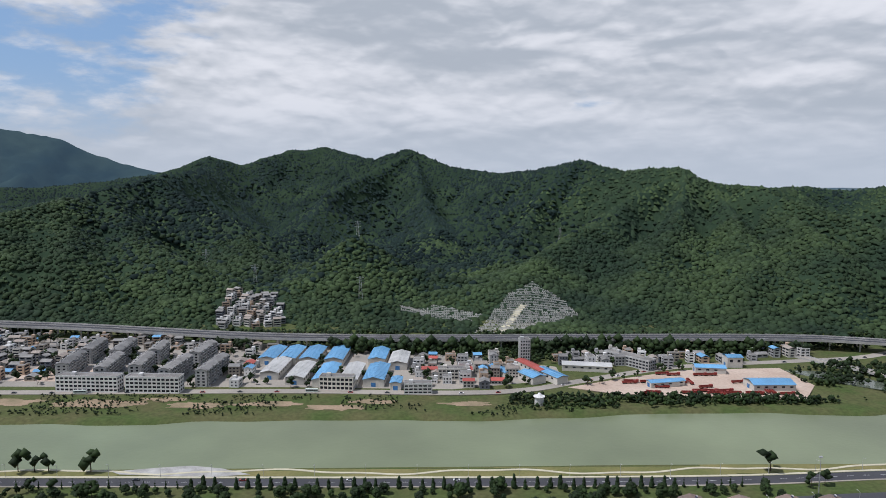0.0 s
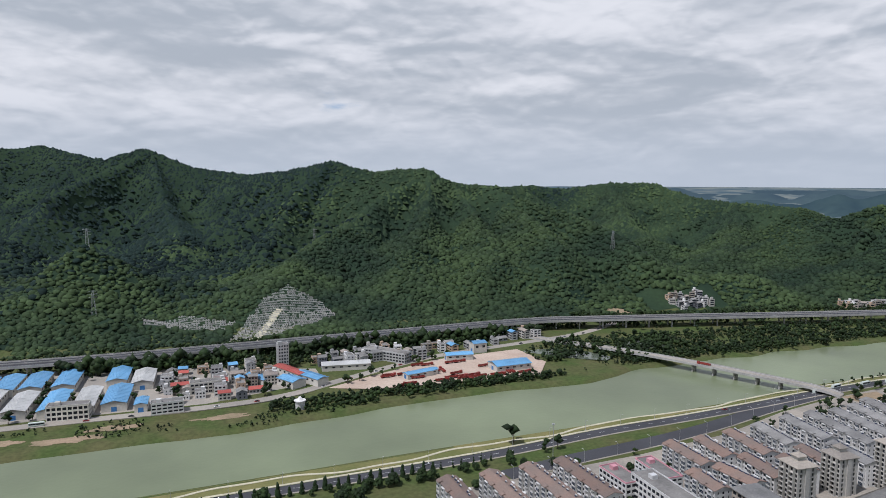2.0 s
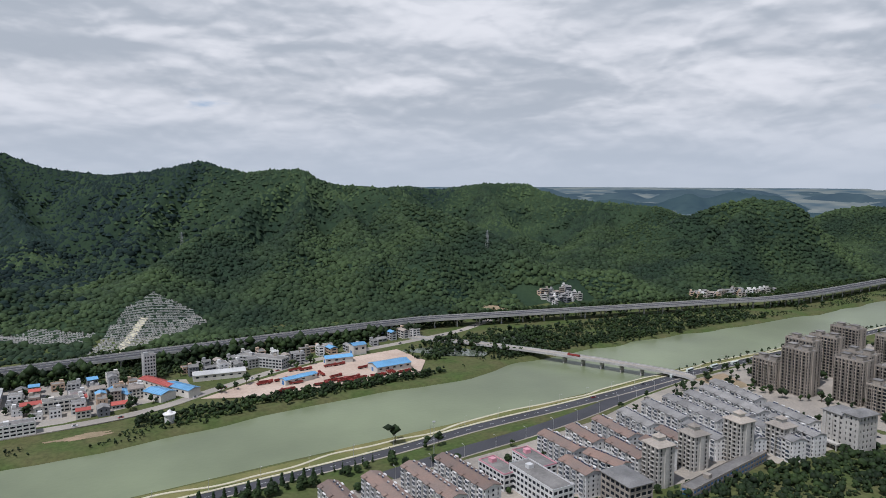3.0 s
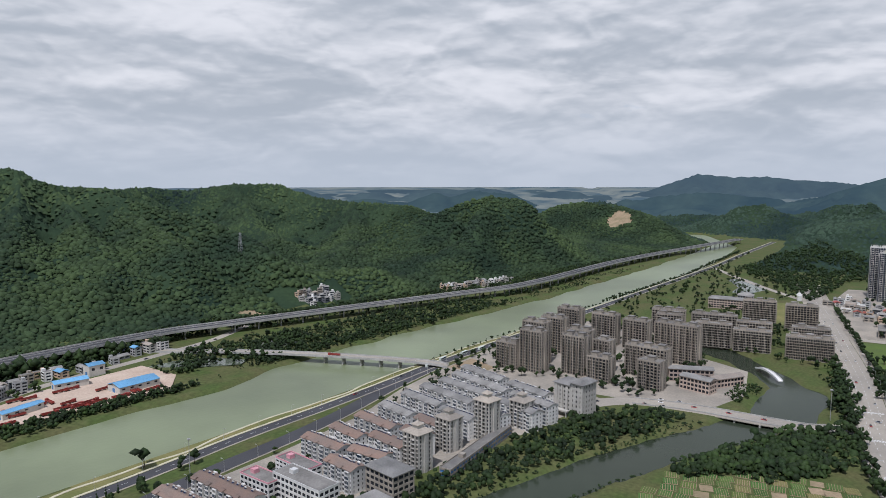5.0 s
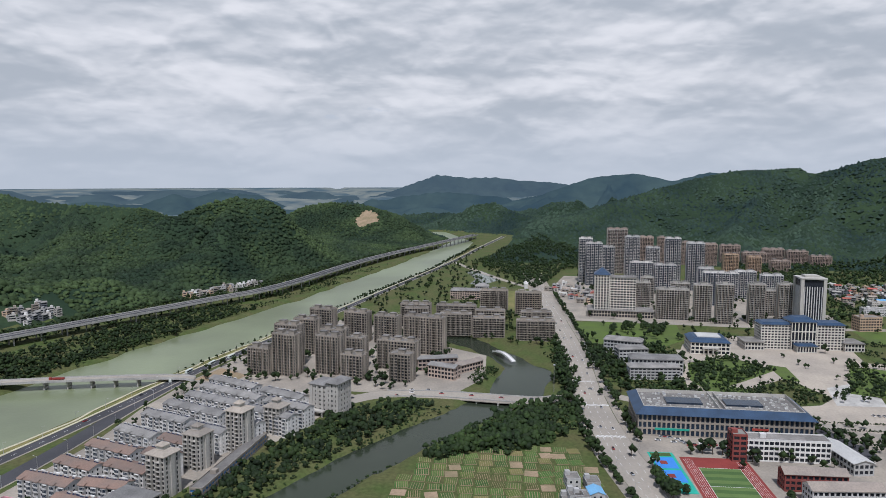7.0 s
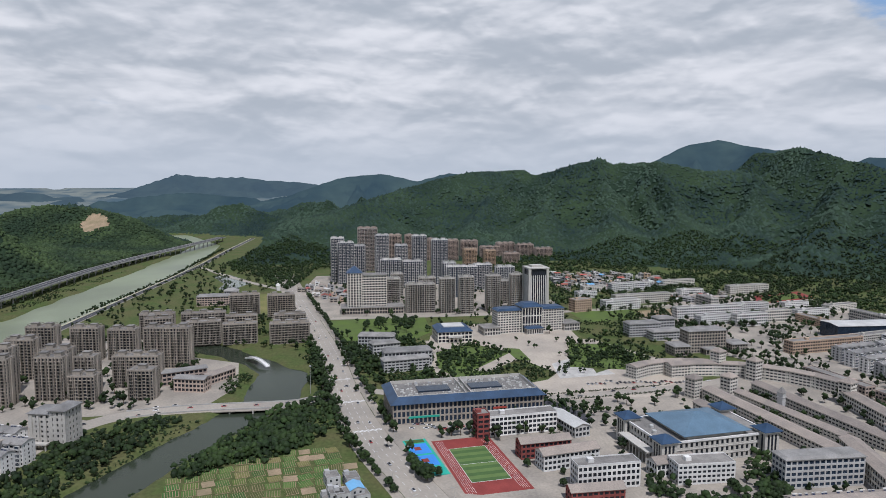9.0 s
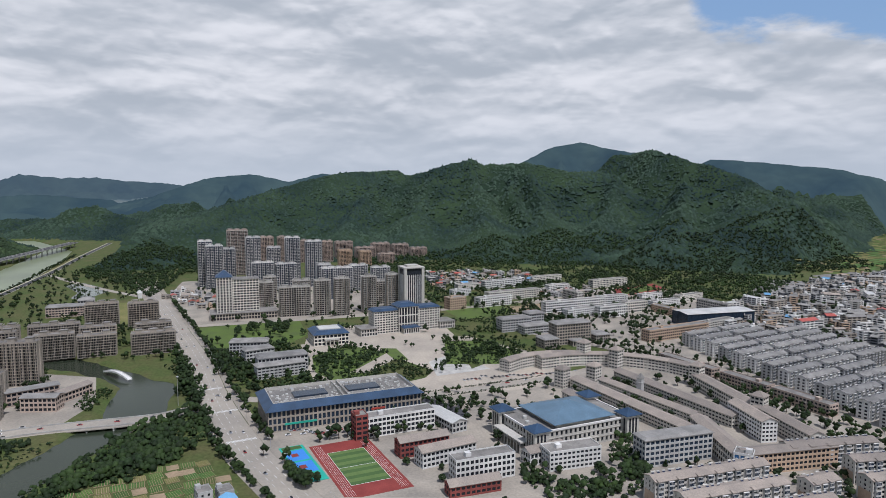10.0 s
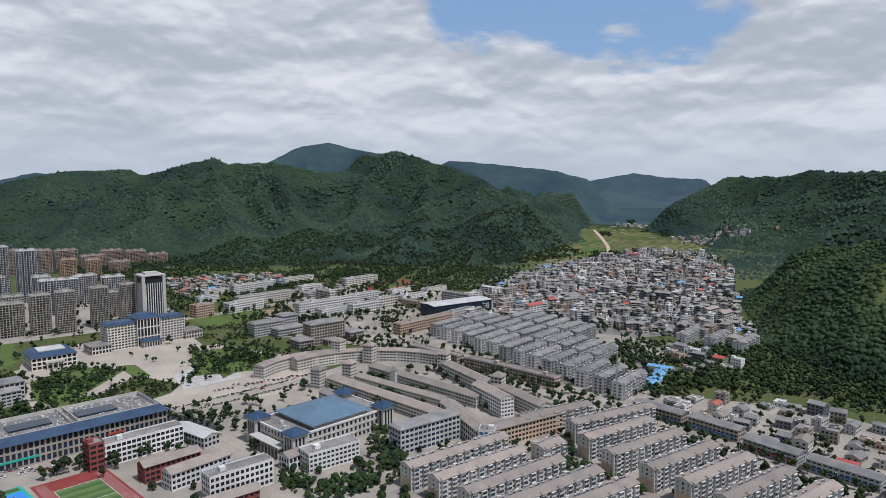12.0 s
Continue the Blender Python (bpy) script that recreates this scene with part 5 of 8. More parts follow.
def off_road(x, y):
    for line, w in ((AVENUE, 13), (MARKET_ROAD, 9), (PLAZA_ROAD, 7), (SIDE_ROAD, 5), (CANAL_ROAD, 10), (RIVERSIDE, 7), (NEW_ROAD, 8), (CROSS_1, 8), (SHORE_ROAD, 6)):
        for px, py in line:
            if abs(px - x) + abs(py - y) < w * 1.4:
                return False
    return float(canal_distance(x, y)) > 3

# ---- roads and paving ----
RIVERSIDE = curve_line([(-900, 418), (-280, 424), (0, 427), (190, 432), (300, 442), (390, 445), (470, 450), (545, 456), (640, 458), (780, 460), (1120, 468), (1560, 478), (1900, 500), (2300, 520)])
NEW_ROAD = curve_line([(195, 398), (255, 406), (322, 412), (388, 422), (470, 440), (545, 452)])
AVENUE = curve_line([(300, -55), (419, -8), (512, 28), (640, 62), (800, 97), (1195, 202), (1420, 260)])
SHORE_ROAD = curve_line([(-900, 600), (-404, 606), (-147, 614), (9, 612), (80, 622), (140, 652), (250, 702), (380, 726), (470, 745), (560, 790)])
CANAL_ROAD = curve_line([(440, 285), (520, 275), (568, 245), (585, 190), (594, 110), (625, 62)])
CROSS_1 = curve_line([(965, 150), (985, -60), (1010, -240), (1060, -420)])
PLAZA_ROAD = curve_line([(640, 62), (600, -60), (610, -170), (640, -290), (690, -390)])
MARKET_ROAD = curve_line([(860, -300), (700, -395), (560, -415), (440, -437), (370, -440), (250, -447), (120, -452)])
SIDE_ROAD = curve_line([(420, -445), (400, -400), (382, -300), (372, -200), (390, -130), (412, -30)])
EAST_ROAD = curve_line([(1195, 202), (1350, 330), (1560, 478)])
road_z = 0.09
for nm, line, w, mat, lab in (("road_riverside", RIVERSIDE, 11, M_ASPHALT, "dark asphalt riverside road with pale kerbs"), ("road_new", NEW_ROAD, 15, M_ASPHALT, "fresh black asphalt slip road joining the riverside road"),
                              ("road_avenue", AVENUE, 25, M_ROAD, "wide pale concrete avenue"), ("road_shore", SHORE_ROAD, 12, M_ROAD, "pale concrete road along the far shore"),
                              ("road_canal", CANAL_ROAD, 20, M_ROAD, "pale concrete road over the canal"), ("road_cross", CROSS_1, 16, M_ROAD, "concrete cross street"),
                              ("road_plaza", PLAZA_ROAD, 14, M_ROAD, "concrete street beside the square"), ("road_market", MARKET_ROAD, 18, M_ROAD, "concrete shopping street with tree strips"),
                              ("road_side", SIDE_ROAD, 9, M_ROAD, "narrow concrete side street"), ("road_east", EAST_ROAD, 12, M_ROAD, "concrete link road")):
    road_z += 0.006
    sheet(nm, ribbon(line, w, -0.6, road_z), mat, lab, "road")
sheet("kerb_riverside", ribbon(RIVERSIDE, 2.4, -0.5, 0.24, 7.2), M_PATH, "pale kerb and footway of the riverside road", "kerb")
sheet("kerb_riverside_south", ribbon(RIVERSIDE, 1.6, -0.5, 0.24, -6.6), M_PAVE, "pale kerb of the riverside road", "kerb")
sheet("kerb_new", ribbon(NEW_ROAD, 1.4, -0.5, 0.24, -8.6), M_PAVE, "pale kerb of the slip road", "kerb")
sheet("footway_avenue", ribbon(AVENUE, 7, -0.5, 0.2, 16.5), M_PAVE, "paved footway of the avenue", "footway")
sheet("footway_avenue_south", ribbon(AVENUE, 8, -0.5, 0.2, -17), M_PAVE, "paved footway of the avenue", "footway")
road_x, road_y = [q[0] for q in RIVERSIDE], [q[1] for q in RIVERSIDE]
verge = [(float(x), float(np.interp(x, road_x, road_y)) + 8) for x in range(-420, 1900, 20)]
drape("bank_verge", verge + [(x, y + 17) for x, y in verge[::-1]], 4, M_DRY, "dry yellow grass bank above the river", "verge", 0.1)
path = [(x, float(np.interp(x, road_x, road_y)) + 15.5 + 3.4 * math.sin(x / 24.0) + 1.2 * math.sin(x / 9.0 + 1)) for x in range(-420, 1500, 6)]
path = [(x, y, float(land(x, y)) + 0.4) for x, y in path]
sheet("path_greenway", ribbon(path, 2.4, -0.8, 0.0), M_PATH, "winding pale footpath along the river bank", "path")
white = Geo()
for line, off in ((AVENUE, 0.0), (RIVERSIDE, 0.0), (AVENUE, 6.2), (AVENUE, -6.2)):
    z = 0.175
    for px, py, a in along(line[: 60], 12.0):
        c, s = math.cos(a), math.sin(a)
        qx, qy = px - s * off, py + c * off
        white.poly((qx - c * 2.5 + s * 0.12, qy - s * 2.5 - c * 0.12, z), (qx + c * 2.5 + s * 0.12, qy + s * 2.5 - c * 0.12, z), (qx + c * 2.5 - s * 0.12, qy + s * 2.5 + c * 0.12, z), (qx - c * 2.5 - s * 0.12, qy - s * 2.5 + c * 0.12, z))
for cx, cy, a in ((600, 50, 15), (668, 70, 15), (528, 33, 15)):
    a = radians(a)
    for k in range(-11, 12):
        qx, qy = cx - math.sin(a) * k, cy + math.cos(a) * k
        dx, dy = math.cos(a) * 2, math.sin(a) * 2
        wx_, wy_ = -math.sin(a) * 0.25, math.cos(a) * 0.25
        white.poly((qx - dx - wx_, qy - dy - wy_, 0.175), (qx + dx - wx_, qy + dy - wy_, 0.175), (qx + dx + wx_, qy + dy + wy_, 0.175), (qx - dx + wx_, qy - dy + wy_, 0.175))
sheet("road_markings", white, M_LINE, "worn white lane dashes and crossings", "road marking")


def lot(name, pts, mat, label, cat, z=0.05):
    area = sum(ax * by - bx * ay for (ax, ay), (bx, by) in zip(pts, pts[1:] + pts[:1]))
    sheet(name, Geo().prism(pts if area > 0 else pts[::-1], -0.5, z), mat, label, cat)


lot("paving_estate", [(150, 330), (260, 300), (560, 265), (575, 300), (545, 440), (470, 428), (390, 405), (300, 395), (160, 390)], M_PAVE, "concrete yards between the riverside flats", "paving", 0.03)
lot("paving_towers", [(545, 440), (575, 235), (640, 190), (700, 200), (780, 270), (860, 300), (860, 440), (640, 448)], M_PAVE, "paved court of the tower estate", "paving", 0.035)
lot("paving_quay", [(575, 245), (590, 180), (650, 165), (735, 185), (760, 240), (700, 220), (640, 240)], M_PAVE, "pale paved quay by the canal", "paving", 0.06)
lot("paving_square", [(640, -30), (830, -20), (830, -230), (700, -300), (640, -290), (600, -170), (590, -70)], M_PLAZA, "wide pale stone square", "square", 0.04)
lot("paving_civic", [(860, -28), (925, -88), (930, -215), (800, -215), (700, -313), (605, -254), (596, -131), (634, -46), (740, -16)], M_PLAZA, "pale stone forecourts of the public buildings", "paving", 0.032)
lot("paving_square_inner", [(718, -155), (752, -194), (677, -213), (663, -152)], M_STONE, "pale inset paving of the square", "square", 0.07)
lot("garden_west", [(772, -31), (812, -76), (770, -118), (727, -89), (669, -48), (706, -31)], M_LAWN, "planted garden beside the square", "garden", 0.12)
lot("garden_south", [(681, -75), (741, -124), (683, -153), (660, -139), (641, -101), (658, -81)], M_GRASS, "planted garden in the square", "garden", 0.12)
lot("garden_east", [(750, -200), (768, -258), (722, -243), (681, -194)], M_GRASS, "planted garden in the square", "garden", 0.13)
lot("drive_hall", [(612, -120), (579, -140), (551, -154), (533, -147), (566, -129), (606, -108)], M_ASPHALT, "dark asphalt drive beside the hall", "drive", 0.14)
lot("paving_town", [(560, 30), (400, -20), (360, -120), (250, -330), (200, -440), (420, -440), (700, -395), (640, -290), (605, -170), (590, -40)], M_PAVE, "concrete ground of the town blocks", "paving", 0.02)
lot("paving_market", [(420, -445), (700, -400), (860, -310), (900, -520), (760, -720), (520, -680), (380, -500)], M_PAVE, "concrete ground among the market flats", "paving", 0.025)
lot("paving_old_town", [(760, -560), (900, -650), (1180, -960), (1290, -1450), (1150, -1690), (800, -1250), (510, -830), (570, -690)], M_FLATROOF, "grey lanes of the old town", "paving", 0.03)
lot("paving_shops", [(120, -460), (420, -448), (400, -520), (300, -600), (130, -600)], M_PAVE, "concrete forecourt behind the shops", "paving", 0.035)
lot("paving_offices", [(975, 150), (990, -60), (1010, -230), (1100, -240), (1350, -160), (1420, 60), (1400, 190), (1200, 190)], M_PAVE, "paving of the high-rise quarter", "paving", 0.03)
lot("paving_far_town", [(-700, 620), (-150, 626), (10, 622), (120, 655), (120, 700), (20, 740), (-100, 780), (-400, 810), (-700, 830)], M_ROAD, "pale concrete ground of the riverside town", "paving", 0.03)
lot("yard_trucks", [(120, 630), (160, 612), (330, 598), (360, 640), (355, 700), (250, 690), (170, 655)], M_YARD, "pale dusty truck yard", "yard", 0.05)
lot("yard_sand", [(-420, 640), (-350, 640), (-340, 690), (-420, 690)], M_YARD, "pale sandy yard", "yard", 0.06)
lot("lawn_office", [(951, 117), (983, -22), (880, -30), (822, 2), (832, 80)], M_LAWN, "bright green lawn beside the avenue", "lawn", 0.10)
lot("lawn_park", [(1029, -239), (1040, -338), (969, -346), (920, -250)], M_LAWN, "bright green park lawn", "lawn", 0.10)
lot("field_dry", [(1000, 150), (1180, 205), (1180, 290), (1010, 260)], M_DRY, "dry yellow building plot", "field", 0.06)
lot("bare_plot", [(560, 400), (585, 398), (600, 440), (555, 440)], M_SOIL, "bare orange soil plot", "plot", 0.07)
lot("quay_wall", [(-222, 440), (-196, 446), (-172, 450), (-150, 446), (-128, 437), (-150, 433), (-185, 434), (-215, 436)], M_STONE, "pale boat-shaped landing terrace on the bank", "terrace", 0.3)
# river-bank fields across the water
patch_rng = random.Random(33)
for k, (px, py, ra, rb) in enumerate(((-300, 580, 46, 10), (-215, 577, 32, 8), (-150, 582, 38, 9), (-92, 574, 34, 8), (-385, 583, 36, 9), (-60, 590, 22, 6), (-250, 592, 24, 5), (20, 586, 26, 6))):
    blob = []
    for i in range(18):
        q = patch_rng.uniform(0.6, 1.15)
        blob.append((px + math.cos(i * math.pi / 9) * ra * q, py + math.sin(i * math.pi / 9) * rb * q))
    drape("soil_patch_%d" % (k + 1), blob, 1.6, M_SOIL, "bare brown soil patch on the river bank", "soil", 0.22)


# ponds
def pond(name, pts, label, z=-0.1):
    lot(name, pts, M_POND, label, "pond", z + 0.16)


pond("water_pond_1", [(355, 690), (385, 650), (425, 622), (440, 632), (425, 665), (385, 690)], "still grey pond among trees")
pond("water_pond_2", [(470, 650), (530, 650), (545, 672), (510, 690), (478, 675)], "still pond beside the motorway")
pond("water_pond_3", [(1220, 320), (1320, 300), (1420, 370), (1400, 400), (1300, 350), (1240, 345)], "shallow pond behind the riverside road")

# ---- motorway viaduct ----
DECK = curve_line([(-1300, 900), (-552, 838), (-187, 778), (143, 781), (400, 786), (520, 764), (877, 672), (1055, 637), (1515, 650), (2203, 597)])
via = thing("viaduct", "long grey concrete motorway viaduct on piers", "viaduct", 0, 0)
part("deck", ribbon([(x, y, 10.5) for x, y in DECK], 24, 0, 1.8), M_CONC, via)
part("carriageway", ribbon([(x, y, 12.3) for x, y in DECK], 21, 0, 0.12), M_ASPHALT, via, "asphalt carriageway")
for off in (-11.7, 0.0, 11.7):
    part("parapet", ribbon([(x, y, 12.3) for x, y in DECK], 0.5, 0, 1.2, off), M_CONC, via)
pier_mesh = Geo().box(-1, 1, -9.5, 9.5, 8.6, 10.6).tube(0, -6, -4, 8.7, 1.0, 1.0, 8).tube(0, 6, -4, 8.7, 1.0, 1.0, 8).mesh("pier", M_CONC)
for px, py, a in along(DECK, 32):
    o = part("pier", pier_mesh, None, via)
    o.matrix_basis = pose(px, py, 0, 0, 0, math.degrees(a))

# ---- river bridge ----
BR = [(556, 440), (534, 485), (486, 585), (430, 690), (394, 752)]
bl = [(x, y, z) for (x, y), z in zip(curve_line(BR), [1.0 + 4.2 * math.sin(math.pi * min(1, k / 19)) ** 0.5 if k < 20 else 1.0 for k in range(40)])]
bridge = thing("bridge", "plain concrete road bridge across the river", "bridge", 0, 0)
part("deck", ribbon(bl, 13, -1.2, 0.0), M_CONC, bridge)
part("carriageway", ribbon(bl, 10, 0.0, 0.08), M_ROAD, bridge)
for off in (-6.2, 6.2):
    part("railing", ribbon(bl, 0.3, 0.0, 1.1, off), M_CONC, bridge, "pale concrete railing")
for t in (0.12, 0.28, 0.44, 0.6, 0.76):
    x, y = 540 + (486 - 540) * t * 1.05, 473 + (585 - 473) * t * 1.1
    o = part("pier", Geo().box(-0.8, 0.8, -5.5, 5.5, 2.0, 3.6).tube(0, -4, -10, 2.2, 0.8, 0.8).tube(0, 0, -10, 2.2, 0.8, 0.8).tube(0, 4, -10, 2.2, 0.8, 0.8), M_CONC, bridge)
    o.matrix_basis = pose(x, y, 0, 0, 0, 115)
# canal bridge
cb = [(x, y, 0.4) for x, y in curve_line([(572, 240), (586, 190), (594, 110), (605, 85)])]
cbridge = thing("canal_bridge", "low pale concrete bridge over the canal", "bridge", 0, 0)
part("deck", ribbon(cb, 17, -1.0, 0.0), M_ROAD, cbridge)
for off in (-8.3, 8.3):
    part("railing", ribbon(cb, 0.4, 0.0, 1.1, off), M_CONC, cbridge, "pale stone railing")
for yy in (175, 155, 135, 118):
    part("pier", Geo().box(579, 598, yy - 0.6, yy + 0.6, -7, -0.5), M_CONC, cbridge)
arch = thing("arch_bridge", "small white arched footbridge", "bridge", 738, 166, 0.3, 40)
ar = [(x, 0.0, 3.4 * math.cos(x / 24 * math.pi / 2)) for x in np.linspace(-24, 24, 17)]
part("deck", ribbon(ar, 5, -0.7, 0.0), M_WALL_WHITE, arch)
for off in (-2.3, 2.3):
    part("railing", ribbon(ar, 0.2, 0.0, 1.0, off), M_WALL_WHITE, arch)

# ---- sports ground ----
ground_set = thing("sports_ground", "red running track round a striped green football pitch", "sports ground", 462, -49, 0.06, -168)
part("track", Geo().box(-47, 47, -23, 23, -0.4, 0.08), M_TRACK, ground_set, "red rubber track")
pitch = part("pitch", Geo().box(-29, 29, -14, 14, 0.08, 0.12), M_TURF2, ground_set, "striped green turf")
for k in range(6):
    part("stripe", Geo().box(-29 + k * 9.67, -29 + k * 9.67 + 4.83, -14, 14, 0.12, 0.135), M_TURF, pitch)
mk = Geo()
for yy in (-14, 14):
    mk.box(-29, 29, yy - 0.15, yy + 0.15, 0.1, 0.16)
for xx in (-29, 0, 29):
    mk.box(xx - 0.15, xx + 0.15, -14, 14, 0.1, 0.16)
for k in range(5):
    for sgn in (-1, 1):
        mk.box(-44, 44, sgn * (15.5 + k * 1.3) - 0.07, sgn * (15.5 + k * 1.3) + 0.07, 0.08, 0.1)
part("line", mk, M_LINE, ground_set, "white painted lines")
courts = thing("basketball_courts", "blue basketball courts on green ground", "sports court", 472, -12, 0.22, -166)
part("surround", Geo().box(-36, 30, -9, 9, -0.4, 0.08), M_TEAL, courts, "green court surround")
for xx, c in ((-18, M_COURT), (4, M_COURT)):
    part("court", Geo().box(xx - 9, xx + 10, -7.5, 7, 0.08, 0.12), c, courts, "blue court surface")
    part("key", Geo().box(xx - 3, xx + 3, -4, 1, 0.12, 0.14), M_TRACK, courts, "red painted key")
part("court", Geo().box(-35, -29, -7.5, 7, 0.08, 0.12), M_TURF2, courts)

# gardens of the square
for k, ring in enumerate(([(705, -172), (810, -195), (800, -245), (715, -275), (690, -240)], [(650, -60), (700, -45), (690, -85), (648, -100)], [(770, -60), (800, -58), (795, -95), (765, -95)], [(735, -120), (790, -112), (785, -130), (732, -135)], [(840, -225), (930, -215), (935, -290), (850, -280)])):
    lot("garden_%d" % (k + 1), ring, M_LAWN if k != 4 else M_GRASS, "green garden bed in the square", "garden", 0.2)

# ---- riverside estate ----
def edge(ax, ay, bx, by, D):
    """Centre, length and turn of a building by its front edge, seen left to right."""
    L = math.hypot(bx - ax, by - ay)
    nx, ny = -(by - ay) / L, (bx - ax) / L
    return (ax + bx) / 2 + nx * D / 2, (ay + by) / 2 + ny * D / 2, L, math.degrees(math.atan2(by - ay, bx - ax))


def block(ax, ay, bx, by, D=11.5, **kw):
    x, y, L, rot = edge(ax, ay, bx, by, D)
    return apartment_block(x, y, L, D, rot=rot, **kw)


WHITE_LABEL = "five-storey white apartment block with blue-glazed balconies"
RED_LABEL = "white apartment block with a reddish brown tiled roof"
for a in ((497, 388, 480, 319), (473, 385, 462, 318), (449, 387, 437, 324), (423, 386, 416, 341), (390, 381, 383, 343), (480, 312, 470, 268), (458, 312, 448, 270), (434, 316, 426, 286), (411, 335, 405, 300),
          (520, 395, 506, 340), (503, 330, 492, 285)):
    block(*a, label=WHITE_LABEL, roof=M_TILE_GREY, heaters=12, group="white riverside flats")
for a in ((360, 378, 355, 335), (331, 375, 327, 341), (337, 340, 333, 305), (305, 375, 304, 336), (309, 332, 312, 302), (288, 332, 286, 304), (360, 330, 357, 305), (385, 338, 380, 310),
          (194, 376, 196, 320), (166, 375, 167, 320), (219, 376, 221, 320), (138, 376, 140, 322)):
    block(*a, label=RED_LABEL, roof=M_TILE_TERRA, heaters=12, group="brown-roofed riverside flats")
hall(*edge(275, 366, 273, 333, 13)[:2], 33, 13, 12, -92, "kindergarten", "pink and white kindergarten building with a flat roof", "school", M_WALL_WHITE, 4, trim=M_WALL_PINK)
hall(*edge(247, 366, 247, 338, 13)[:2], 28, 13, 11, -88, "kindergarten", "pink and white kindergarten with a round corner", "school", M_WALL_WHITE, 3, trim=M_WALL_PINK)
hall(*edge(255, 343, 254, 298, 16)[:2], 45, 16, 15, -91, "school_building", "long white school building with many windows", "school", M_WALL_WHITE, 4)
for x, y, L, D, h in ((300, 284, 26, 18, 19), (276, 272, 22, 16, 10)):
    hall(x, y, L, D, h, -95, "office_building", "beige stone office building with a hipped grey roof", "office", M_WALL_BEIGE, max(2, round(h / 4)), M_TILE_GREY, "skirt", rise=2.0)
for x, y, h in ((342, 297, 27), (384, 303, 25), (419, 293, 29), (458, 286, 21)):
    tower(x, y, 15, 14, h, -95, M_WALL_STONE, "pale beige point tower with a small pagoda top", cap="hip", group="point towers", trim=M_WALL_STONE, roof=M_WALL_BEIGE, bay=3.8)
pod = hall(388, 279, 95, 9, 6.5, 8, "shop_row", "low row of shops with blue signs", "shops", M_WALL_BEIGE, 2, glass=M_SIGN_BLUE)
hotel = thing("hotel_building", "square grey stone hotel with stepped hipped roofs", "hotel", 510, 266, 0, -98)
FOOT.append((510, 266, 15, 12, radians(-98)))
for x0, L, D, h in ((-4, 21, 18, 26), (9, 12, 20, 29)):
    w, c = facade(L, D, 7, h / 7, 4.2, 0, 2.5, 1.2, 0.5, ends=False, head=0.8)
    for n, q, m in (("wall", w, M_WALL_STONE), ("glazing", c, M_GLASS), ("roof", Geo().hip(-L / 2 - 1.2, L / 2 + 1.2, -D / 2 - 1.2, D / 2 + 1.2, h + 0.52, 2.6, 5.0), M_TILE_GREY)):
        part(n, q, m, hotel, kind="stuff" if n == "glazing" else "").location = (x0, 0, 0)
for k in (-12, -6.5, -1, 4):
    part("pilaster", Geo().box(k - 0.9, k + 0.9, -9.8, -8.98, 0, 25.5), M_WALL_STONE, hotel)
part("porch", Geo().box(-13, 2, -14, -9, 4.2, 5.4).box(-12.6, -11.8, -13.8, -13, 0, 4.2).box(0.8, 1.6, -13.8, -13, 0, 4.2), M_WALL_STONE, hotel)

# tower estate by the canal
for x, y, L, D, h in ((598, 389, 25, 15, 27), (603, 362, 27, 15, 42), (631, 376, 28, 15, 44), (689, 386, 29, 15, 40), (735, 390, 30, 15, 42), (621, 323, 26, 15, 39), (650, 332, 27, 15, 40), (612, 291, 24, 15, 25), (645, 303, 19, 15, 32),
                      (756, 354, 31, 15, 37), (760, 316, 31, 15, 34), (727, 256, 48, 15, 41), (657, 261, 44, 15, 29), (619, 242, 23, 15, 27)):
    tower(x, y, L, D, h, -92, M_WALL_BEIGE, "beige high-rise flats with stacked balconies", group="canal towers", trim=M_WALL_BEIGE)
for x, y, L, D, h in ((861, 316, 41, 14, 31), (848, 310, 31, 14, 26), (827, 249, 40, 14, 27), (829, 206, 40, 14, 23), (986, 237, 41, 14, 33), (829, 146, 47, 14, 24), (981, 184, 38, 14, 33), (882, 265, 54, 14, 28), (877, 216, 39, 14, 23), (884, 155, 40, 14, 25)):
    tower(x, y, L, D, h, -78, M_WALL_BEIGE, "broad beige apartment tower with deep balconies", group="lakeside towers", trim=M_WALL_BEIGE)
hall(668, 222, 42, 14, 12, -62, "shop_arcade", "curved three-storey arcade with shops below", "shops", M_WALL_ROSE, 3, M_TILE_GREY, "gable", rise=2.0)
hall(640, 205, 30, 14, 12, -100, "shop_arcade", "curved three-storey arcade with shops below", "shops", M_WALL_ROSE, 3, M_TILE_GREY, "gable", rise=2.0)
hall(672, 190, 36, 12, 8, -30, "restaurant", "low wooden-roofed lakeside restaurant", "restaurant", M_WALL_ROSE, 2, M_TILE_BROWN, "gable", rise=2.5)
hall(1085, 300, 68, 20, 14, -80, "school_building", "pink-grey school with a tiled pavilion roof", "school", M_WALL_ROSE, 4, M_TILE_GREY, "skirt", rise=2.5)
hall(1100, 285, 22, 18, 20, -80, "school_hall", "grey pavilion-roofed school hall", "school", M_WALL_GREY, 4, M_TILE_GREY, "hip", rise=4.0)

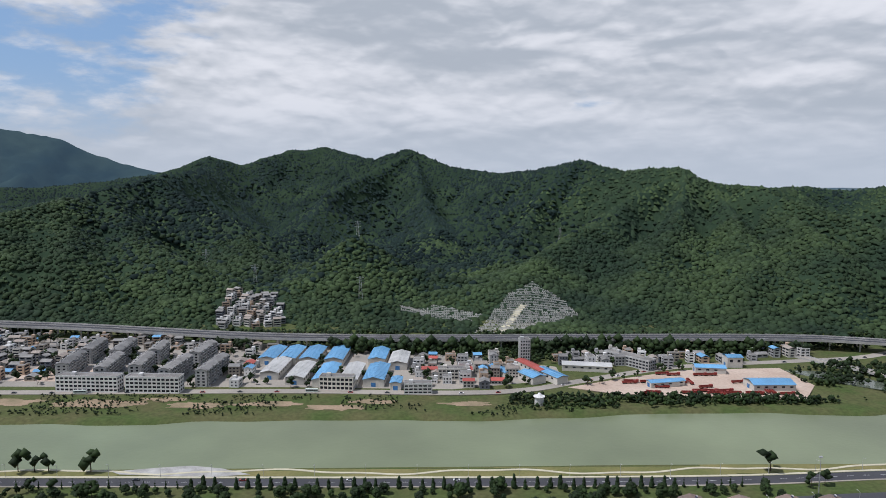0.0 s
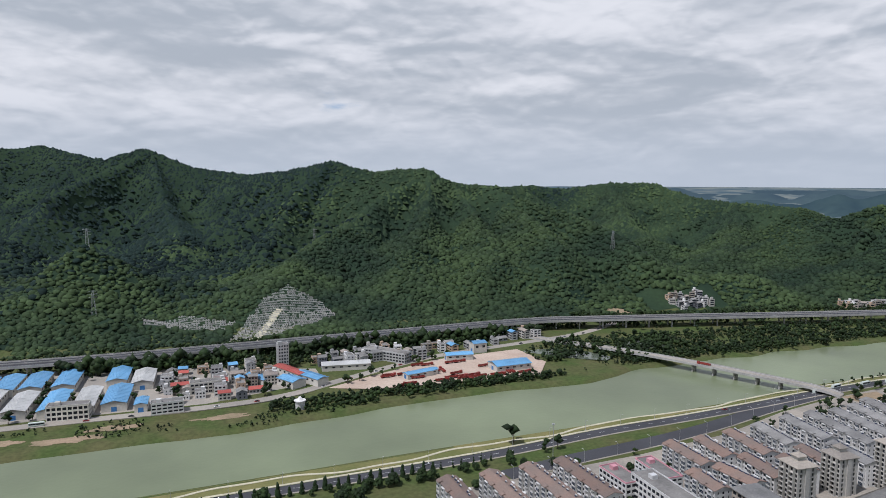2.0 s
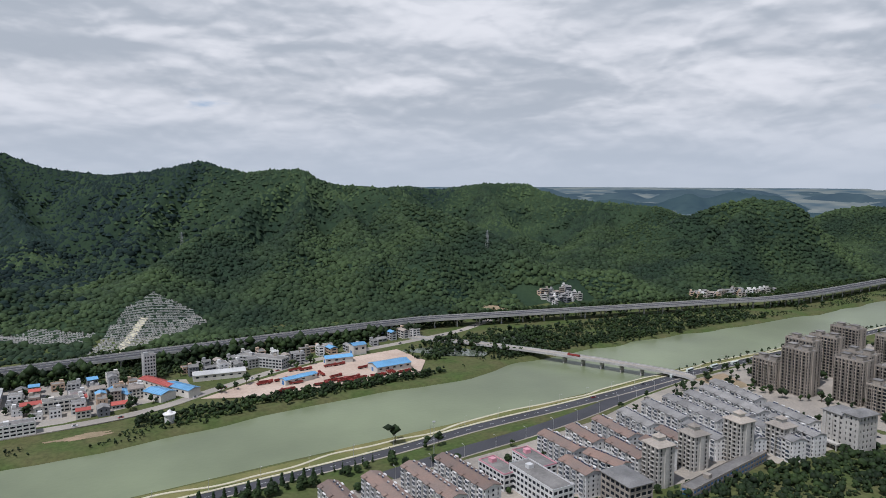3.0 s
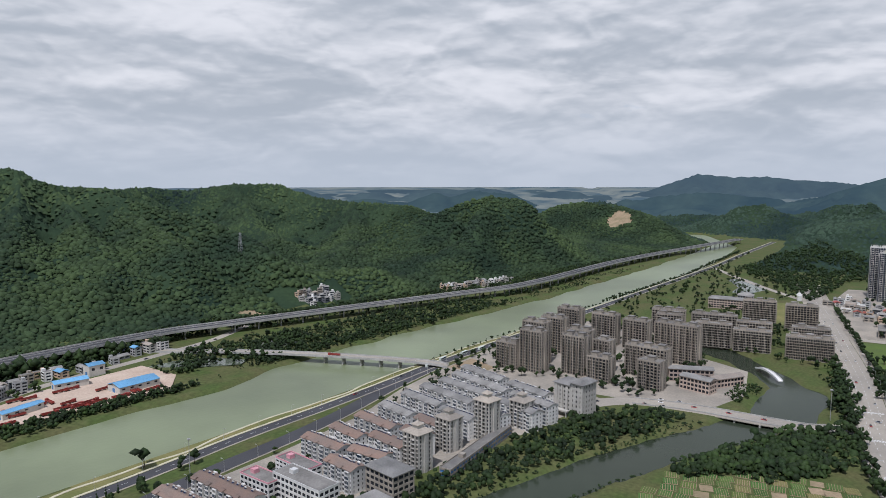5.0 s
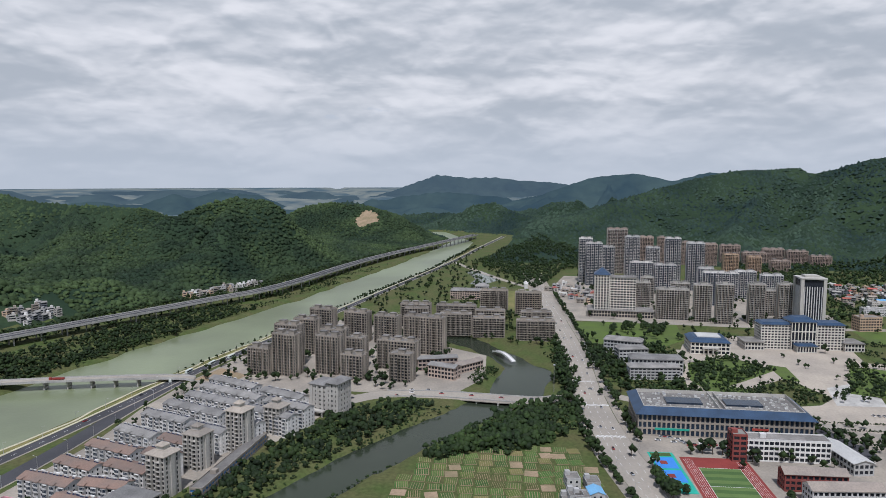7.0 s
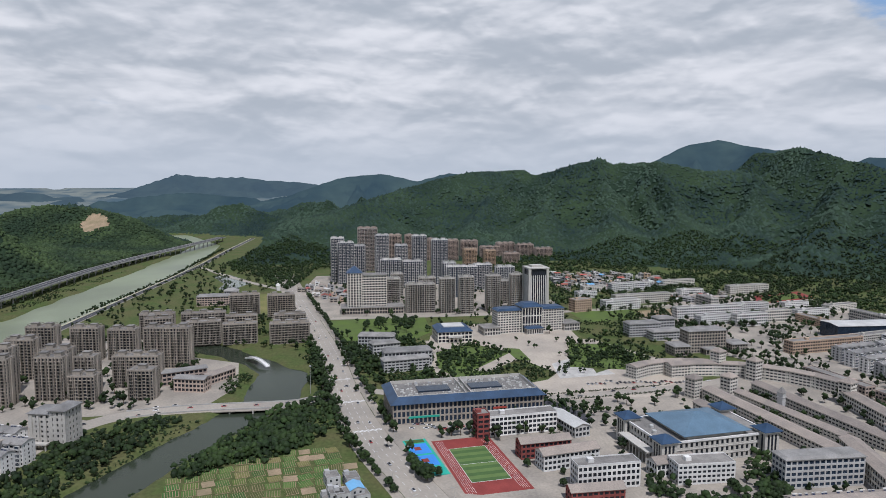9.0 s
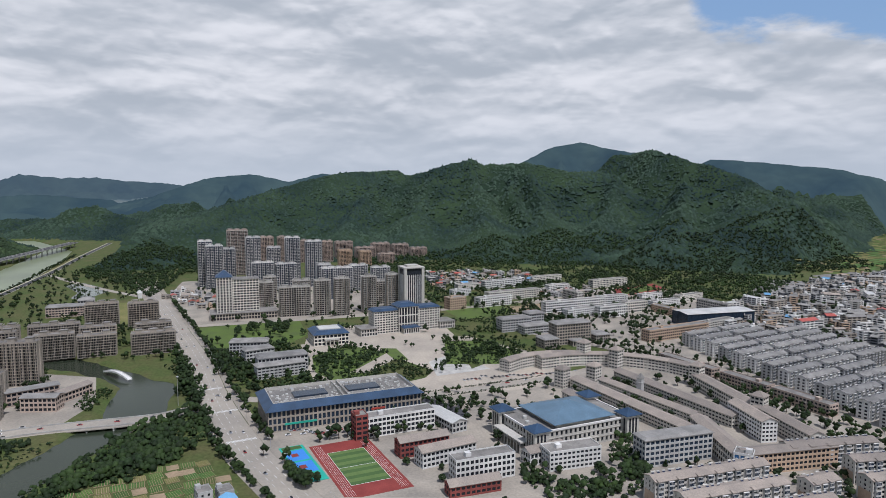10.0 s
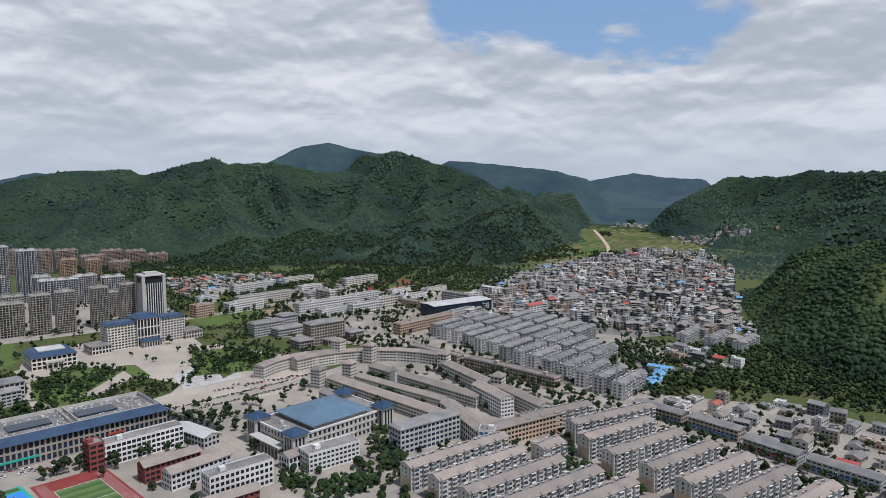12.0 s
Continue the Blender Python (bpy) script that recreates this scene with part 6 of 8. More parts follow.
# ---- high-rise quarter ----
for x, y, w, h in ((1330, 139, 25, 84), (1300, 120, 30, 78), (1330, 97, 24, 68), (1400, 55, 28, 83), (1402, 16, 26, 63), (1382, -21, 29, 83), (1292, -58, 30, 83), (1252, 33, 38, 51), (1252, -7, 38, 48),
                   (1200, -71, 24, 50), (1150, -76, 24, 51), (1198, -104, 33, 44), (1226, -134, 33, 44), (1190, -169, 33, 44)):
    tower(x, y, w, 16, h, -82, M_WALL_SLATE, "tall slate-grey residential high-rise with pale balconies", group="grey high-rises", trim=M_WALL_WHITE, glass=M_GLASS_BLUE)
tower(1482, 90, 42, 20, 94, -82, M_WALL_STONE, "tall sandy residential slab tower", group="far towers", trim=M_WALL_ROSE)
for x, y, w, h, m in ((1622, 34, 31, 67, M_WALL_ROSE), (1622, -1, 21, 66, M_WALL_ROSE), (1652, -52, 20, 54, M_WALL_ROSE), (1650, -106, 27, 50, M_WALL_ROSE), (1696, -150, 44, 45, M_WALL_ROSE), (1556, -140, 30, 40, M_WALL_TAN), (1550, -185, 27, 37, M_WALL_TAN),
                      (1668, -199, 50, 34, M_WALL_ROSE), (1702, -242, 46, 39, M_WALL_ROSE), (1695, -290, 44, 36, M_WALL_ROSE), (1601, -242, 40, 24, M_WALL_ROSE), (1686, -336, 44, 28, M_WALL_ROSE)):
    tower(x, y, w, 16, h, -80, m, "distant reddish residential tower", group="far towers", trim=m)
for x, y, w, h in ((1015, -17, 44, 41), (1012, -57, 23, 52), (1006, -85, 22, 54), (1018, -127, 21, 54), (1088, -157, 26, 36), (1030, -165, 20, 53), (1092, 28, 27, 38), (1122, -30, 28, 36), (1150, 20, 20, 40), (1100, 64, 30, 36)):
    tower(x, y, w, 15, h, -84, M_WALL_BEIGE, "beige mid-rise flats near the park", group="park towers", trim=M_WALL_STONE)


def parliament_parts(ob, wall, L, D, h, floors, bay, roof, dx=0, dy=0, cap="skirt", rise=2.5, z0=0.0, glass=None):
    w, c = facade(L, D, floors, h / floors, bay, z0, 1.1, 1.0, 0.4, ends=False)
    r = Geo().hip(-L / 2 - 0.9, L / 2 + 0.9, -D / 2 - 0.9, D / 2 + 0.9, z0 + h + 0.5, rise, min(L, D) / 2 if cap == "hip" else rise * 1.5)
    for n, q, m in (("wall", w, wall), ("glazing", c, glass or M_GLASS), ("roof", r, roof)):
        o = part(n, q, m, ob, kind="stuff" if n == "glazing" else "")
        o.location = (dx, dy, 0)


# white office tower with a turret and a curved podium
ob = thing("office_tower", "cream stone office tower with a blue turret roof", "office tower", 1022, 62, 0, -84)
FOOT.append((1022, 60, 46, 20, radians(-84)))
parliament_parts(ob, M_WALL_CREAM, 40, 24, 56, 15, 4.4, M_FLATROOF, 8, 0, rise=0.6)
parliament_parts(ob, M_WALL_CREAM, 22, 26, 60, 15, 4.4, M_TILE_BLUE, -20, -2, cap="hip", rise=9)
for fx in (-30, -26, -22, -18, -14, -10):
    part("fin", Geo().box(fx - 0.7, fx + 0.7, -16.2, -14.9, 9, 59), M_WALL_CREAM, ob)
parliament_parts(ob, M_WALL_BEIGE, 92, 34, 9, 2, 4.0, M_FLATROOF, 6, -6, rise=0.5)
# government building
ob = thing("government_building", "wide pale stone government building with blue tiled roofs", "government building", 884, -158, 0, -77)
FOOT.append((880, -158, 65, 20, radians(-77)))
parliament_parts(ob, M_WALL_CREAM, 34, 22, 29, 9, 3.6, M_TILE_BLUE, -30, 0)
parliament_parts(ob, M_WALL_CREAM, 34, 22, 29, 9, 3.6, M_TILE_BLUE, 30, 0)
parliament_parts(ob, M_WALL_CREAM, 28, 26, 33, 3, 4.0, M_TILE_BLUE, 0, -1, rise=4.5)
parliament_parts(ob, M_WALL_CREAM, 22, 12, 7, 1, 3.0, M_TILE_BLUE, 0, -19, rise=1.8)
for sx in (-56, 56):
    parliament_parts(ob, M_WALL_CREAM, 22, 26, 9, 2, 3.6, M_FLATROOF, sx, -4, rise=0.5)
# grey tower
ob = thing("office_tower", "dark-glazed grey office tower with white fins", "office tower", 1005, -190, 0, -80)
part("curtain_wall", Geo().box(-14, 14, -12, 12, 10, 66), M_GLASS, ob, "dark glass curtain wall")
for sx in (-1, 1):
    for sy in (-1, 1):
        part("corner_pier", Geo().box(sx * 14 - 2, sx * 14 + 2, sy * 12 - 2, sy * 12 + 2, 8, 68), M_WALL_STONE, ob)
for k in range(8):
    for y0, y1 in ((-12.9, -12.0), (12.0, 12.9)):
        part("fin", Geo().box(-10.8 + k * 3.1 - 0.45, -10.8 + k * 3.1 + 0.45, y0, y1, 10, 58), M_WALL_WHITE, ob)
for k in range(6):
    for x0, x1 in ((-14.9, -14.0), (14.0, 14.9)):
        part("fin", Geo().box(x0, x1, -8.6 + k * 3.4 - 0.45, -8.6 + k * 3.4 + 0.45, 10, 58), M_WALL_WHITE, ob)
part("crown", Geo().box(-16.4, 16.4, -14.4, 14.4, 68, 69.6).box(-9, 9, -7, 7, 69.6, 72.5), M_WALL_STONE, ob, "pale stone roof slab")
parliament_parts(ob, M_WALL_BEIGE, 50, 40, 10, 2, 5.0, M_TILE_GREY, rise=1.2)
# library with a blue skirt roof
ob = thing("library", "square pale library with a blue tiled skirt roof", "library", 838, -54, 0, -82)
FOOT.append((838, -54, 23, 22, radians(-82)))
parliament_parts(ob, M_WALL_CREAM, 43, 40, 13, 3, 5.0, M_TILE_BLUE, rise=4.0)
part("lantern", Geo().box(-13, 13, -11, 11, 17, 18.6), M_TIN_WHITE, ob, "white flat roof lantern")
part("portico", Geo().box(-9, 9, -24, -20, 7, 9).box(-8, -7, -23.5, -20, 0, 7).box(7, 8, -23.5, -20, 0, 7).box(-3, -2, -23.5, -20, 0, 7).box(2, 3, -23.5, -20, 0, 7), M_WALL_CREAM, ob)
# campus offices beside the avenue
for ax, ay, bx, by, D, h in ((707, 26, 717, -25, 18, 16), (688, 26, 702, -22, 14, 12), (790, 60, 786, 18, 18, 15), (750, 40, 762, 10, 16, 14)):
    x, y, L, rot = edge(ax, ay, bx, by, D)
    hall(x, y, L, D, h, rot, "campus_building", "pale grey campus building with grey tiled roof", "office", M_WALL_GREY, 4, M_TILE_GREY, "skirt", rise=2.0)

# shopping mall with a blue mansard
ob = thing("shopping_mall", "large grey shopping mall with a blue tiled mansard and roof plant", "shopping mall", 576, -46, 0, -80)
FOOT.append((576, -46, 68, 30, radians(-80)))
w, c = facade(130, 54, 3, 5.7, 3.6, 0, 1.2, 0.9, 0.5, ends=False, head=0.5)
part("wall", w, M_WALL_BEIGE, ob)
part("glazing", c, M_GLASS_BLUE, ob, kind="stuff")
g = Geo()
for (x0, x1, y0, y1), (a0, a1, b0, b1) in (((-67, 67, -29, 29), (-60, 60, -22, 22)),):
    o_ = [(x0, y0), (x1, y0), (x1, y1), (x0, y1)]
    i_ = [(a0, b0), (a1, b0), (a1, b1), (a0, b1)]
    for k in range(4):
        j = (k + 1) % 4
        g.poly((*o_[k], 17.4), (*o_[j], 17.4), (*i_[j], 22.0), (*i_[k], 22.0))
        g.poly((*o_[j], 17.2), (*o_[k], 17.2), (*i_[k], 21.6), (*i_[j], 21.6))
        g.poly((*o_[k], 17.2), (*o_[j], 17.2), (*o_[j], 17.4), (*o_[k], 17.4))
part("mansard_roof", g, M_TILE_BLUE, ob, "blue tiled mansard roof")
part("flat_roof", Geo().box(-60, 60, -22, 22, 19.2, 19.6), M_FLATROOF, ob, "grey flat roof deck")
rail = Geo()
for x0, x1, y0, y1 in ((-60, 60, -22, -21.6), (-60, 60, 21.6, 22), (-60, -59.6, -21.6, 21.6), (59.6, 60, -21.6, 21.6), (-2.5, -2.1, -21.6, 21.6), (2.1, 2.5, -21.6, 21.6)):
    rail.box(x0, x1, y0, y1, 19.6, 22.4)
part("parapet", rail, M_WALL_STONE, ob, "pale roof parapet")
mess = Geo()
for k in range(170):
    x, y, q = random.uniform(-57, 57), random.uniform(-20, 20), random.uniform(0.3, 1.3)
    if not (abs(y) < 9 and (-42 < x < -10 or 4 < x < 36)):
        mess.box(x - q, x + q, y - 0.5, y + 0.5, 19.55, 19.8 + random.uniform(0.2, 1.2))
part("roof_clutter", mess, M_TIN_WHITE, ob, "small pale plant and ducts on the roof", kind="stuff")
for k in (-26, 20):
    part("skylight", Geo().box(k - 14, k + 14, -7, 7, 19.6, 21.0), M_GLASS_BLUE, ob, "dark blue glass skylight")
for k in range(26):
    x, y = random.uniform(-56, 56), random.choice((-18, -15, 15, 18)) + random.uniform(-2, 2)
    part("roof_unit", Geo().box(x - 1.2, x + 1.2, y - 0.9, y + 0.9, 19.6, 21.2), random.choice((M_TIN_WHITE, M_STEEL, M_WALL_GREY)), ob)
part("sign", Geo().box(-52, -26, -27.4, -27.0, 5.0, 6.6), M_TEAL, ob, "green shop sign strip")
part("sign", Geo().box(20, 32, -27.4, -27.0, 8.0, 9.6), M_SIGN_RED, ob, "red shop sign strip")

# exhibition hall: blue central roof and four corner towers
ob = thing("exhibition_hall", "pale stone exhibition hall with blue hipped roofs", "exhibition hall", 484, -214, 0, -78)
FOOT.append((484, -214, 50, 33, radians(-78)))
w, c = facade(88, 52, 3, 5.4, 4.2, 0, 2.1, 1.3, 0.6, ends=False, head=0.9)
part("wall", w, M_WALL_STONE, ob)
part("glazing", c, M_GLASS, ob, kind="stuff")
part("flat_roof", Geo().box(-43, 43, -25, 25, 16.4, 16.95), M_FLATROOF, ob)
for z0, z1, e in ((5.1, 5.6, 0.35), (10.5, 11.0, 0.35), (16.2, 17.6, 0.7)):
    band = Geo()
    for x0, x1, y0, y1 in ((-44 - e, 44 + e, -26 - e, -25.6), (-44 - e, 44 + e, 25.6, 26 + e), (-44 - e, -43.6, -25.6, 25.6), (43.6, 44 + e, -25.6, 25.6)):
        band.box(x0, x1, y0, y1, z0, z1)
    part("cornice", band, M_WALL_WHITE if z0 > 16 else M_WALL_STONE, ob, "projecting stone cornice")
part("porch_roof", Geo().box(-47, -30, -33, -26.5, 8.4, 9.4).box(-53, -45, -20, 20, 8.4, 9.4), M_WALL_STONE, ob, "flat stone porch roof")
for k in range(9):
    part("column", Geo().tube(-52, -18 + k * 4.5, 0, 8.4, 0.55, 0.5, 10), M_WALL_STONE, ob)
part("clerestory", Geo().box(-24, 24, -24, 20, 16.6, 20.6), M_WALL_STONE, ob)
part("roof", Geo().hip(-28, 28, -27, 24, 20.4, 8.0, 25.4), M_ROOF_STEEL, ob, "blue ribbed metal hipped roof")
for sx in (-42, 42):
    for sy in (-25, 25):
        t = part("corner_tower", Geo().box(sx - 6, sx + 6, sy - 6, sy + 6, 0, 19.5), M_WALL_STONE, ob)
        part("tower_roof", Geo().hip(sx - 8, sx + 8, sy - 8, sy + 8, 19.5, 4.2), M_TILE_BLUE, t, "blue tiled pavilion roof")
        gg = Geo()
        for d in (-3, 0, 3):
            gg.box(sx + d - 0.8, sx + d + 0.8, sy - 6.1, sy - 5.9, 3, 17).box(sx - 6.1, sx - 5.9, sy + d - 0.8, sy + d + 0.8, 3, 17)
        ledge = Geo().box(sx - 6.5, sx + 6.5, sy - 6.5, sy + 6.5, 18.2, 19.3)
        part("ledge", ledge, M_WALL_WHITE, t)
        part("window", gg, M_GLASS, t, kind="stuff")
for sx in (-6, 4):
    part("roof_tank", Geo().tube(-36 + sx * 0.4, sx, 16.7, 19.0, 1.6, 1.6, 10), M_TIN_WHITE, ob, "white round roof tank")

# school beside the pitch, offices, bank
x, y, L, rot = edge(510, -60, 522, -118, 14)
hall(x, y, L, 14, 15, rot, "school_building", "white and dark red school with open galleries", "school", M_WALL_WHITE, 4, M_FLATROOF, "flat", M_GLASS, 3.5, 0.7, 1.0)
hall(513, -56, 10, 13, 19, rot, "school_tower", "dark red stair tower of the school", "school", M_WALL_RED, 5)
for ax, ay, bx, by, D, h, m in ((466, -80, 474, -118, 12, 11, M_WALL_RED), (445, -92, 457, -134, 13, 11, M_WALL_WHITE), (415, -108, 421, -151, 13, 16, M_WALL_WHITE), (398, -100, 402, -135, 11, 7, M_WALL_RED), (421, -176, 424, -216, 16, 13, M_WALL_WHITE), (432, -166, 440, -196, 12, 9, M_WALL_WHITE)):
    x, y, L, rot = edge(ax, ay, bx, by, D)
    hall(x, y, L, D, h, rot, "school_building" if m is M_WALL_RED or D == 13 else "bank_building", "white school building with rows of windows" if m is M_WALL_WHITE else "low red brick school building", "school", m, max(2, round(h / 3.6)), M_TILE_BROWN if h < 12 else M_FLATROOF, "gable" if h < 12 else "flat", bay=3.4)
hall(526, -128, 40, 14, 8, -160, "gymnasium", "low gymnasium with a white curved sheet roof", "gymnasium", M_WALL_GREY, 2, M_TIN_WHITE, "gable", rise=2.5)
x, y, L, rot = edge(412, -243, 416, -299, 15)
hall(x, y, L, 15, 19, rot, "office_building", "blue-grey five-storey office building with a low hipped roof", "office", M_WALL_GREY, 5, M_TILE_GREY, "skirt", rise=1.6, glass=M_GLASS_BLUE)

# flats by the shopping street
TAN_LABEL = "cream five-storey flats with tan gable cladding and brown tiled roof"
for a in ((360, -220, 367, -307), (388, -340, 383, -410), (358, -365, 351, -450), (331, -352, 330, -422), (302, -345, 300, -420), (271, -348, 272, -419), (245, -350, 246, -421), (218, -350, 219, -422), (190, -350, 192, -424),
          (335, -225, 340, -300), (310, -230, 314, -312), (335, -312, 338, -335), (285, -235, 288, -320), (262, -240, 264, -325)):
    block(*a, label=TAN_LABEL, wall=M_WALL_CREAM, roof=M_TILE_BROWN, heaters=max(4, int(math.hypot(a[2] - a[0], a[3] - a[1]) / 4.2)), lower=M_WALL_TAN, group="tan flats", D=12, near_windows=470)
# shops opposite
for ax, ay, bx, by, h, m in ((383, -458, 338, -464, 9, M_WALL_BEIGE), (333, -466, 291, -470, 9, M_WALL_BEIGE), (282, -462, 242, -464, 8, M_WALL_GREY), (236, -464, 190, -468, 8, M_WALL_GREY), (184, -466, 130, -470, 8, M_WALL_BEIGE)):
    x, y, L, rot = edge(bx, by, ax, ay, 13)
    hall((ax + bx) / 2, (ay + by) / 2 - 7, L, 13, h, rot + 180, "shop_row", "two- and three-storey shop row with signboards and forecourt", "shops", m, 3, M_TILE_GREY, "gable", rise=1.6, bay=3.6)
    sg = thing("shop_sign", "long blue and red shop signboard strip", "sign", (ax + bx) / 2, (ay + by) / 2 - 0.2, 0, rot + 180)
    part("board", Geo().box(-L / 2 + 1, L / 2 - 1, -0.15, 0.15, 2.9, 4.0), random.choice((M_SIGN_BLUE, M_SIGN_RED, M_SIGN_BLUE)), sg)
warehouse(430, -550, 60, 12, 5, -62, M_TIN_BLUE, "long shed with a bright blue sheet roof", "sheds", M_WALL_CREAM)
warehouse(452, -585, 26, 10, 5, 20, M_TIN_BLUE, "short shed with a bright blue sheet roof", "sheds", M_WALL_CREAM)

# market quarter: long low rows, crescents and a courtyard
MK = "long cream market terrace with a brown tiled roof"
for ax, ay, bx, by, D, h in ((611, -328, 467, -358, 13, 9), (596, -275, 440, -308, 14, 9), (576, -393, 471, -386, 13, 11), (590, -300, 480, -330, 11, 8), (463, -319, 385, -303, 13, 13), (560, -250, 500, -262, 12, 9)):
    x, y, L, rot = edge(bx, by, ax, ay, D)
    hall((ax + bx) / 2, (ay + by) / 2, L, D, h, rot, "market_terrace", MK, "shops", M_WALL_CREAM, 3, M_TILE_BROWN, "gable", rise=2.4, bay=3.5)
x, y, L, rot = edge(385, -303, 384, -377, 13)
hall(x, y, L, 13, 14, rot, "market_terrace", MK, "shops", M_WALL_TAN, 4, M_TILE_BROWN, "gable", rise=2.4, bay=3.5)
hall(387, -303, 12, 12, 16, 45, "corner_shop", "corner shop pavilion with a blue glass bay", "shops", M_WALL_WHITE, 4, glass=M_SIGN_BLUE)
hall(457, -363, 48, 13, 16, 174, "market_terrace", "white five-storey block round a courtyard", "shops", M_WALL_WHITE, 5, M_TILE_BROWN, "gable", bay=3.5)
hall(440, -385, 60, 12, 12, 176, "market_terrace", MK, "shops", M_WALL_CREAM, 4, M_TILE_BROWN, "gable", bay=3.5)
for cx, cy, a0, a1, n, R in ((560, -300, 12, -62, 7, 112), (600, -280, 35, -25, 5, 82)):
    for k in range(n):
        a = radians(a0 + (a1 - a0) * k / (n - 1))
        hall(cx + R * math.cos(a), cy + R * math.sin(a), R * abs(radians(a1 - a0)) / (n - 1) + 1.5, 13, 12, math.degrees(a) - 90, "market_crescent", "curved cream terrace with a brown tiled roof", "shops", M_WALL_CREAM, 4, M_TILE_BROWN, "gable", rise=2.2, bay=3.5, group="crescent terraces")
for x, y, h in ((672, -318, 24), (650, -345, 20), (575, -392, 20), (480, -388, 20), (600, -262, 18), (610, -300, 16)):
    hall(x, y, 11, 11, h, -60, "market_tower", "square cream corner tower with a pyramid roof", "tower", M_WALL_CREAM, round(h / 3.2), M_TILE_BROWN, "hip", rise=3.5, bay=3.5)
tw = thing("clock_tower", "slim grey stone clock tower in the market court", "tower", 555, -320, 0, -60)
part("shaft", Geo().box(-2.5, 2.5, -2.5, 2.5, 0, 18).box(-3, 3, -3, 3, 0, 3).box(-3, 3, -3, 3, 14, 14.6), M_WALL_GREY, tw)
part("roof", Geo().hip(-3, 3, -3, 3, 18, 5), M_TILE_GREY, tw)

# public buildings round the square
x, y, L, rot = edge(748, -318, 749, -371, 24)
ob = thing("hospital_building", "grey stone institute with a tall centre block and hipped roofs", "public building", x + 8, y, 0, -82)
FOOT.append((768, -345, 50, 20, radians(-82)))
parliament_parts(ob, M_WALL_BEIGE, 48, 20, 25, 7, 3.6, M_TILE_GREY, rise=2.0)
parliament_parts(ob, M_WALL_BEIGE, 20, 22, 10, 3, 3.6, M_TILE_GREY, -36, -8, rise=1.5)
parliament_parts(ob, M_WALL_BEIGE, 20, 22, 10, 3, 3.6, M_TILE_GREY, 36, -8, rise=1.5)
parliament_parts(ob, M_WALL_BEIGE, 16, 10, 6, 1, 3.6, M_TILE_GREY, 0, -16, rise=1.2)
for x, y, L, D, h in ((850, -300, 44, 18, 16), (830, -322, 40, 18, 10), (870, -335, 24, 18, 18)):
    hall(x, y, L, D, h, -80, "public_building", "grey stone office with grey hipped roofs", "office", M_WALL_GREY, round(h / 3.5), M_TILE_GREY, "skirt", rise=1.8)
hall(832, -590, 108, 36, 17, -88, "sports_arena", "dark-glazed sports arena with a pale flat roof", "sports hall", M_GLASS_BLUE, 3, M_TIN_WHITE, "gable", M_GLASS_BLUE, 6.0, 0.5, 1.0, rise=1.6)
for ax, ay, bx, by, D, h, m in ((949, -386, 968, -491, 14, 15, M_WALL_WHITE), (900, -400, 915, -450, 14, 12, M_WALL_WHITE), (1010, -300, 1030, -360, 16, 14, M_WALL_WHITE), (1060, -330, 1085, -430, 14, 14, M_WALL_CREAM), (1180, -360, 1205, -440, 14, 14, M_WALL_WHITE),
                             (985, -180, 990, -200, 14, 12, M_WALL_GREY), (1150, -560, 1170, -640, 14, 14, M_WALL_CREAM), (745, -440, 770, -540, 14, 14, M_WALL_TAN), (780, -540, 800, -600, 12, 12, M_WALL_CREAM), (1230, -470, 1250, -540, 12, 12, M_WALL_CREAM), (1000, -250, 1010, -278, 18, 18, M_WALL_TAN)):
    x, y, L, rot = edge(ax, ay, bx, by, D)
    hall(x, y, L, D, h, rot, "school_block", "pale long teaching block with rows of windows", "school", m, round(h / 3.4), M_FLATROOF, "flat", bay=3.6)
lot("stadium_track", [(1060, -560), (1130, -590), (1180, -700), (1110, -690)], M_TRACK, "red running track of a far sports ground", "track", 0.08)
lot("stadium_field", [(1075, -580), (1120, -600), (1160, -680), (1115, -675)], M_LAWN, "green field of a far sports ground", "field", 0.12)
lot("soil_plot", [(960, -330), (1010, -350), (1050, -480), (980, -450)], M_SOIL, "bare reddish soil plot", "plot", 0.07)

lot("paving_school", [(880, -395), (960, -330), (1120, -470), (1150, -600), (1080, -720), (860, -640)], M_PAVE, "concrete grounds of the schools", "paving", 0.033)
for x, y, L, rot, m in ((905, -470, 50, -78, M_WALL_WHITE), (930, -520, 44, -78, M_WALL_CREAM), (1000, -520, 56, -78, M_WALL_WHITE), (1040, -470, 40, 12, M_WALL_CREAM), (905, -560, 50, 12, M_WALL_TAN), (960, -590, 56, -78, M_WALL_WHITE), (1020, -600, 44, -78, M_WALL_WHITE), (900, -640, 60, 12, M_WALL_CREAM),
                        (1000, -660, 60, -70, M_WALL_CREAM), (1130, -480, 44, -78, M_WALL_WHITE), (1190, -330, 46, -78, M_WALL_CREAM), (1130, -300, 36, -78, M_WALL_WHITE)):
    hall(x, y, L, 13, random.choice((10, 13, 16)), rot, "school_block", "pale long teaching block with rows of windows", "school", m, 4, M_FLATROOF, "flat", bay=3.6)
for ax, ay, bx, by in ((508, -702, 524, -757), (476, -712, 492, -768), (445, -722, 458, -776)):
    block(ax, ay, bx, by, label="white four-storey slab flats below the wooded hill", floors=4, heaters=5, group="hillside flats")

# white flats in rows behind the shopping street
GRID_LABEL = "white-grey five-storey flats in long rows with solar heaters"
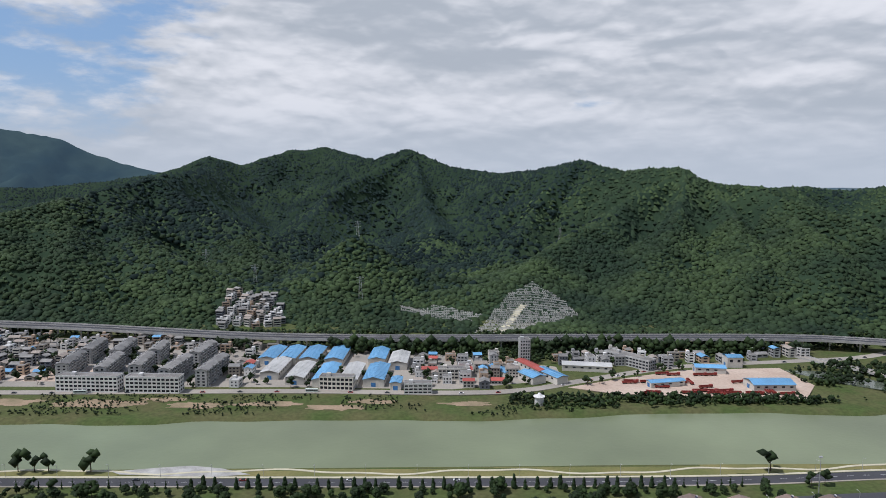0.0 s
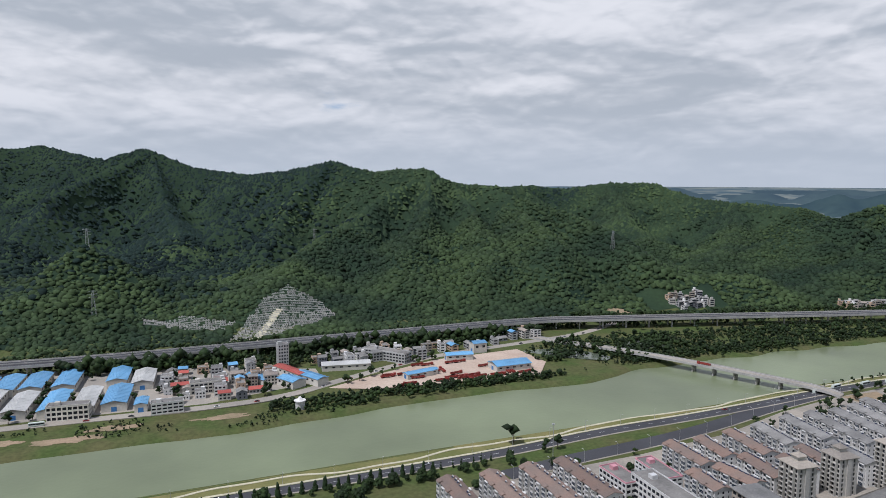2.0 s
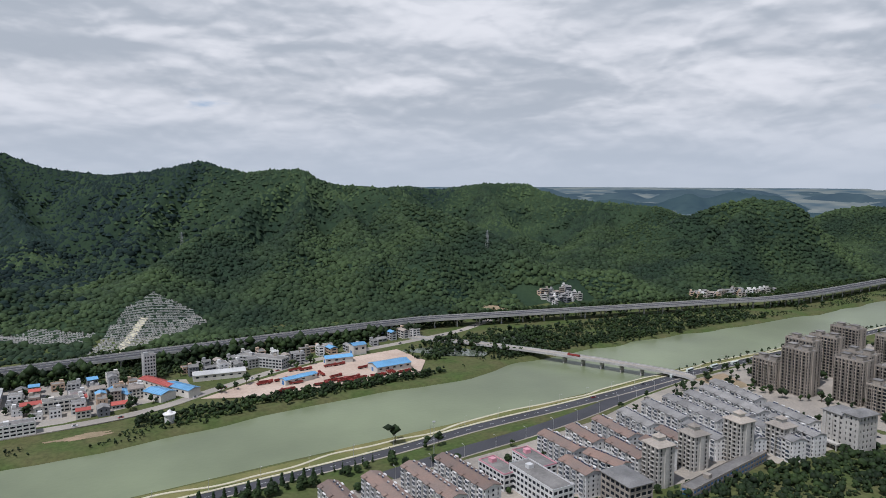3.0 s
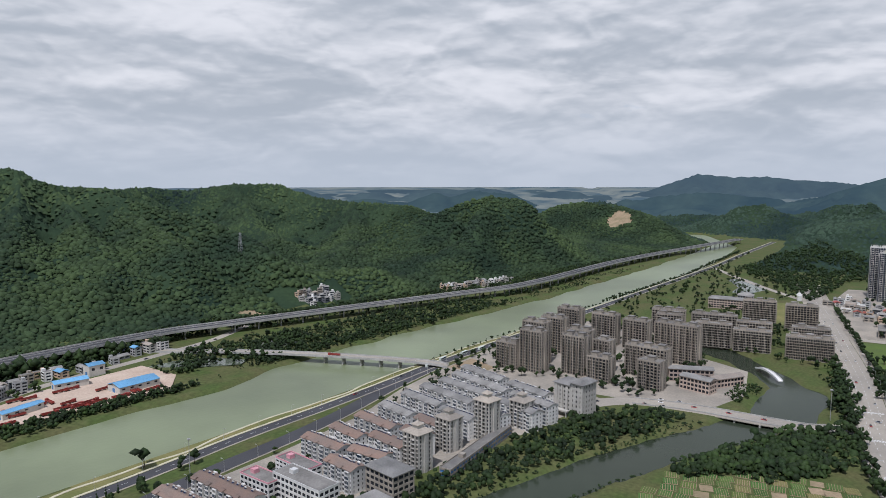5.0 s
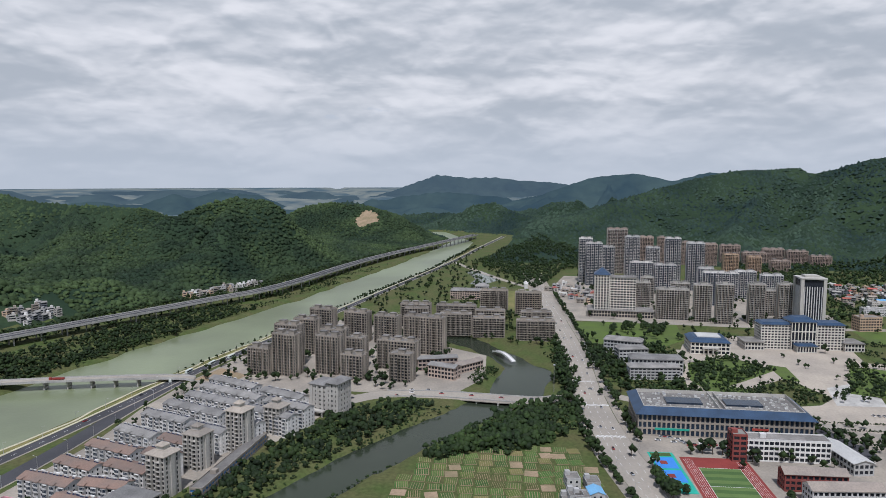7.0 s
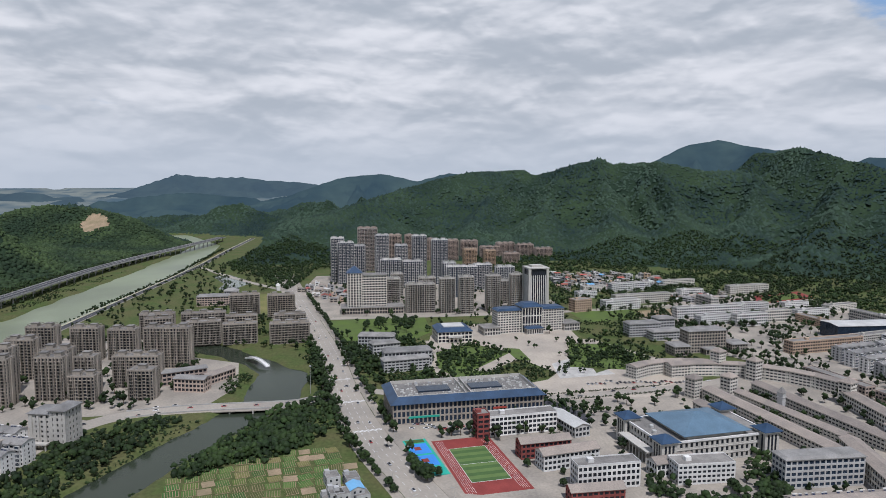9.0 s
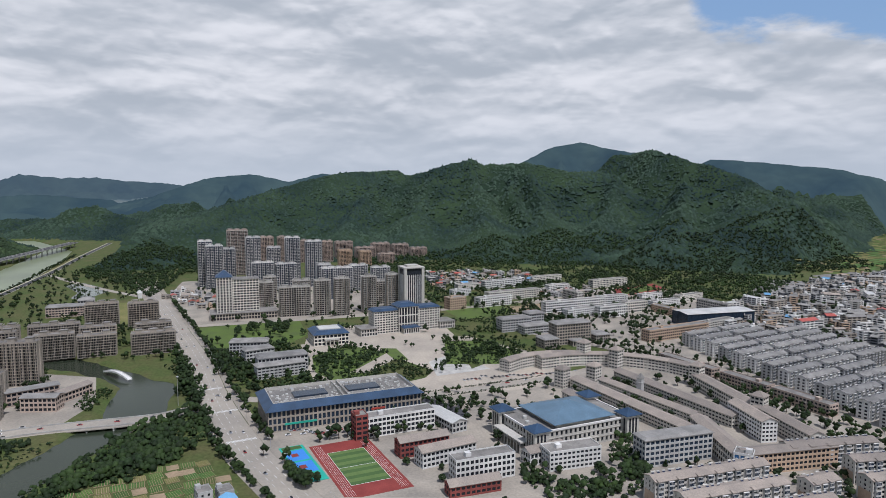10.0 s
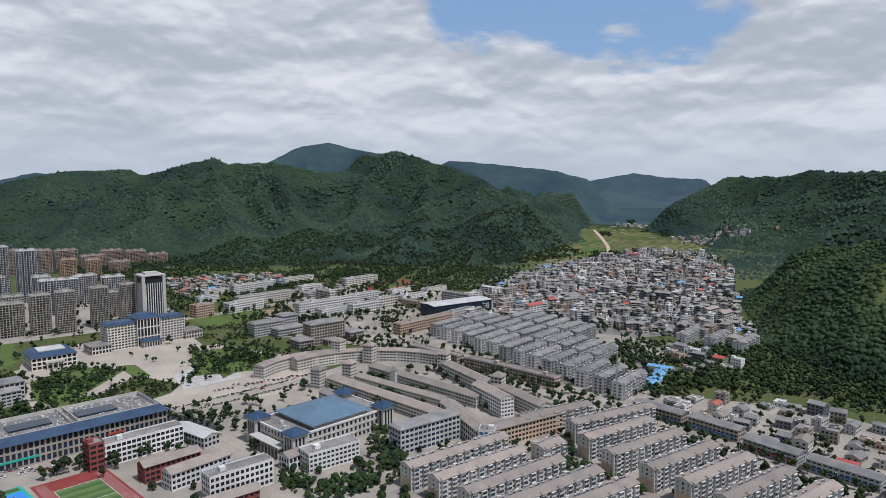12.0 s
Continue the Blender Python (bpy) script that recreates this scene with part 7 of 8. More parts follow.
for s in range(14):
    x0, y0 = 716 - 23.5 * s, -466
    for k, d in enumerate((34, 96, 158)):
        if (x0 < 545 and k == 2) or (x0 < 470 and k >= 1) or (x0 > 690 and k == 2):
            continue
        apartment_block(x0 + 0.29 * d, y0 - 0.957 * d, 54, 11, 5, -73, M_WALL_GREY if (s + k) % 3 == 0 else M_WALL_WHITE, M_TILE_GREY, GRID_LABEL, "market flats", 7)
for ax, ay, bx, by in ((581, -423, 530, -436), (526, -437, 470, -450), (660, -402, 590, -420)):
    x, y, L, rot = edge(bx, by, ax, ay, 12)
    hall((ax + bx) / 2, (ay + by) / 2 - 4, L, 12, 10, rot, "shop_row", "three-storey tan brick shop row", "shops", M_WALL_ROSE, 3, M_FLATROOF, "flat", bay=3.6)

# ---- old town ----
rng = random.Random(7)
OLD = [[(760, -560), (900, -650), (1110, -990), (1225, -1380), (1290, -1560), (1150, -1640), (1010, -1530), (900, -1400), (680, -1080), (500, -835), (455, -760), (580, -700), (700, -680)]]
LOOKS = [(M_WALL_GREY, M_FLATROOF, False), (M_WALL_CREAM, M_FLATROOF, False), (M_WALL_BEIGE, M_FLATROOF, False), (M_WALL_SLATE, M_TILE_GREY, True), (M_WALL_WHITE, M_TIN_WHITE, False), (M_WALL_GREY, M_TILE_GREY, True), (M_WALL_CREAM, M_TILE_BROWN, True), (M_WALL_WHITE, M_FLATROOF, False), (M_WALL_BEIGE, M_TILE_GREY, True), (M_WALL_TAN, M_FLATROOF, False)]
HOUSE_LABEL = {True: "small rendered house with a ridged tile roof", False: "narrow rendered town house with a flat roof terrace"}
count = 0
for i in range(-60, 60):
    for j in range(-60, 60):
        u, v = i * 19.5, j * 16.0
        x, y = 950 + 0.53 * u + 0.85 * v, -1150 - 0.85 * u + 0.53 * v
        quarter = float(fbm(np.array([x / 120]), np.array([y / 120]), 61, 2)[0])
        x, y = x + rng.uniform(-5, 5), y + rng.uniform(-4, 4)
        rim = -y > 1400 and quarter > 0.52
        if not inside_any(np.array([x]), np.array([y]), OLD)[0] or rng.random() < (0.55 if rim else 0.15):
            continue
        L, D, fl = rng.choice((9, 10, 12, 14, 17)), rng.choice((8, 9, 10, 12)), rng.choice((1, 2, 2, 3, 3, 4))
        rot = rng.choice((-58, 32, -58, -68)) + (quarter - 0.5) * 130 + rng.uniform(-6, 6)
        if rng.random() < 0.05:
            L, D, fl = rng.choice((24, 30)), 12, rng.choice((4, 5, 6))
        wl_, rf, pt = rng.choice(LOOKS)
        if rng.random() < 0.03:
            rf, pt = rng.choice(((M_TIN_BLUE, True), (M_TIN_RED, True)))
        house(x, y, L, D, fl, rot, wl_, rf, pt, label=HOUSE_LABEL[pt])
        count += 1
print("old town houses", count)

# ---- villages at the hill foot and houses of the riverside town ----
VILLAGES = [("valley village", [(-292, 865), (-200, 865), (-240, 985), (-308, 985)], 13, 2.0), ("hill village", [(680, 815), (755, 804), (752, 850), (690, 862)], 12, 2.0), ("roadside village", [(935, 735), (1110, 706), (1112, 735), (945, 768)], 14, 2.0)]
for nm, ring, step, _ in VILLAGES:
    xs, ys = [p[0] for p in ring], [p[1] for p in ring]
    for x in np.arange(min(xs), max(xs), step):
        for y in np.arange(min(ys), max(ys), step):
            px, py = x + rng.uniform(-3, 3), y + rng.uniform(-3, 3)
            if inside_any(np.array([px]), np.array([py]), [ring])[0]:
                wl_, rf, pt = rng.choice(LOOKS)
                house(px, py, rng.choice((8, 10)), 8, rng.choice((2, 2, 3)), rng.uniform(-35, 35), wl_, rf, pt, float(land(px, py)) + 0.3, HOUSE_LABEL[pt], nm)
# far shore: long flats, sheds and houses
FAR_LABEL = "grey-white five-storey flats on the far shore"
for x, y, L in ((-330, 660, 56), (-345, 722, 56), (-300, 665, 50), (-305, 718, 40), (-262, 655, 54), (-256, 714, 50), (-226, 655, 60), (-372, 668, 50), (-378, 724, 50)):
    apartment_block(x, y, L, 11, 5, 98 if x < -290 else 88, M_WALL_GREY, M_TILE_GREY, FAR_LABEL, "far shore flats", 6)
for x, y, L in ((-326, 614, 58), (-265, 612, 50)):
    hall(x, y, L, 12, 14, -2, "shop_row", "four-storey white street block with bright shop signs", "shops", M_WALL_WHITE, 4, M_FLATROOF, "flat")
for x, y, L, D, rf in ((-168, 675, 52, 18, M_TIN_WHITE), (-140, 660, 54, 18, M_TIN_WHITE), (-113, 655, 56, 18, M_TIN_BLUE), (-88, 656, 56, 17, M_TIN_WHITE), (-64, 655, 54, 20, M_TIN_BLUE), (-45, 708, 46, 19, M_TIN_WHITE), (-184, 726, 50, 18, M_TIN_BLUE), (-163, 727, 50, 18, M_TIN_BLUE),
                      (-140, 726, 52, 19, M_TIN_BLUE), (-113, 724, 52, 19, M_TIN_BLUE), (-68, 724, 48, 18, M_TIN_BLUE), (-43, 628, 20, 10, M_TIN_BLUE)):
    warehouse(x, y, L, D, 7, 88, rf, "warehouse with a blue sheet roof" if rf is M_TIN_BLUE else "warehouse with a white sheet roof")
for x, y, L, D, h, rot, rf in ((312, 632, 40, 22, 6, 2, M_TIN_BLUE), (212, 636, 30, 10, 5, 12, M_TIN_BLUE), (275, 684, 30, 14, 6, -8, M_TIN_BLUE), (308, 706, 16, 14, 11, 0, M_TIN_BLUE), (88, 650, 24, 16, 7, -60, M_TIN_BLUE), (108, 655, 36, 13, 7, -62, M_TIN_BLUE), (60, 672, 30, 12, 6, -60, M_TIN_BLUE), (92, 682, 46, 11, 7, -65, M_TIN_RED), (5, 665, 50, 11, 8, 0, M_TIN_RED), (225, 640, 16, 9, 5, 10, M_TIN_BLUE), (150, 690, 50, 16, 6, -8, M_TIN_WHITE)):
    warehouse(x, y, L, D, h, rot, rf, "low workshop with a blue sheet roof" if rf is M_TIN_BLUE else "low workshop with a sheet roof", "workshops")
hall(-98, 622, 32, 11, 12, -5, "office_building", "cream three-storey works office with columns", "office", M_WALL_CREAM, 3)
hall(-22, 612, 26, 11, 9, 2, "office_building", "white three-storey house with a white roof tank", "office", M_WALL_WHITE, 3)
hall(10, 658, 28, 12, 10, 2, "office_building", "long cream three-storey office", "office", M_WALL_CREAM, 3)
hall(89, 722, 11, 11, 24, 5, "grain_tower", "tall bare grey concrete tower", "tower", M_WALL_GREY, 7, bay=2.5)
hall(200, 710, 56, 14, 10, -50, "old_factory", "grey flat-roofed old factory", "factory", M_WALL_GREY, 3)
FAR_RINGS = [[(-560, 630), (-385, 630), (-390, 800), (-560, 830)], [(-385, 750), (-220, 750), (-180, 770), (-380, 815)], [(-205, 628), (-185, 628), (-200, 760), (-225, 760)], [(-30, 628), (70, 628), (90, 700), (60, 740), (-40, 740)], [(110, 690), (260, 705), (330, 725), (300, 750), (120, 740)], [(340, 730), (420, 745), (400, 770), (340, 760)]]
for ring in FAR_RINGS:
    xs, ys = [p[0] for p in ring], [p[1] for p in ring]
    for x in np.arange(min(xs), max(xs), 16):
        for y in np.arange(min(ys), max(ys), 16.5):
            px, py = x + rng.uniform(-3, 3), y + rng.uniform(-3, 3)
            if inside_any(np.array([px]), np.array([py]), [ring])[0] and rng.random() < 0.85:
                wl_, rf, pt = rng.choice(LOOKS)
                if rng.random() < 0.12:
                    rf, pt = rng.choice(((M_TIN_BLUE, True), (M_TIN_RED, True)))
                house(px, py, rng.choice((9, 11, 13)), rng.choice((8, 9)), rng.choice((1, 2, 2, 3, 3)), rng.choice((0, 90)) + rng.uniform(-8, 8), wl_, rf, pt, 0, HOUSE_LABEL[pt], "houses of the riverside town")
# houses round the shops and by the market hill
for ring in ([(135, -482), (390, -478), (390, -520), (330, -590), (135, -600)], [(420, -600), (520, -660), (470, -700), (400, -660)], [(1180, -260), (1420, -300), (1380, -520), (1220, -480)], [(1090, -420), (1180, -470), (1150, -560), (1060, -520)], [(1050, 90), (1200, 110), (1280, 175), (1200, 195)]):
    xs, ys = [p[0] for p in ring], [p[1] for p in ring]
    for x in np.arange(min(xs), max(xs), 17):
        for y in np.arange(min(ys), max(ys), 17):
            px, py = x + rng.uniform(-4, 4), y + rng.uniform(-4, 4)
            if inside_any(np.array([px]), np.array([py]), [ring])[0] and rng.random() < 0.72:
                wl_, rf, pt = rng.choice(LOOKS)
                if rng.random() < 0.15:
                    rf, pt = rng.choice(((M_TIN_BLUE, True), (M_TIN_RED, True), (M_TILE_RED, True)))
                house(px, py, rng.choice((10, 12, 14)), rng.choice((8, 10)), rng.choice((1, 2, 2, 3)), rng.choice((10, 100)) + rng.uniform(-10, 10), wl_, rf, pt, float(land(px, py)), HOUSE_LABEL[pt], "houses by the market hill")
for cx, cy, sx, sy, n in ((1900, -2290, 120, 45, 60), (1960, -2290, 40, 30, 12), (1250, -1880, 110, 45, 40), (1420, -1960, 60, 30, 14), (1180, -1330, 30, 40, 12)):
    for _ in range(n):
        x, y = cx + rng.gauss(0, 0.5) * sx, cy + rng.gauss(0, 0.5) * sy
        wl_, rf, pt = rng.choice(LOOKS)
        house(x, y, rng.choice((10, 12, 15)), 9, rng.choice((1, 2, 2, 3)), rng.uniform(0, 180), wl_, rf, pt, float(land(x, y)))
town = tagged(new("town_houses"), "crowded grey houses of the old town and villages", "town", kind="stuff")
for (n, m), q in FAR_HOUSES.items():
    part(n, q, m, town, kind="stuff")

# ---- trees ----
for x, y, a in along(RIVERSIDE, 7.4):
    if -330 < x < 215:
        if random.random() < 0.9:
            tree(x + random.uniform(-1, 1), y - 9.5 + random.uniform(-1, 1), random.uniform(6, 8), "cypress")
        if random.random() < 0.7:
            tree(x + random.uniform(-3, 3), y - random.uniform(13, 26), random.uniform(3.5, 7), "broad")
for x, y, h in ((225, 447, 13), (-236, 440, 14), (-274, 440, 13), (-285, 440, 12), (-265, 441, 11), (250, 425, 8), (240, 423, 8), (205, 412, 9), (212, 405, 8), (232, 400, 7), (246, 392, 7)):
    tree(x, y, h)
for side, lo, hi in ((17.5, 420, 1150), (-19, 420, 1150), (21, 500, 900)):
    for x, y, a in along(AVENUE, 9.0):
        if lo < x < hi and random.random() < 0.8 and not (side < 0 and 440 < x < 515):
            tree(x - math.sin(a) * side + random.uniform(-1, 1), y + math.cos(a) * side + random.uniform(-1, 1), random.uniform(6, 9))
for side in (-10.5, 11.5, -6.0):
    for x, y, a in along(MARKET_ROAD, 10.0):
        if 120 < x < 800 and random.random() < 0.85:
            tree(x - math.sin(a) * side, y + math.cos(a) * side, random.uniform(6, 8.5))
for x, y, a in along(RIVERSIDE, 13):
    if 560 < x < 1900:
        tree(x, y + 13, random.uniform(6, 9) if x > 1000 else random.uniform(3, 5))
        if random.random() < 0.5:
            tree(x + 5, y - 12, random.uniform(4, 7))
orchard([(640, -30), (830, -20), (830, -230), (700, -300), (640, -290), (660, -170)], 26, 4, 6, 1)
orchard([(690, -165), (820, -190), (800, -250), (710, -280)], 60, 5, 8, 2)
orchard([(560, 445), (575, 235), (700, 200), (860, 290), (860, 440)], 220, 5, 9, 3)
orchard([(150, 270), (560, 262), (545, 440), (300, 395), (150, 395)], 120, 4, 7, 4)
orchard([(180, -450), (440, -440), (420, -100), (330, -140), (180, -330)], 170, 5, 8.0, 5)
orchard([(420, -100), (560, -20), (620, -280), (600, -420), (440, -430)], 150, 5, 8.0, 6)
orchard([(380, -460), (700, -405), (900, -480), (760, -720), (540, -690)], 200, 5, 8, 7)
orchard([(700, -390), (860, -300), (1100, -240), (1250, -480), (1000, -700), (860, -520)], 330, 5, 9, 8)
orchard([(600, 60), (860, 110), (860, -20), (640, -40)], 70, 6, 9, 9)
orchard([(860, 60), (1000, 110), (1400, 190), (1400, -100), (1000, -240), (860, -210)], 260, 5, 9, 10)
orchard([(780, 130), (1000, 190), (1050, 300), (860, 300)], 140, 5, 8, 11)
orchard([(760, -560), (900, -650), (1180, -960), (1290, -1450), (1150, -1690), (800, -1250), (520, -830), (580, -700)], 260, 5, 9, 12)
orchard([(130, -470), (390, -465), (420, -600), (130, -610)], 90, 5, 8, 13)
orchard([(-700, 620), (120, 625), (330, 720), (-100, 790), (-700, 830)], 320, 5, 9, 14)
orchard([(900, 300), (1300, 215), (1600, 460), (900, 445)], 260, 4, 8, 15)
orchard([(-60, 380), (140, 395), (200, 415), (-320, 412), (-320, 385)], 60, 6, 10, 16)
orchard([(420, 600), (900, 590), (1200, 590), (900, 670), (520, 760)], 120, 4, 9, 17)
for k in range(24):
    tree(random.uniform(900, 940), 60 - random.uniform(0, 70), random.uniform(9, 13), "slim")
thicket("grove_canal_north", "leafy trees along the canal bank", [(270, 275), (345, 246), (420, 226), (500, 202), (556, 184), (558, 215), (520, 258), (430, 268), (330, 282), (270, 300)], 5.5, 3.4, 61, 0.16)
thicket("grove_canal_south", "dense trees between canal and road", [(470, 130), (575, 98), (625, 80), (600, 62), (520, 62), (470, 100)], 5.5, 3.8, 62, 0.2)
thicket("grove_lake", "trees round the little lake", [(650, 98), (720, 105), (770, 130), (740, 108), (700, 88), (640, 80)], 5.5, 3.6, 63, 0.2)
thicket("grove_quay", "shrubs on the lake point", [(625, 165), (650, 155), (690, 160), (680, 178), (640, 180)], 4.5, 2.2, 64, 0.35)
thicket("grove_far_bank", "dark trees along the far river bank", [(75, 568), (250, 584), (330, 588), (360, 600), (200, 600), (90, 590)], 5.5, 3.2, 65, 0.25)
thicket("grove_island", "trees and scrub on the flat river island", [(430, 610), (520, 615), (640, 605), (800, 600), (900, 592), (880, 660), (700, 690), (560, 700), (450, 650)], 7.0, 3.6, 66, 0.3)
thicket("grove_island_dense", "dense scrub along the river edge", [(450, 602), (640, 596), (700, 600), (680, 620), (520, 632), (440, 622)], 6.0, 3.4, 67, 0.25)
thicket("grove_motorway", "trees below the motorway", [(-60, 745), (100, 720), (330, 745), (420, 770), (500, 775), (520, 845), (-560, 845), (-180, 800)], 6.5, 3.6, 68, 0.22)
thicket("grove_motorway_east", "trees below the motorway", [(520, 770), (880, 690), (1400, 660), (1800, 640), (1800, 700), (1000, 745), (650, 815), (520, 850)], 7.0, 3.6, 69, 0.33)
thicket("grove_hill_foot", "dense trees behind the shops", [(420, -470), (520, -560), (560, -640), (440, -780), (250, -700), (180, -620), (330, -620), (395, -560), (395, -500)], 6.5, 3.8, 70, 0.3)
thicket("grove_park", "park trees round the public buildings", [(760, -230), (830, -230), (1000, -340), (900, -390), (780, -310), (720, -290)], 8, 3.2, 71, 0.42)
thicket("grove_park_east", "trees below the wooded mountain", [(1050, -230), (1500, -230), (1560, -700), (1300, -800), (1180, -620), (1100, -420)], 8.5, 3.8, 72, 0.42)
thicket("grove_north_road", "woods beside the far end of the avenue", [(1220, 215), (1500, 200), (1560, 120), (1700, 140), (1900, 330), (1560, 440), (1420, 330)], 8.0, 4.2, 73, 0.33)
thicket("grove_campus", "dark trees round the campus offices", [(640, 20), (680, 40), (690, -40), (770, -40), (780, 20), (850, 40), (850, 0), (740, -60), (660, -45)], 6.5, 3.4, 74, 0.35)
thicket("grove_wayside", "trees lining the lakeside park", [(610, 80), (850, 135), (850, 122), (640, 66)], 6, 3.4, 75, 0.3)

thicket("grove_truck_yard", "dense dark trees in front of the truck yard", [(60, 584), (150, 592), (330, 586), (362, 596), (330, 604), (160, 608), (60, 600)], 4.5, 3.4, 166, 0.05)
thicket("grove_pond_side", "dark trees round the ponds by the bridge", [(350, 640), (470, 625), (560, 640), (560, 700), (430, 720), (360, 690)], 7.0, 3.8, 167, 0.35)
thicket("scrub_far_bank", "rough grass and scrub on the far river bank", [(-700, 545), (60, 556), (180, 574), (60, 602), (-140, 604), (-700, 595)], 5.0, 1.5, 80, 0.5)
thicket("scrub_island", "rough scrub on the river flats", [(380, 600), (1200, 590), (1500, 605), (1300, 640), (900, 670), (500, 700)], 6.0, 1.6, 81, 0.5)
thicket("grove_valley_edge", "trees where town meets the mountain", [(1100, -560), (1300, -560), (1560, -900), (1560, -1500), (1300, -1350), (1200, -950)], 8.5, 4.0, 82, 0.4)
thicket("canal_reeds", "green reeds and shrubs along the canal edge", [(250, 285), (345, 244), (500, 200), (556, 180), (556, 172), (420, 222), (345, 240), (240, 282)], 3.5, 1.3, 83, 0.2)
thicket("canal_reeds_south", "green reeds and shrubs along the canal edge", [(340, 200), (430, 178), (560, 120), (566, 126), (420, 182), (345, 205)], 3.5, 1.3, 84, 0.2)
thicket("grove_fields", "dark trees beside the vegetable plots", [(440, 165), (500, 120), (560, 85), (505, 75), (480, 112), (450, 140)], 5.5, 3.6, 85, 0.25)

for k, ring in enumerate(([(705, -172), (810, -195), (800, -245), (715, -275), (690, -240)], [(840, -225), (930, -215), (935, -290), (850, -280)], [(650, -62), (700, -47), (690, -85), (650, -98)])):
    thicket("garden_shrubs", "clipped hedges and shrubs in the square gardens", ring, 5.0, 1.8, 97 + k, 0.42)

for ring, st, sz, sd, lo in (([(772, -31), (812, -76), (770, -118), (727, -89), (669, -48), (706, -31)], 5.5, 3.2, 171, 0.36), ([(681, -75), (741, -124), (683, -153), (660, -139), (641, -101), (658, -81)], 5.5, 2.4, 172, 0.42), ([(750, -200), (768, -258), (722, -243), (681, -194)], 5.5, 2.6, 173, 0.38),
                             ([(823, 88), (795, 40), (700, 30), (690, 44), (747, 74)], 5.5, 4.0, 174, 0.3), ([(487, -258), (416, -264), (407, -241), (392, -222), (432, -229)], 5.0, 3.2, 175, 0.2), ([(448, -164), (404, -175), (389, -164), (412, -151)], 5.0, 3.0, 176, 0.2)):
    thicket("garden_grove", "dense green trees and shrubs in the town gardens", ring, st, sz, sd, lo)
for x, y in ((511, -25), (514, -33), (515, -40), (516, -47), (494, 16), (476, 1), (460, -2), (448, -5), (440, -8), (435, -12), (509, -66), (516, -83), (517, -90), (521, -98)):
    tree(x, y, random.uniform(8, 11))
for side in (-8.5, 8.5):
    hedge = [(x - math.sin(a) * side, y + math.cos(a) * side) for x, y, a in along(PLAZA_ROAD, 6.0) if -260 < y < -70]
    strip = hedge + [(x + 2.2, y) for x, y in hedge[::-1]]
    thicket("hedge", "clipped dark hedge along the street", strip, 1.5, 0.9, 180 + int(side), 0.0)

thicket("grove_mountain_foot", "trees along the foot of the wooded mountain", [(1470, -180), (1700, -120), (1760, -700), (1640, -1120), (1540, -800)], 9.0, 4.2, 190, 0.3)

for k, (x0, x1, up) in enumerate(((-255, -215, 6.0), (-120, 62, 8.0), (96, 300, 8.0), (300, 420, 7.0))):
    ring = [(x, float(np.interp(x, [-600, -187, 143, 420], [840, 776, 778, 780])) - 19 - 14 * fbm(np.array([x / 30.0]), np.array([k * 3.0]), 5, 2)[0]) for x in range(x0, x1, 8)]
    thicket("motorway_belt", "dense belt of tall green trees before the motorway", ring + [(x, float(np.interp(x, [-600, -187, 143, 420], [840, 776, 778, 780])) - 13) for x, y in ring[::-1]], 5.0, up, 210 + k, 0.25)

thicket("grove_canal_fields", "dense dark trees between the canal and the plots", [(452, 166), (488, 149), (555, 120), (590, 104), (552, 84), (500, 86), (470, 120), (445, 150)], 5.2, 3.8, 231, 0.16)
thicket("grove_town_edge", "trees between the town and the wooded mountain", [(1119, -663), (1202, -807), (1218, -952), (1146, -985), (996, -831), (981, -707), (1016, -625)], 8.5, 4.0, 232, 0.34)
drape("quarry_face", [(2081, 980), (2124, 959), (2111, 913), (2049, 880), (2014, 910), (2028, 952)], 9, M_SOIL, "bare orange quarry face on the dark hill", "quarry", 0.8)

# ---- vegetable fields ----
rng = random.Random(11)
PLOT_MATS = [M_CROP, M_CROP, M_LAWN, M_SOIL, M_DRY, M_CROP, M_CROP, M_GRASS]
n = 0
for i in range(12):
    for j in range(14):
        x, y = 380 + i * 10.5, 25 + j * 10.5
        x, y = x + 0.25 * (y - 80) * -0.6, y + 0.2 * (x - 430)
        if inside_any(np.array([x]), np.array([y]), [[(368, 165), (440, 160), (475, 118), (500, 60), (430, 25), (385, 60)]])[0]:
            n += 1
            pl = thing("vegetable_plot", "small vegetable plot with crop rows", "field", x + rng.uniform(-1, 1), y + rng.uniform(-1, 1), 0.05, 18 + rng.uniform(-9, 9), "vegetable plots")
            a, b, m = rng.uniform(4.2, 5.0), rng.uniform(4.0, 5.0), rng.choice(PLOT_MATS)
            part("bed", Geo().box(-a, a, -b, b, -0.3, 0.12), M_SOIL, pl)
            g = Geo()
            for k in range(6):
                g.box(-a + 0.3, a - 0.3, -b + 0.4 + k * b / 3, -b + 0.4 + k * b / 3 + b * 0.24, 0.12, 0.45)
            if m is not M_SOIL:
                part("crop", g, m, pl, kind="stuff")
for k in range(7):
    a, b = rng.uniform(392, 440), rng.uniform(20, 60)
    house(a, b, 11, 9, rng.choice((1, 2, 2)), 20, M_WALL_GREY, M_TIN_BLUE if k == 0 else M_FLATROOF, k == 0, label="low grey cottage beside the vegetable plots", group="cottages by the plots")

# terraced fields up the far valley
rng = random.Random(21)
fields = tagged(new("valley_fields"), "pale and green terraced fields up the valley", "fields", kind="stuff")
sets = {m: Geo() for m in (M_DRY, M_LAWN, M_CROP, M_SOIL, M_GRASS)}
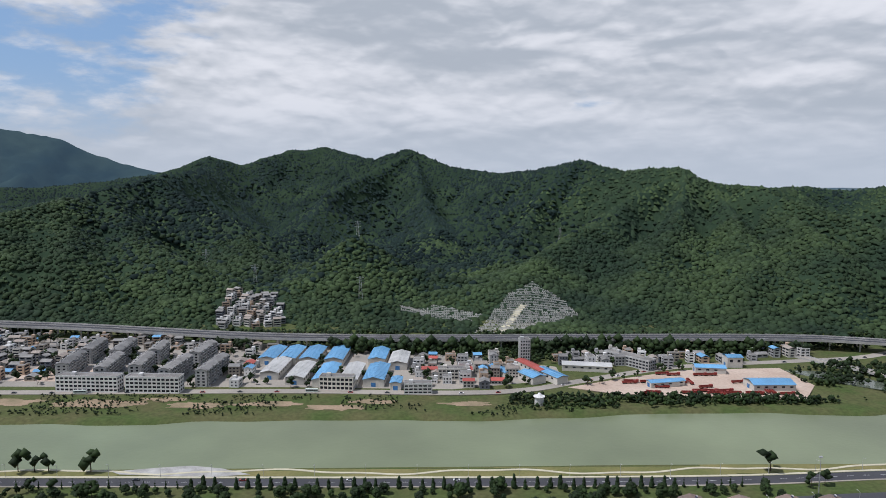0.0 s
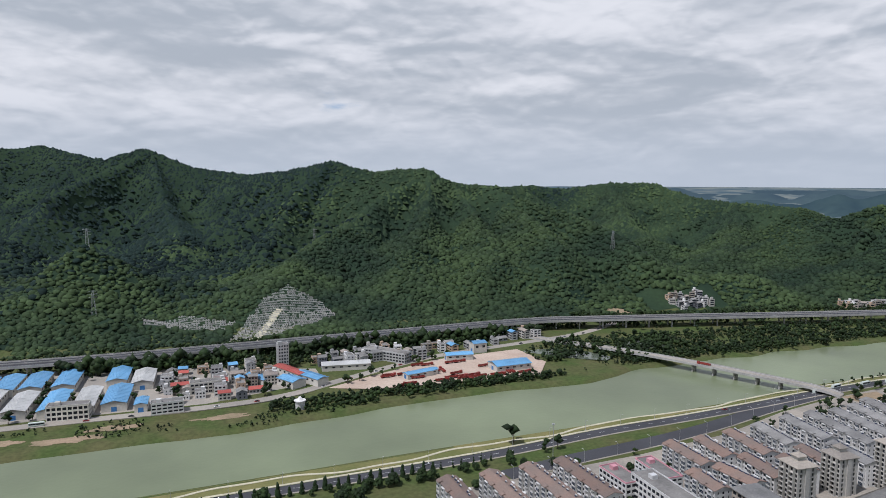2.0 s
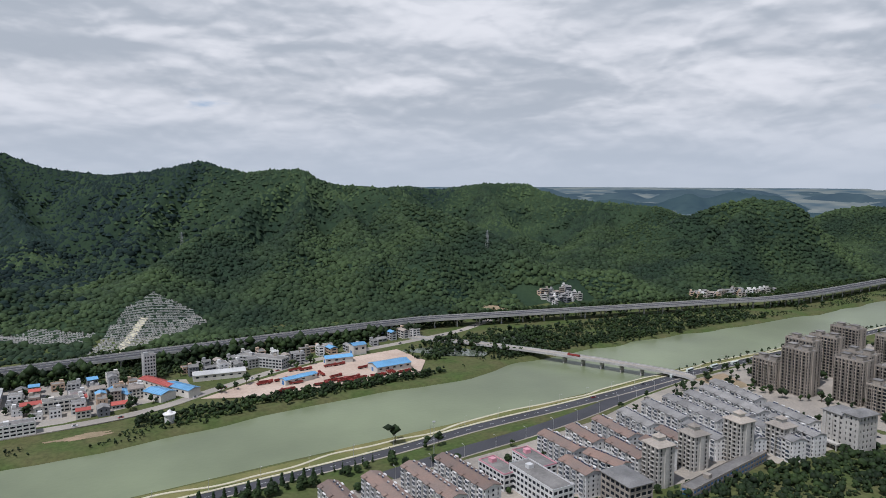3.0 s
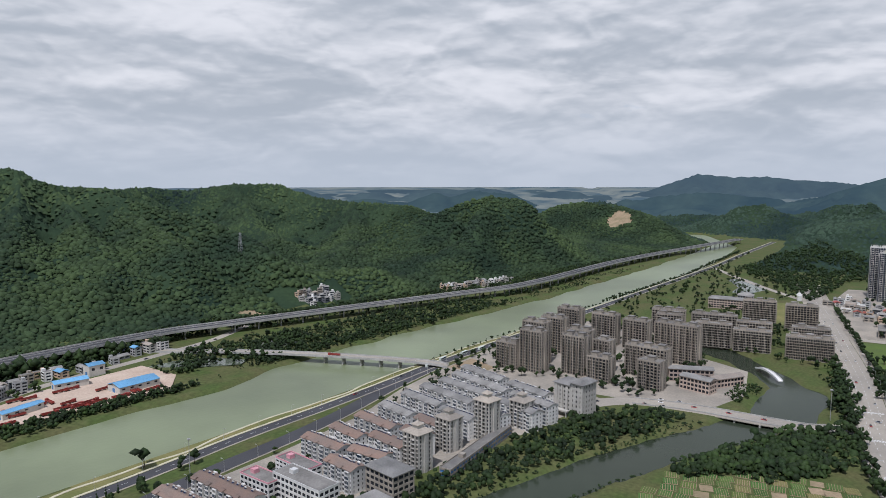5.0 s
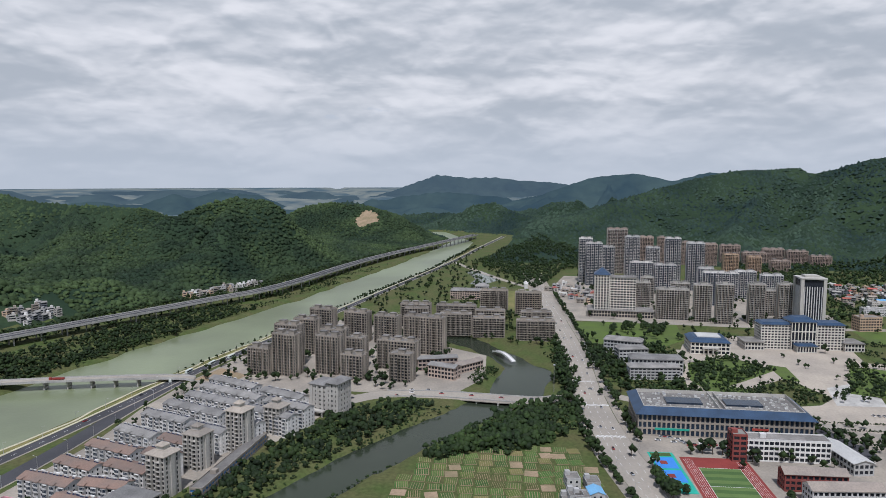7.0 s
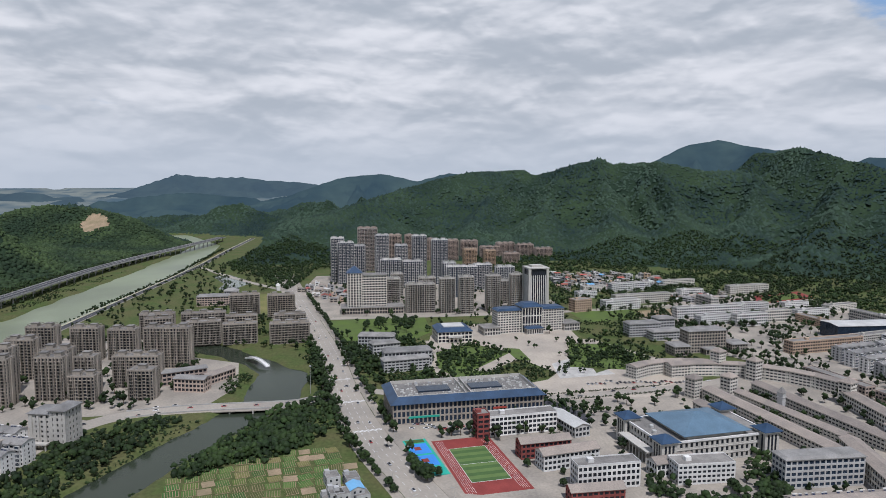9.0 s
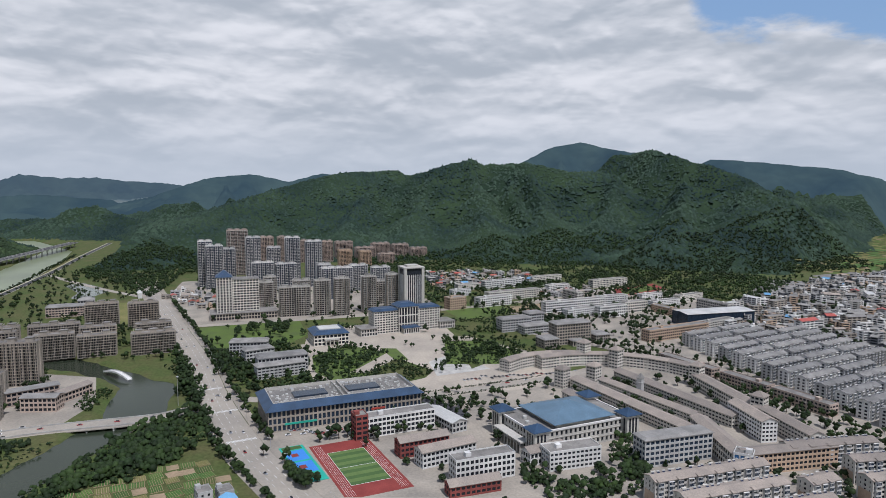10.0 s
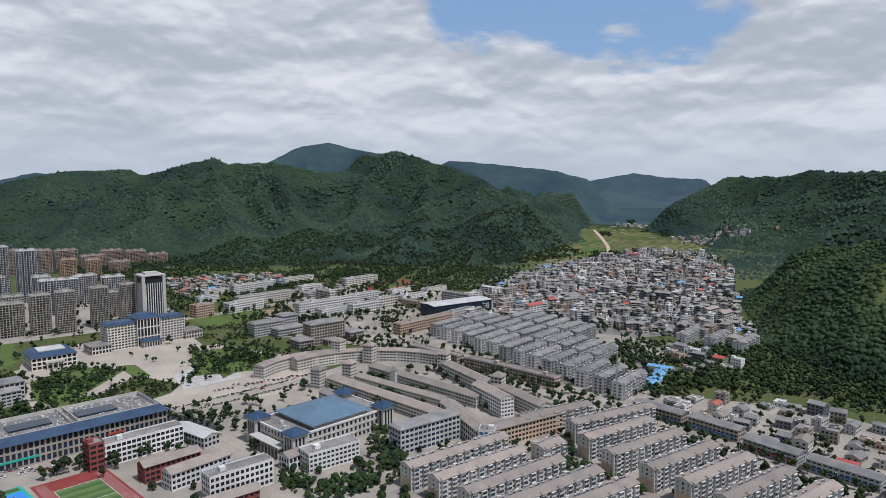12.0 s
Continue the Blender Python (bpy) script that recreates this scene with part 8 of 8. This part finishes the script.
VALLEY_ROAD = curve_line([(1131, -1108), (1184, -1227), (1283, -1405), (1374, -1520), (1612, -1752), (1972, -2088)], 8)
for i in range(78):
    for j in range(52):
        q = fbm(np.array([i / 9]), np.array([j / 9]), 71, 2)[0]
        x, y = 1000 + i * 20 + (j % 2) * 7, -2900 + j * 34
        away = float(valley_distance(np.array(x), np.array(y)))
        if away > 25 or inside_any(np.array([x]), np.array([y]), OLD)[0] or math.hypot(x, y) > 3000 or rng.random() < 0.1:
            continue
        a, w2, h2 = rng.uniform(-0.12, 0.12) + 0.75 + (q - 0.5) * 1.6, rng.uniform(8, 10.5), rng.uniform(12, 17)
        c2, s2 = math.cos(a), math.sin(a)
        z = float(land(x, y)) + 0.5 + rng.uniform(0, 0.5)
        mat = (M_GRASS, M_LAWN, M_DRY, M_CROP)[min(3, int(q * 4 + rng.uniform(-0.6, 0.6)))] if rng.random() > 0.08 else M_SOIL
        sets[mat].poly(*[(x + u * c2 - v * s2, y + u * s2 + v * c2, z) for u, v in ((-w2, -h2), (w2, -h2), (w2, h2), (-w2, h2))])
for m, q in sets.items():
    if q.f:
        part("field", q, m, fields, kind="stuff")
sheet("road_valley", ribbon(VALLEY_ROAD, 11, -0.5, 1.4), M_YARD, "pale road winding up the far valley", "road")
for ring, st, sz, sd in (([(1225, -1290), (1330, -1400), (1300, -1480), (1215, -1400)], 9, 4, 191), ([(1700, -1850), (1830, -1960), (1800, -1990), (1680, -1880)], 9, 4, 192), ([(1560, -2000), (1640, -2090), (1615, -2120), (1530, -2030)], 9, 4, 193), ([(2000, -2330), (2110, -2450), (2085, -2470), (1980, -2350)], 9, 4, 194), ([(1140, -1440), (1180, -1500), (1160, -1520), (1110, -1470)], 8, 4, 195), ([(980, -1000), (1060, -1040), (1040, -1070), (970, -1040)], 8, 4, 196), ([(800, -900), (850, -950), (830, -980), (790, -940)], 8, 4, 197)):
    thicket("grove_valley", "dark green trees between the valley fields", ring, st, sz, sd, 0.2)
orchard(OLD[0], 420, 4, 8, 19)
drape("rock_face", [(575, 815), (610, 812), (606, 850), (584, 858)], 5, M_SOIL, "bare orange rock face above the village", "rock")
drape("hill_track", [(66, 845), (78, 845), (95, 905), (120, 960), (112, 965), (86, 908)], 3, M_PATH, "pale track up through the graveyard", "track", 0.5)
for ring, st, sz, sd in (([(372, -165), (400, -160), (405, -235), (378, -240)], 6, 3.4, 91), ([(395, -225), (440, -228), (436, -242), (396, -240)], 5, 3.0, 92), ([(300, -325), (345, -318), (345, -345), (300, -345)], 6, 3.2, 93), ([(365, -395), (378, -330), (352, -325), (345, -345)], 6, 3.0, 94), ([(555, -120), (600, -70), (612, -160), (560, -175)], 7, 3.0, 95), ([(700, -300), (760, -300), (760, -318), (700, -330)], 6, 3.0, 96)):
    thicket("grove_town", "dense dark green trees between the blocks", ring, st, sz, sd, 0.25)
orchard([(870, -390), (970, -325), (1130, -470), (1170, -620), (1080, -730), (850, -640)], 150, 5, 9, 18)
pv = thing("river_pavilion", "small round white pavilion on the far bank", "pavilion", 86, 584, -1.0)
part("drum", Geo().tube(0, 0, -2, 7, 4.0, 4.0, 16), M_WALL_WHITE, pv)
part("gallery", Geo().tube(0, 0, 7, 7.6, 5.2, 5.2, 16), M_WALL_WHITE, pv)
part("roof", Geo().tube(0, 0, 7.6, 10.5, 3.2, 0.8, 16), M_WALL_WHITE, pv)
gt = thing("park_gate", "white arched park gate at the end of the avenue", "gate", 1225, 235, 0, 15)
part("arch", Geo().box(-9, -6, -3, 3, 0, 7).box(6, 9, -3, 3, 0, 7).box(-9, 9, -3, 3, 7, 9), M_WALL_WHITE, gt)
part("dome", Geo().tube(0, 0, 9, 13, 5, 1.2, 12), M_WALL_WHITE, gt)

# ---- graveyard on the hill ----
rng = random.Random(5)
terr = thing("graveyard", "pale stone graveyard terraces on the hillside", "graveyard", 0, 0)
g = Geo()
for row in np.arange(852, 1060, 7.0):
    xs = np.arange(-75, 232, 3.0)
    ok = inside_any(xs, np.full(xs.shape, row), CLEARINGS[4:])
    wall_row = Geo()
    for x, o in zip(xs, ok):
        if o and rng.random() < 0.9:
            z = float(land(x, row))
            wall_row.box(x - 1.5, x + 1.5, row - 0.5, row + 0.6, z - 2, z + 0.9 + rng.uniform(-0.2, 0.3))
            if rng.random() < 0.75:
                add(g, Geo().box(-0.9, 0.9, -0.2, 0.2, 0, 1.9).box(-1.4, 1.4, -2.6, 0.4, -1.5, 0.35), pose(x + rng.uniform(-0.5, 0.5), row + 2.6, z))
    if wall_row.f:
        part("terrace_wall", wall_row, M_STONE, terr, kind="stuff")
part("headstone", g, M_STONE, terr, kind="stuff")
for k in range(110):
    x, y = rng.uniform(-60, 190), rng.uniform(860, 1040)
    if inside_any(np.array([x]), np.array([y]), CLEARINGS[4:])[0]:
        tree(x, y, rng.uniform(4, 6.5), "cypress")


# ---- vehicles ----
def car_proto(paint, big=False):
    L, W, H = (11.5, 2.5, 3.1) if big else (4.5, 1.8, 1.45)
    ob = thing("bus" if big else "car", "long city bus on the road" if big else "small parked car on a street", "bus" if big else "car", 0, 0, -50, 0, "vehicles on the roads")
    part("body", Geo().box(-L / 2, L / 2, -W / 2, W / 2, 0.3, H if big else 0.85), paint, ob)
    if not big:
        g = Geo()
        g.hip(-L * 0.32, L * 0.28, -W * 0.46, W * 0.46, 0.8, 0.6, 0.42, 0.05)
        part("cabin", g, M_GLASS, ob)
    else:
        part("window", Geo().box(-L / 2 + 0.4, L / 2 - 0.3, -W / 2 - 0.03, W / 2 + 0.03, 1.4, 2.5), M_GLASS, ob)
    for sx in (-0.32, 0.32):
        for sy in (-1, 1):
            wv = Geo().tube(0, 0, -0.12, 0.12, 0.34, 0.34, 10)
            wv.v = [(x, z, y) for x, y, z in wv.v]
            o = part("wheel", wv, M_BLACK, ob)
            o.location = (sx * L, sy * W * 0.46, 0.34)
    return ob


def truck_proto(paint):
    ob = thing("truck", "red articulated lorry parked in the yard", "truck", 0, 0, -50, 0, "lorries in the yard")
    part("cab", Geo().box(4.6, 6.9, -1.2, 1.2, 0.6, 3.2).box(4.3, 4.7, -1.2, 1.2, 0.6, 2.6), paint, ob)
    part("trailer", Geo().box(-7, 4.0, -1.25, 1.25, 1.1, 1.5).box(-7, 4.0, -1.25, -1.15, 1.5, 2.6).box(-7, 4.0, 1.15, 1.25, 1.5, 2.6).box(3.9, 4.0, -1.2, 1.2, 1.5, 2.8).box(-7, -6.9, -1.2, 1.2, 1.5, 2.6), paint, ob)
    part("windscreen", Geo().box(6.88, 6.94, -1.0, 1.0, 1.9, 2.9), M_GLASS, ob)
    for x in (5.6, -3, -4.4, -5.8, 1.5):
        for sy in (-1, 1):
            wv = Geo().tube(0, 0, -0.2, 0.2, 0.5, 0.5, 8)
            wv.v = [(a, c, b) for a, b, c in wv.v]
            o = part("wheel", wv, M_BLACK, ob)
            o.location = (x, sy * 1.05, 0.5)
    return ob


PAINTS = [material("car_paint_%d" % k, c, 0.3, 0.05, 0.5, 3.0, spec=0.5) for k, c in enumerate(((0.7, 0.7, 0.7), (0.05, 0.05, 0.06), (0.35, 0.36, 0.38), (0.3, 0.03, 0.03)))]
RED = material("lorry_red", (0.27, 0.05, 0.04), 0.5, 0.2, 0.5, 3.0)
cars = [car_proto(p) for p in PAINTS]
bus = car_proto(material("bus_paint", (0.55, 0.60, 0.55), 0.3, 0.1), True)
lorry = truck_proto(RED)
first = True
rng = random.Random(3)
spots = []
for line, off, step in ((AVENUE, 4, 44), (AVENUE, -5, 52), (RIVERSIDE, 2.5, 70), (MARKET_ROAD, 4, 36), (MARKET_ROAD, -5, 40), (CANAL_ROAD, 3, 28), (SHORE_ROAD, -3, 34), (PLAZA_ROAD, 5, 22)):
    for x, y, a in along(line, step):
        if 100 < math.hypot(x, y) < 1100 and rng.random() < 0.75:
            spots.append((x - math.sin(a) * off, y + math.cos(a) * off, math.degrees(a) + (0 if off < 0 else 180)))
for k in range(30):
    spots.append((535 + rng.uniform(-6, 6) - k * 0.35, -2 - k * 2.9 + 0, 100 + rng.uniform(-4, 4)))
for k in range(26):
    spots.append((648 + rng.uniform(-6, 4), -175 - k * 4.2, 10))
for x, y, a in spots:
    copy_thing(rng.choice(cars), pose(x, y, 0.14, 0, 0, a))
for c in cars:
    c.matrix_basis = pose(rng.uniform(560, 600), rng.uniform(205, 235), 0.1, 0, 0, rng.uniform(0, 180))
for x, y, a in ((545, 458, 20), (575, 462, 10), (610, 459, 5), (-120, 612, 0), (-330, 604, 2)):
    copy_thing(bus, pose(x, y, 0.14, 0, 0, a))
bus.matrix_basis = pose(640, 456, 0.14, 0, 0, 182)
for k in range(34):
    copy_thing(lorry, pose(rng.uniform(175, 345), rng.choice((612, 620, 630, 645, 660, 672)) + rng.uniform(-2, 2), 0.06, 0, 0, rng.choice((2, 8, 182, 95)) + rng.uniform(-6, 6)))
lorry.matrix_basis = pose(500, 556, 4.6, 0, 0, 115)

# ---- street lamps, mast, pylons ----
def lamp_proto():
    ob = thing("street_lamp", "slender grey street lamp with an outreach arm", "street lamp", 0, 0, -60, 0, "street lamps")
    part("pole", Geo().tube(0, 0, 0, 9, 0.14, 0.08, 6), M_STEEL, ob)
    part("arm", Geo().bar((0, 0, 8.9), (2.2, 0, 9.4), 0.06), M_STEEL, ob)
    part("lamp_head", Geo().box(1.9, 2.9, -0.2, 0.2, 9.3, 9.5), M_TIN_WHITE, ob)
    return ob


lamp = lamp_proto()
for line, off, step in ((RIVERSIDE, 7.5, 34), (NEW_ROAD, -8.8, 30), (AVENUE, 14, 36), (AVENUE, -14, 36), (MARKET_ROAD, 9, 34)):
    for x, y, a in along(line, step):
        if math.hypot(x, y) < 1000 and x > -330:
            copy_thing(lamp, pose(x - math.sin(a) * off, y + math.cos(a) * off, 0.1, 0, 0, math.degrees(a) + (-90 if off > 0 else 90)))
lamp.matrix_basis = pose(560, 445, 0.1, 0, 0, 30)
mast = thing("radio_mast", "tall thin lattice mast beside the junction", "mast", 398, -455)
g = Geo()
for sx, sy in ((-1, -1), (1, -1), (1, 1), (-1, 1)):
    g.bar((sx * 1.2, sy * 1.2, 0), (sx * 0.3, sy * 0.3, 48), 0.09)
for k in range(12):
    r0, z = 1.2 - 0.075 * k, k * 4.0
    for sx, sy, tx, ty in ((-1, -1, 1, -1), (1, -1, 1, 1), (1, 1, -1, 1), (-1, 1, -1, -1)):
        g.bar((sx * r0, sy * r0, z), (tx * (r0 - 0.07), ty * (r0 - 0.07), z + 4), 0.05)
part("lattice", g, M_STEEL, mast)
for x, y in ((237, 409), (625, 92)):
    mm = thing("light_mast", "tall pale steel lighting mast", "mast", x, y)
    part("pole", Geo().tube(0, 0, 0, 27, 0.3, 0.15, 8), M_STEEL, mm)
    part("ring", Geo().tube(0, 0, 26, 26.6, 1.2, 1.2, 10), M_STEEL, mm)


def pylon(x, y, h=34):
    ob = thing("pylon", "grey steel lattice power pylon on the hill", "pylon", x, y, float(land(x, y)), 20, "power pylons")
    g = Geo()
    for sx, sy in ((-1, -1), (1, -1), (1, 1), (-1, 1)):
        g.bar((sx * 3, sy * 3, -1), (sx * 0.6, sy * 0.6, h), 0.16)
    for k in range(7):
        r0, r1, z = 3 - 0.34 * k, 3 - 0.34 * (k + 1), k * h / 7
        for sx, sy, tx, ty in ((-1, -1, 1, -1), (1, -1, 1, 1), (1, 1, -1, 1), (-1, 1, -1, -1)):
            g.bar((sx * r0, sy * r0, z), (tx * r1, ty * r1, z + h / 7), 0.09)
    part("lattice", g, M_STEEL, ob)
    for z in (0.72, 0.84, 0.95):
        part("cross_arm", Geo().bar((-6, 0, h * z), (6, 0, h * z), 0.16).bar((-6, 0, h * z), (0, 0, h * z + 1.6), 0.08).bar((6, 0, h * z), (0, 0, h * z + 1.6), 0.08), M_STEEL, ob)
    return ob


for x, y in ((-142, 1135), (-120, 985), (230, 1330), (-395, 1130), (690, 1000), (-300, 1080)):
    pylon(x, y)

# the trees too many to count, joined
trees = tagged(new("scattered_trees"), "countless green street and garden trees", "trees", kind="stuff")
for kind, mat in (("broad", M_LEAF), ("cypress", M_CYPRESS)):
    sel = np.array([q[:4] for q in SCATTER if q[4] == kind])
    rr = np.random.default_rng(77)
    k = 5 if kind == "broad" else 4
    n = len(sel)
    hh = np.repeat(sel[:, 3], k)
    if kind == "broad":
        off = rr.normal(0, 0.16, (n * k, 2)) * hh[:, None]
        zz = hh * rr.uniform(0.38, 0.9, n * k)
        sz = hh * rr.uniform(0.18, 0.3, n * k)
    else:
        tt = np.tile(np.linspace(0.15, 0.95, k), n)
        off, zz, sz = rr.normal(0, 0.015, (n * k, 2)) * hh[:, None], tt * hh, hh * (0.17 - 0.13 * tt)
    v, f = crowns(np.repeat(sel[:, 0], k) + off[:, 0], np.repeat(sel[:, 1], k) + off[:, 1], np.repeat(sel[:, 2], k) + zz, sz, 0.9 if kind == "broad" else 1.6, 78, OCT, OCT_F)
    part("crowns", fast_mesh("crowns", v, f, mat), None, trees, kind="stuff")
    g = Geo()
    for x, y, z, h in sel:
        g.tube(x, y, z - 0.3, z + h * 0.5, h * 0.03, h * 0.015, 4)
    part("trunks", g, M_BARK, trees, kind="stuff")
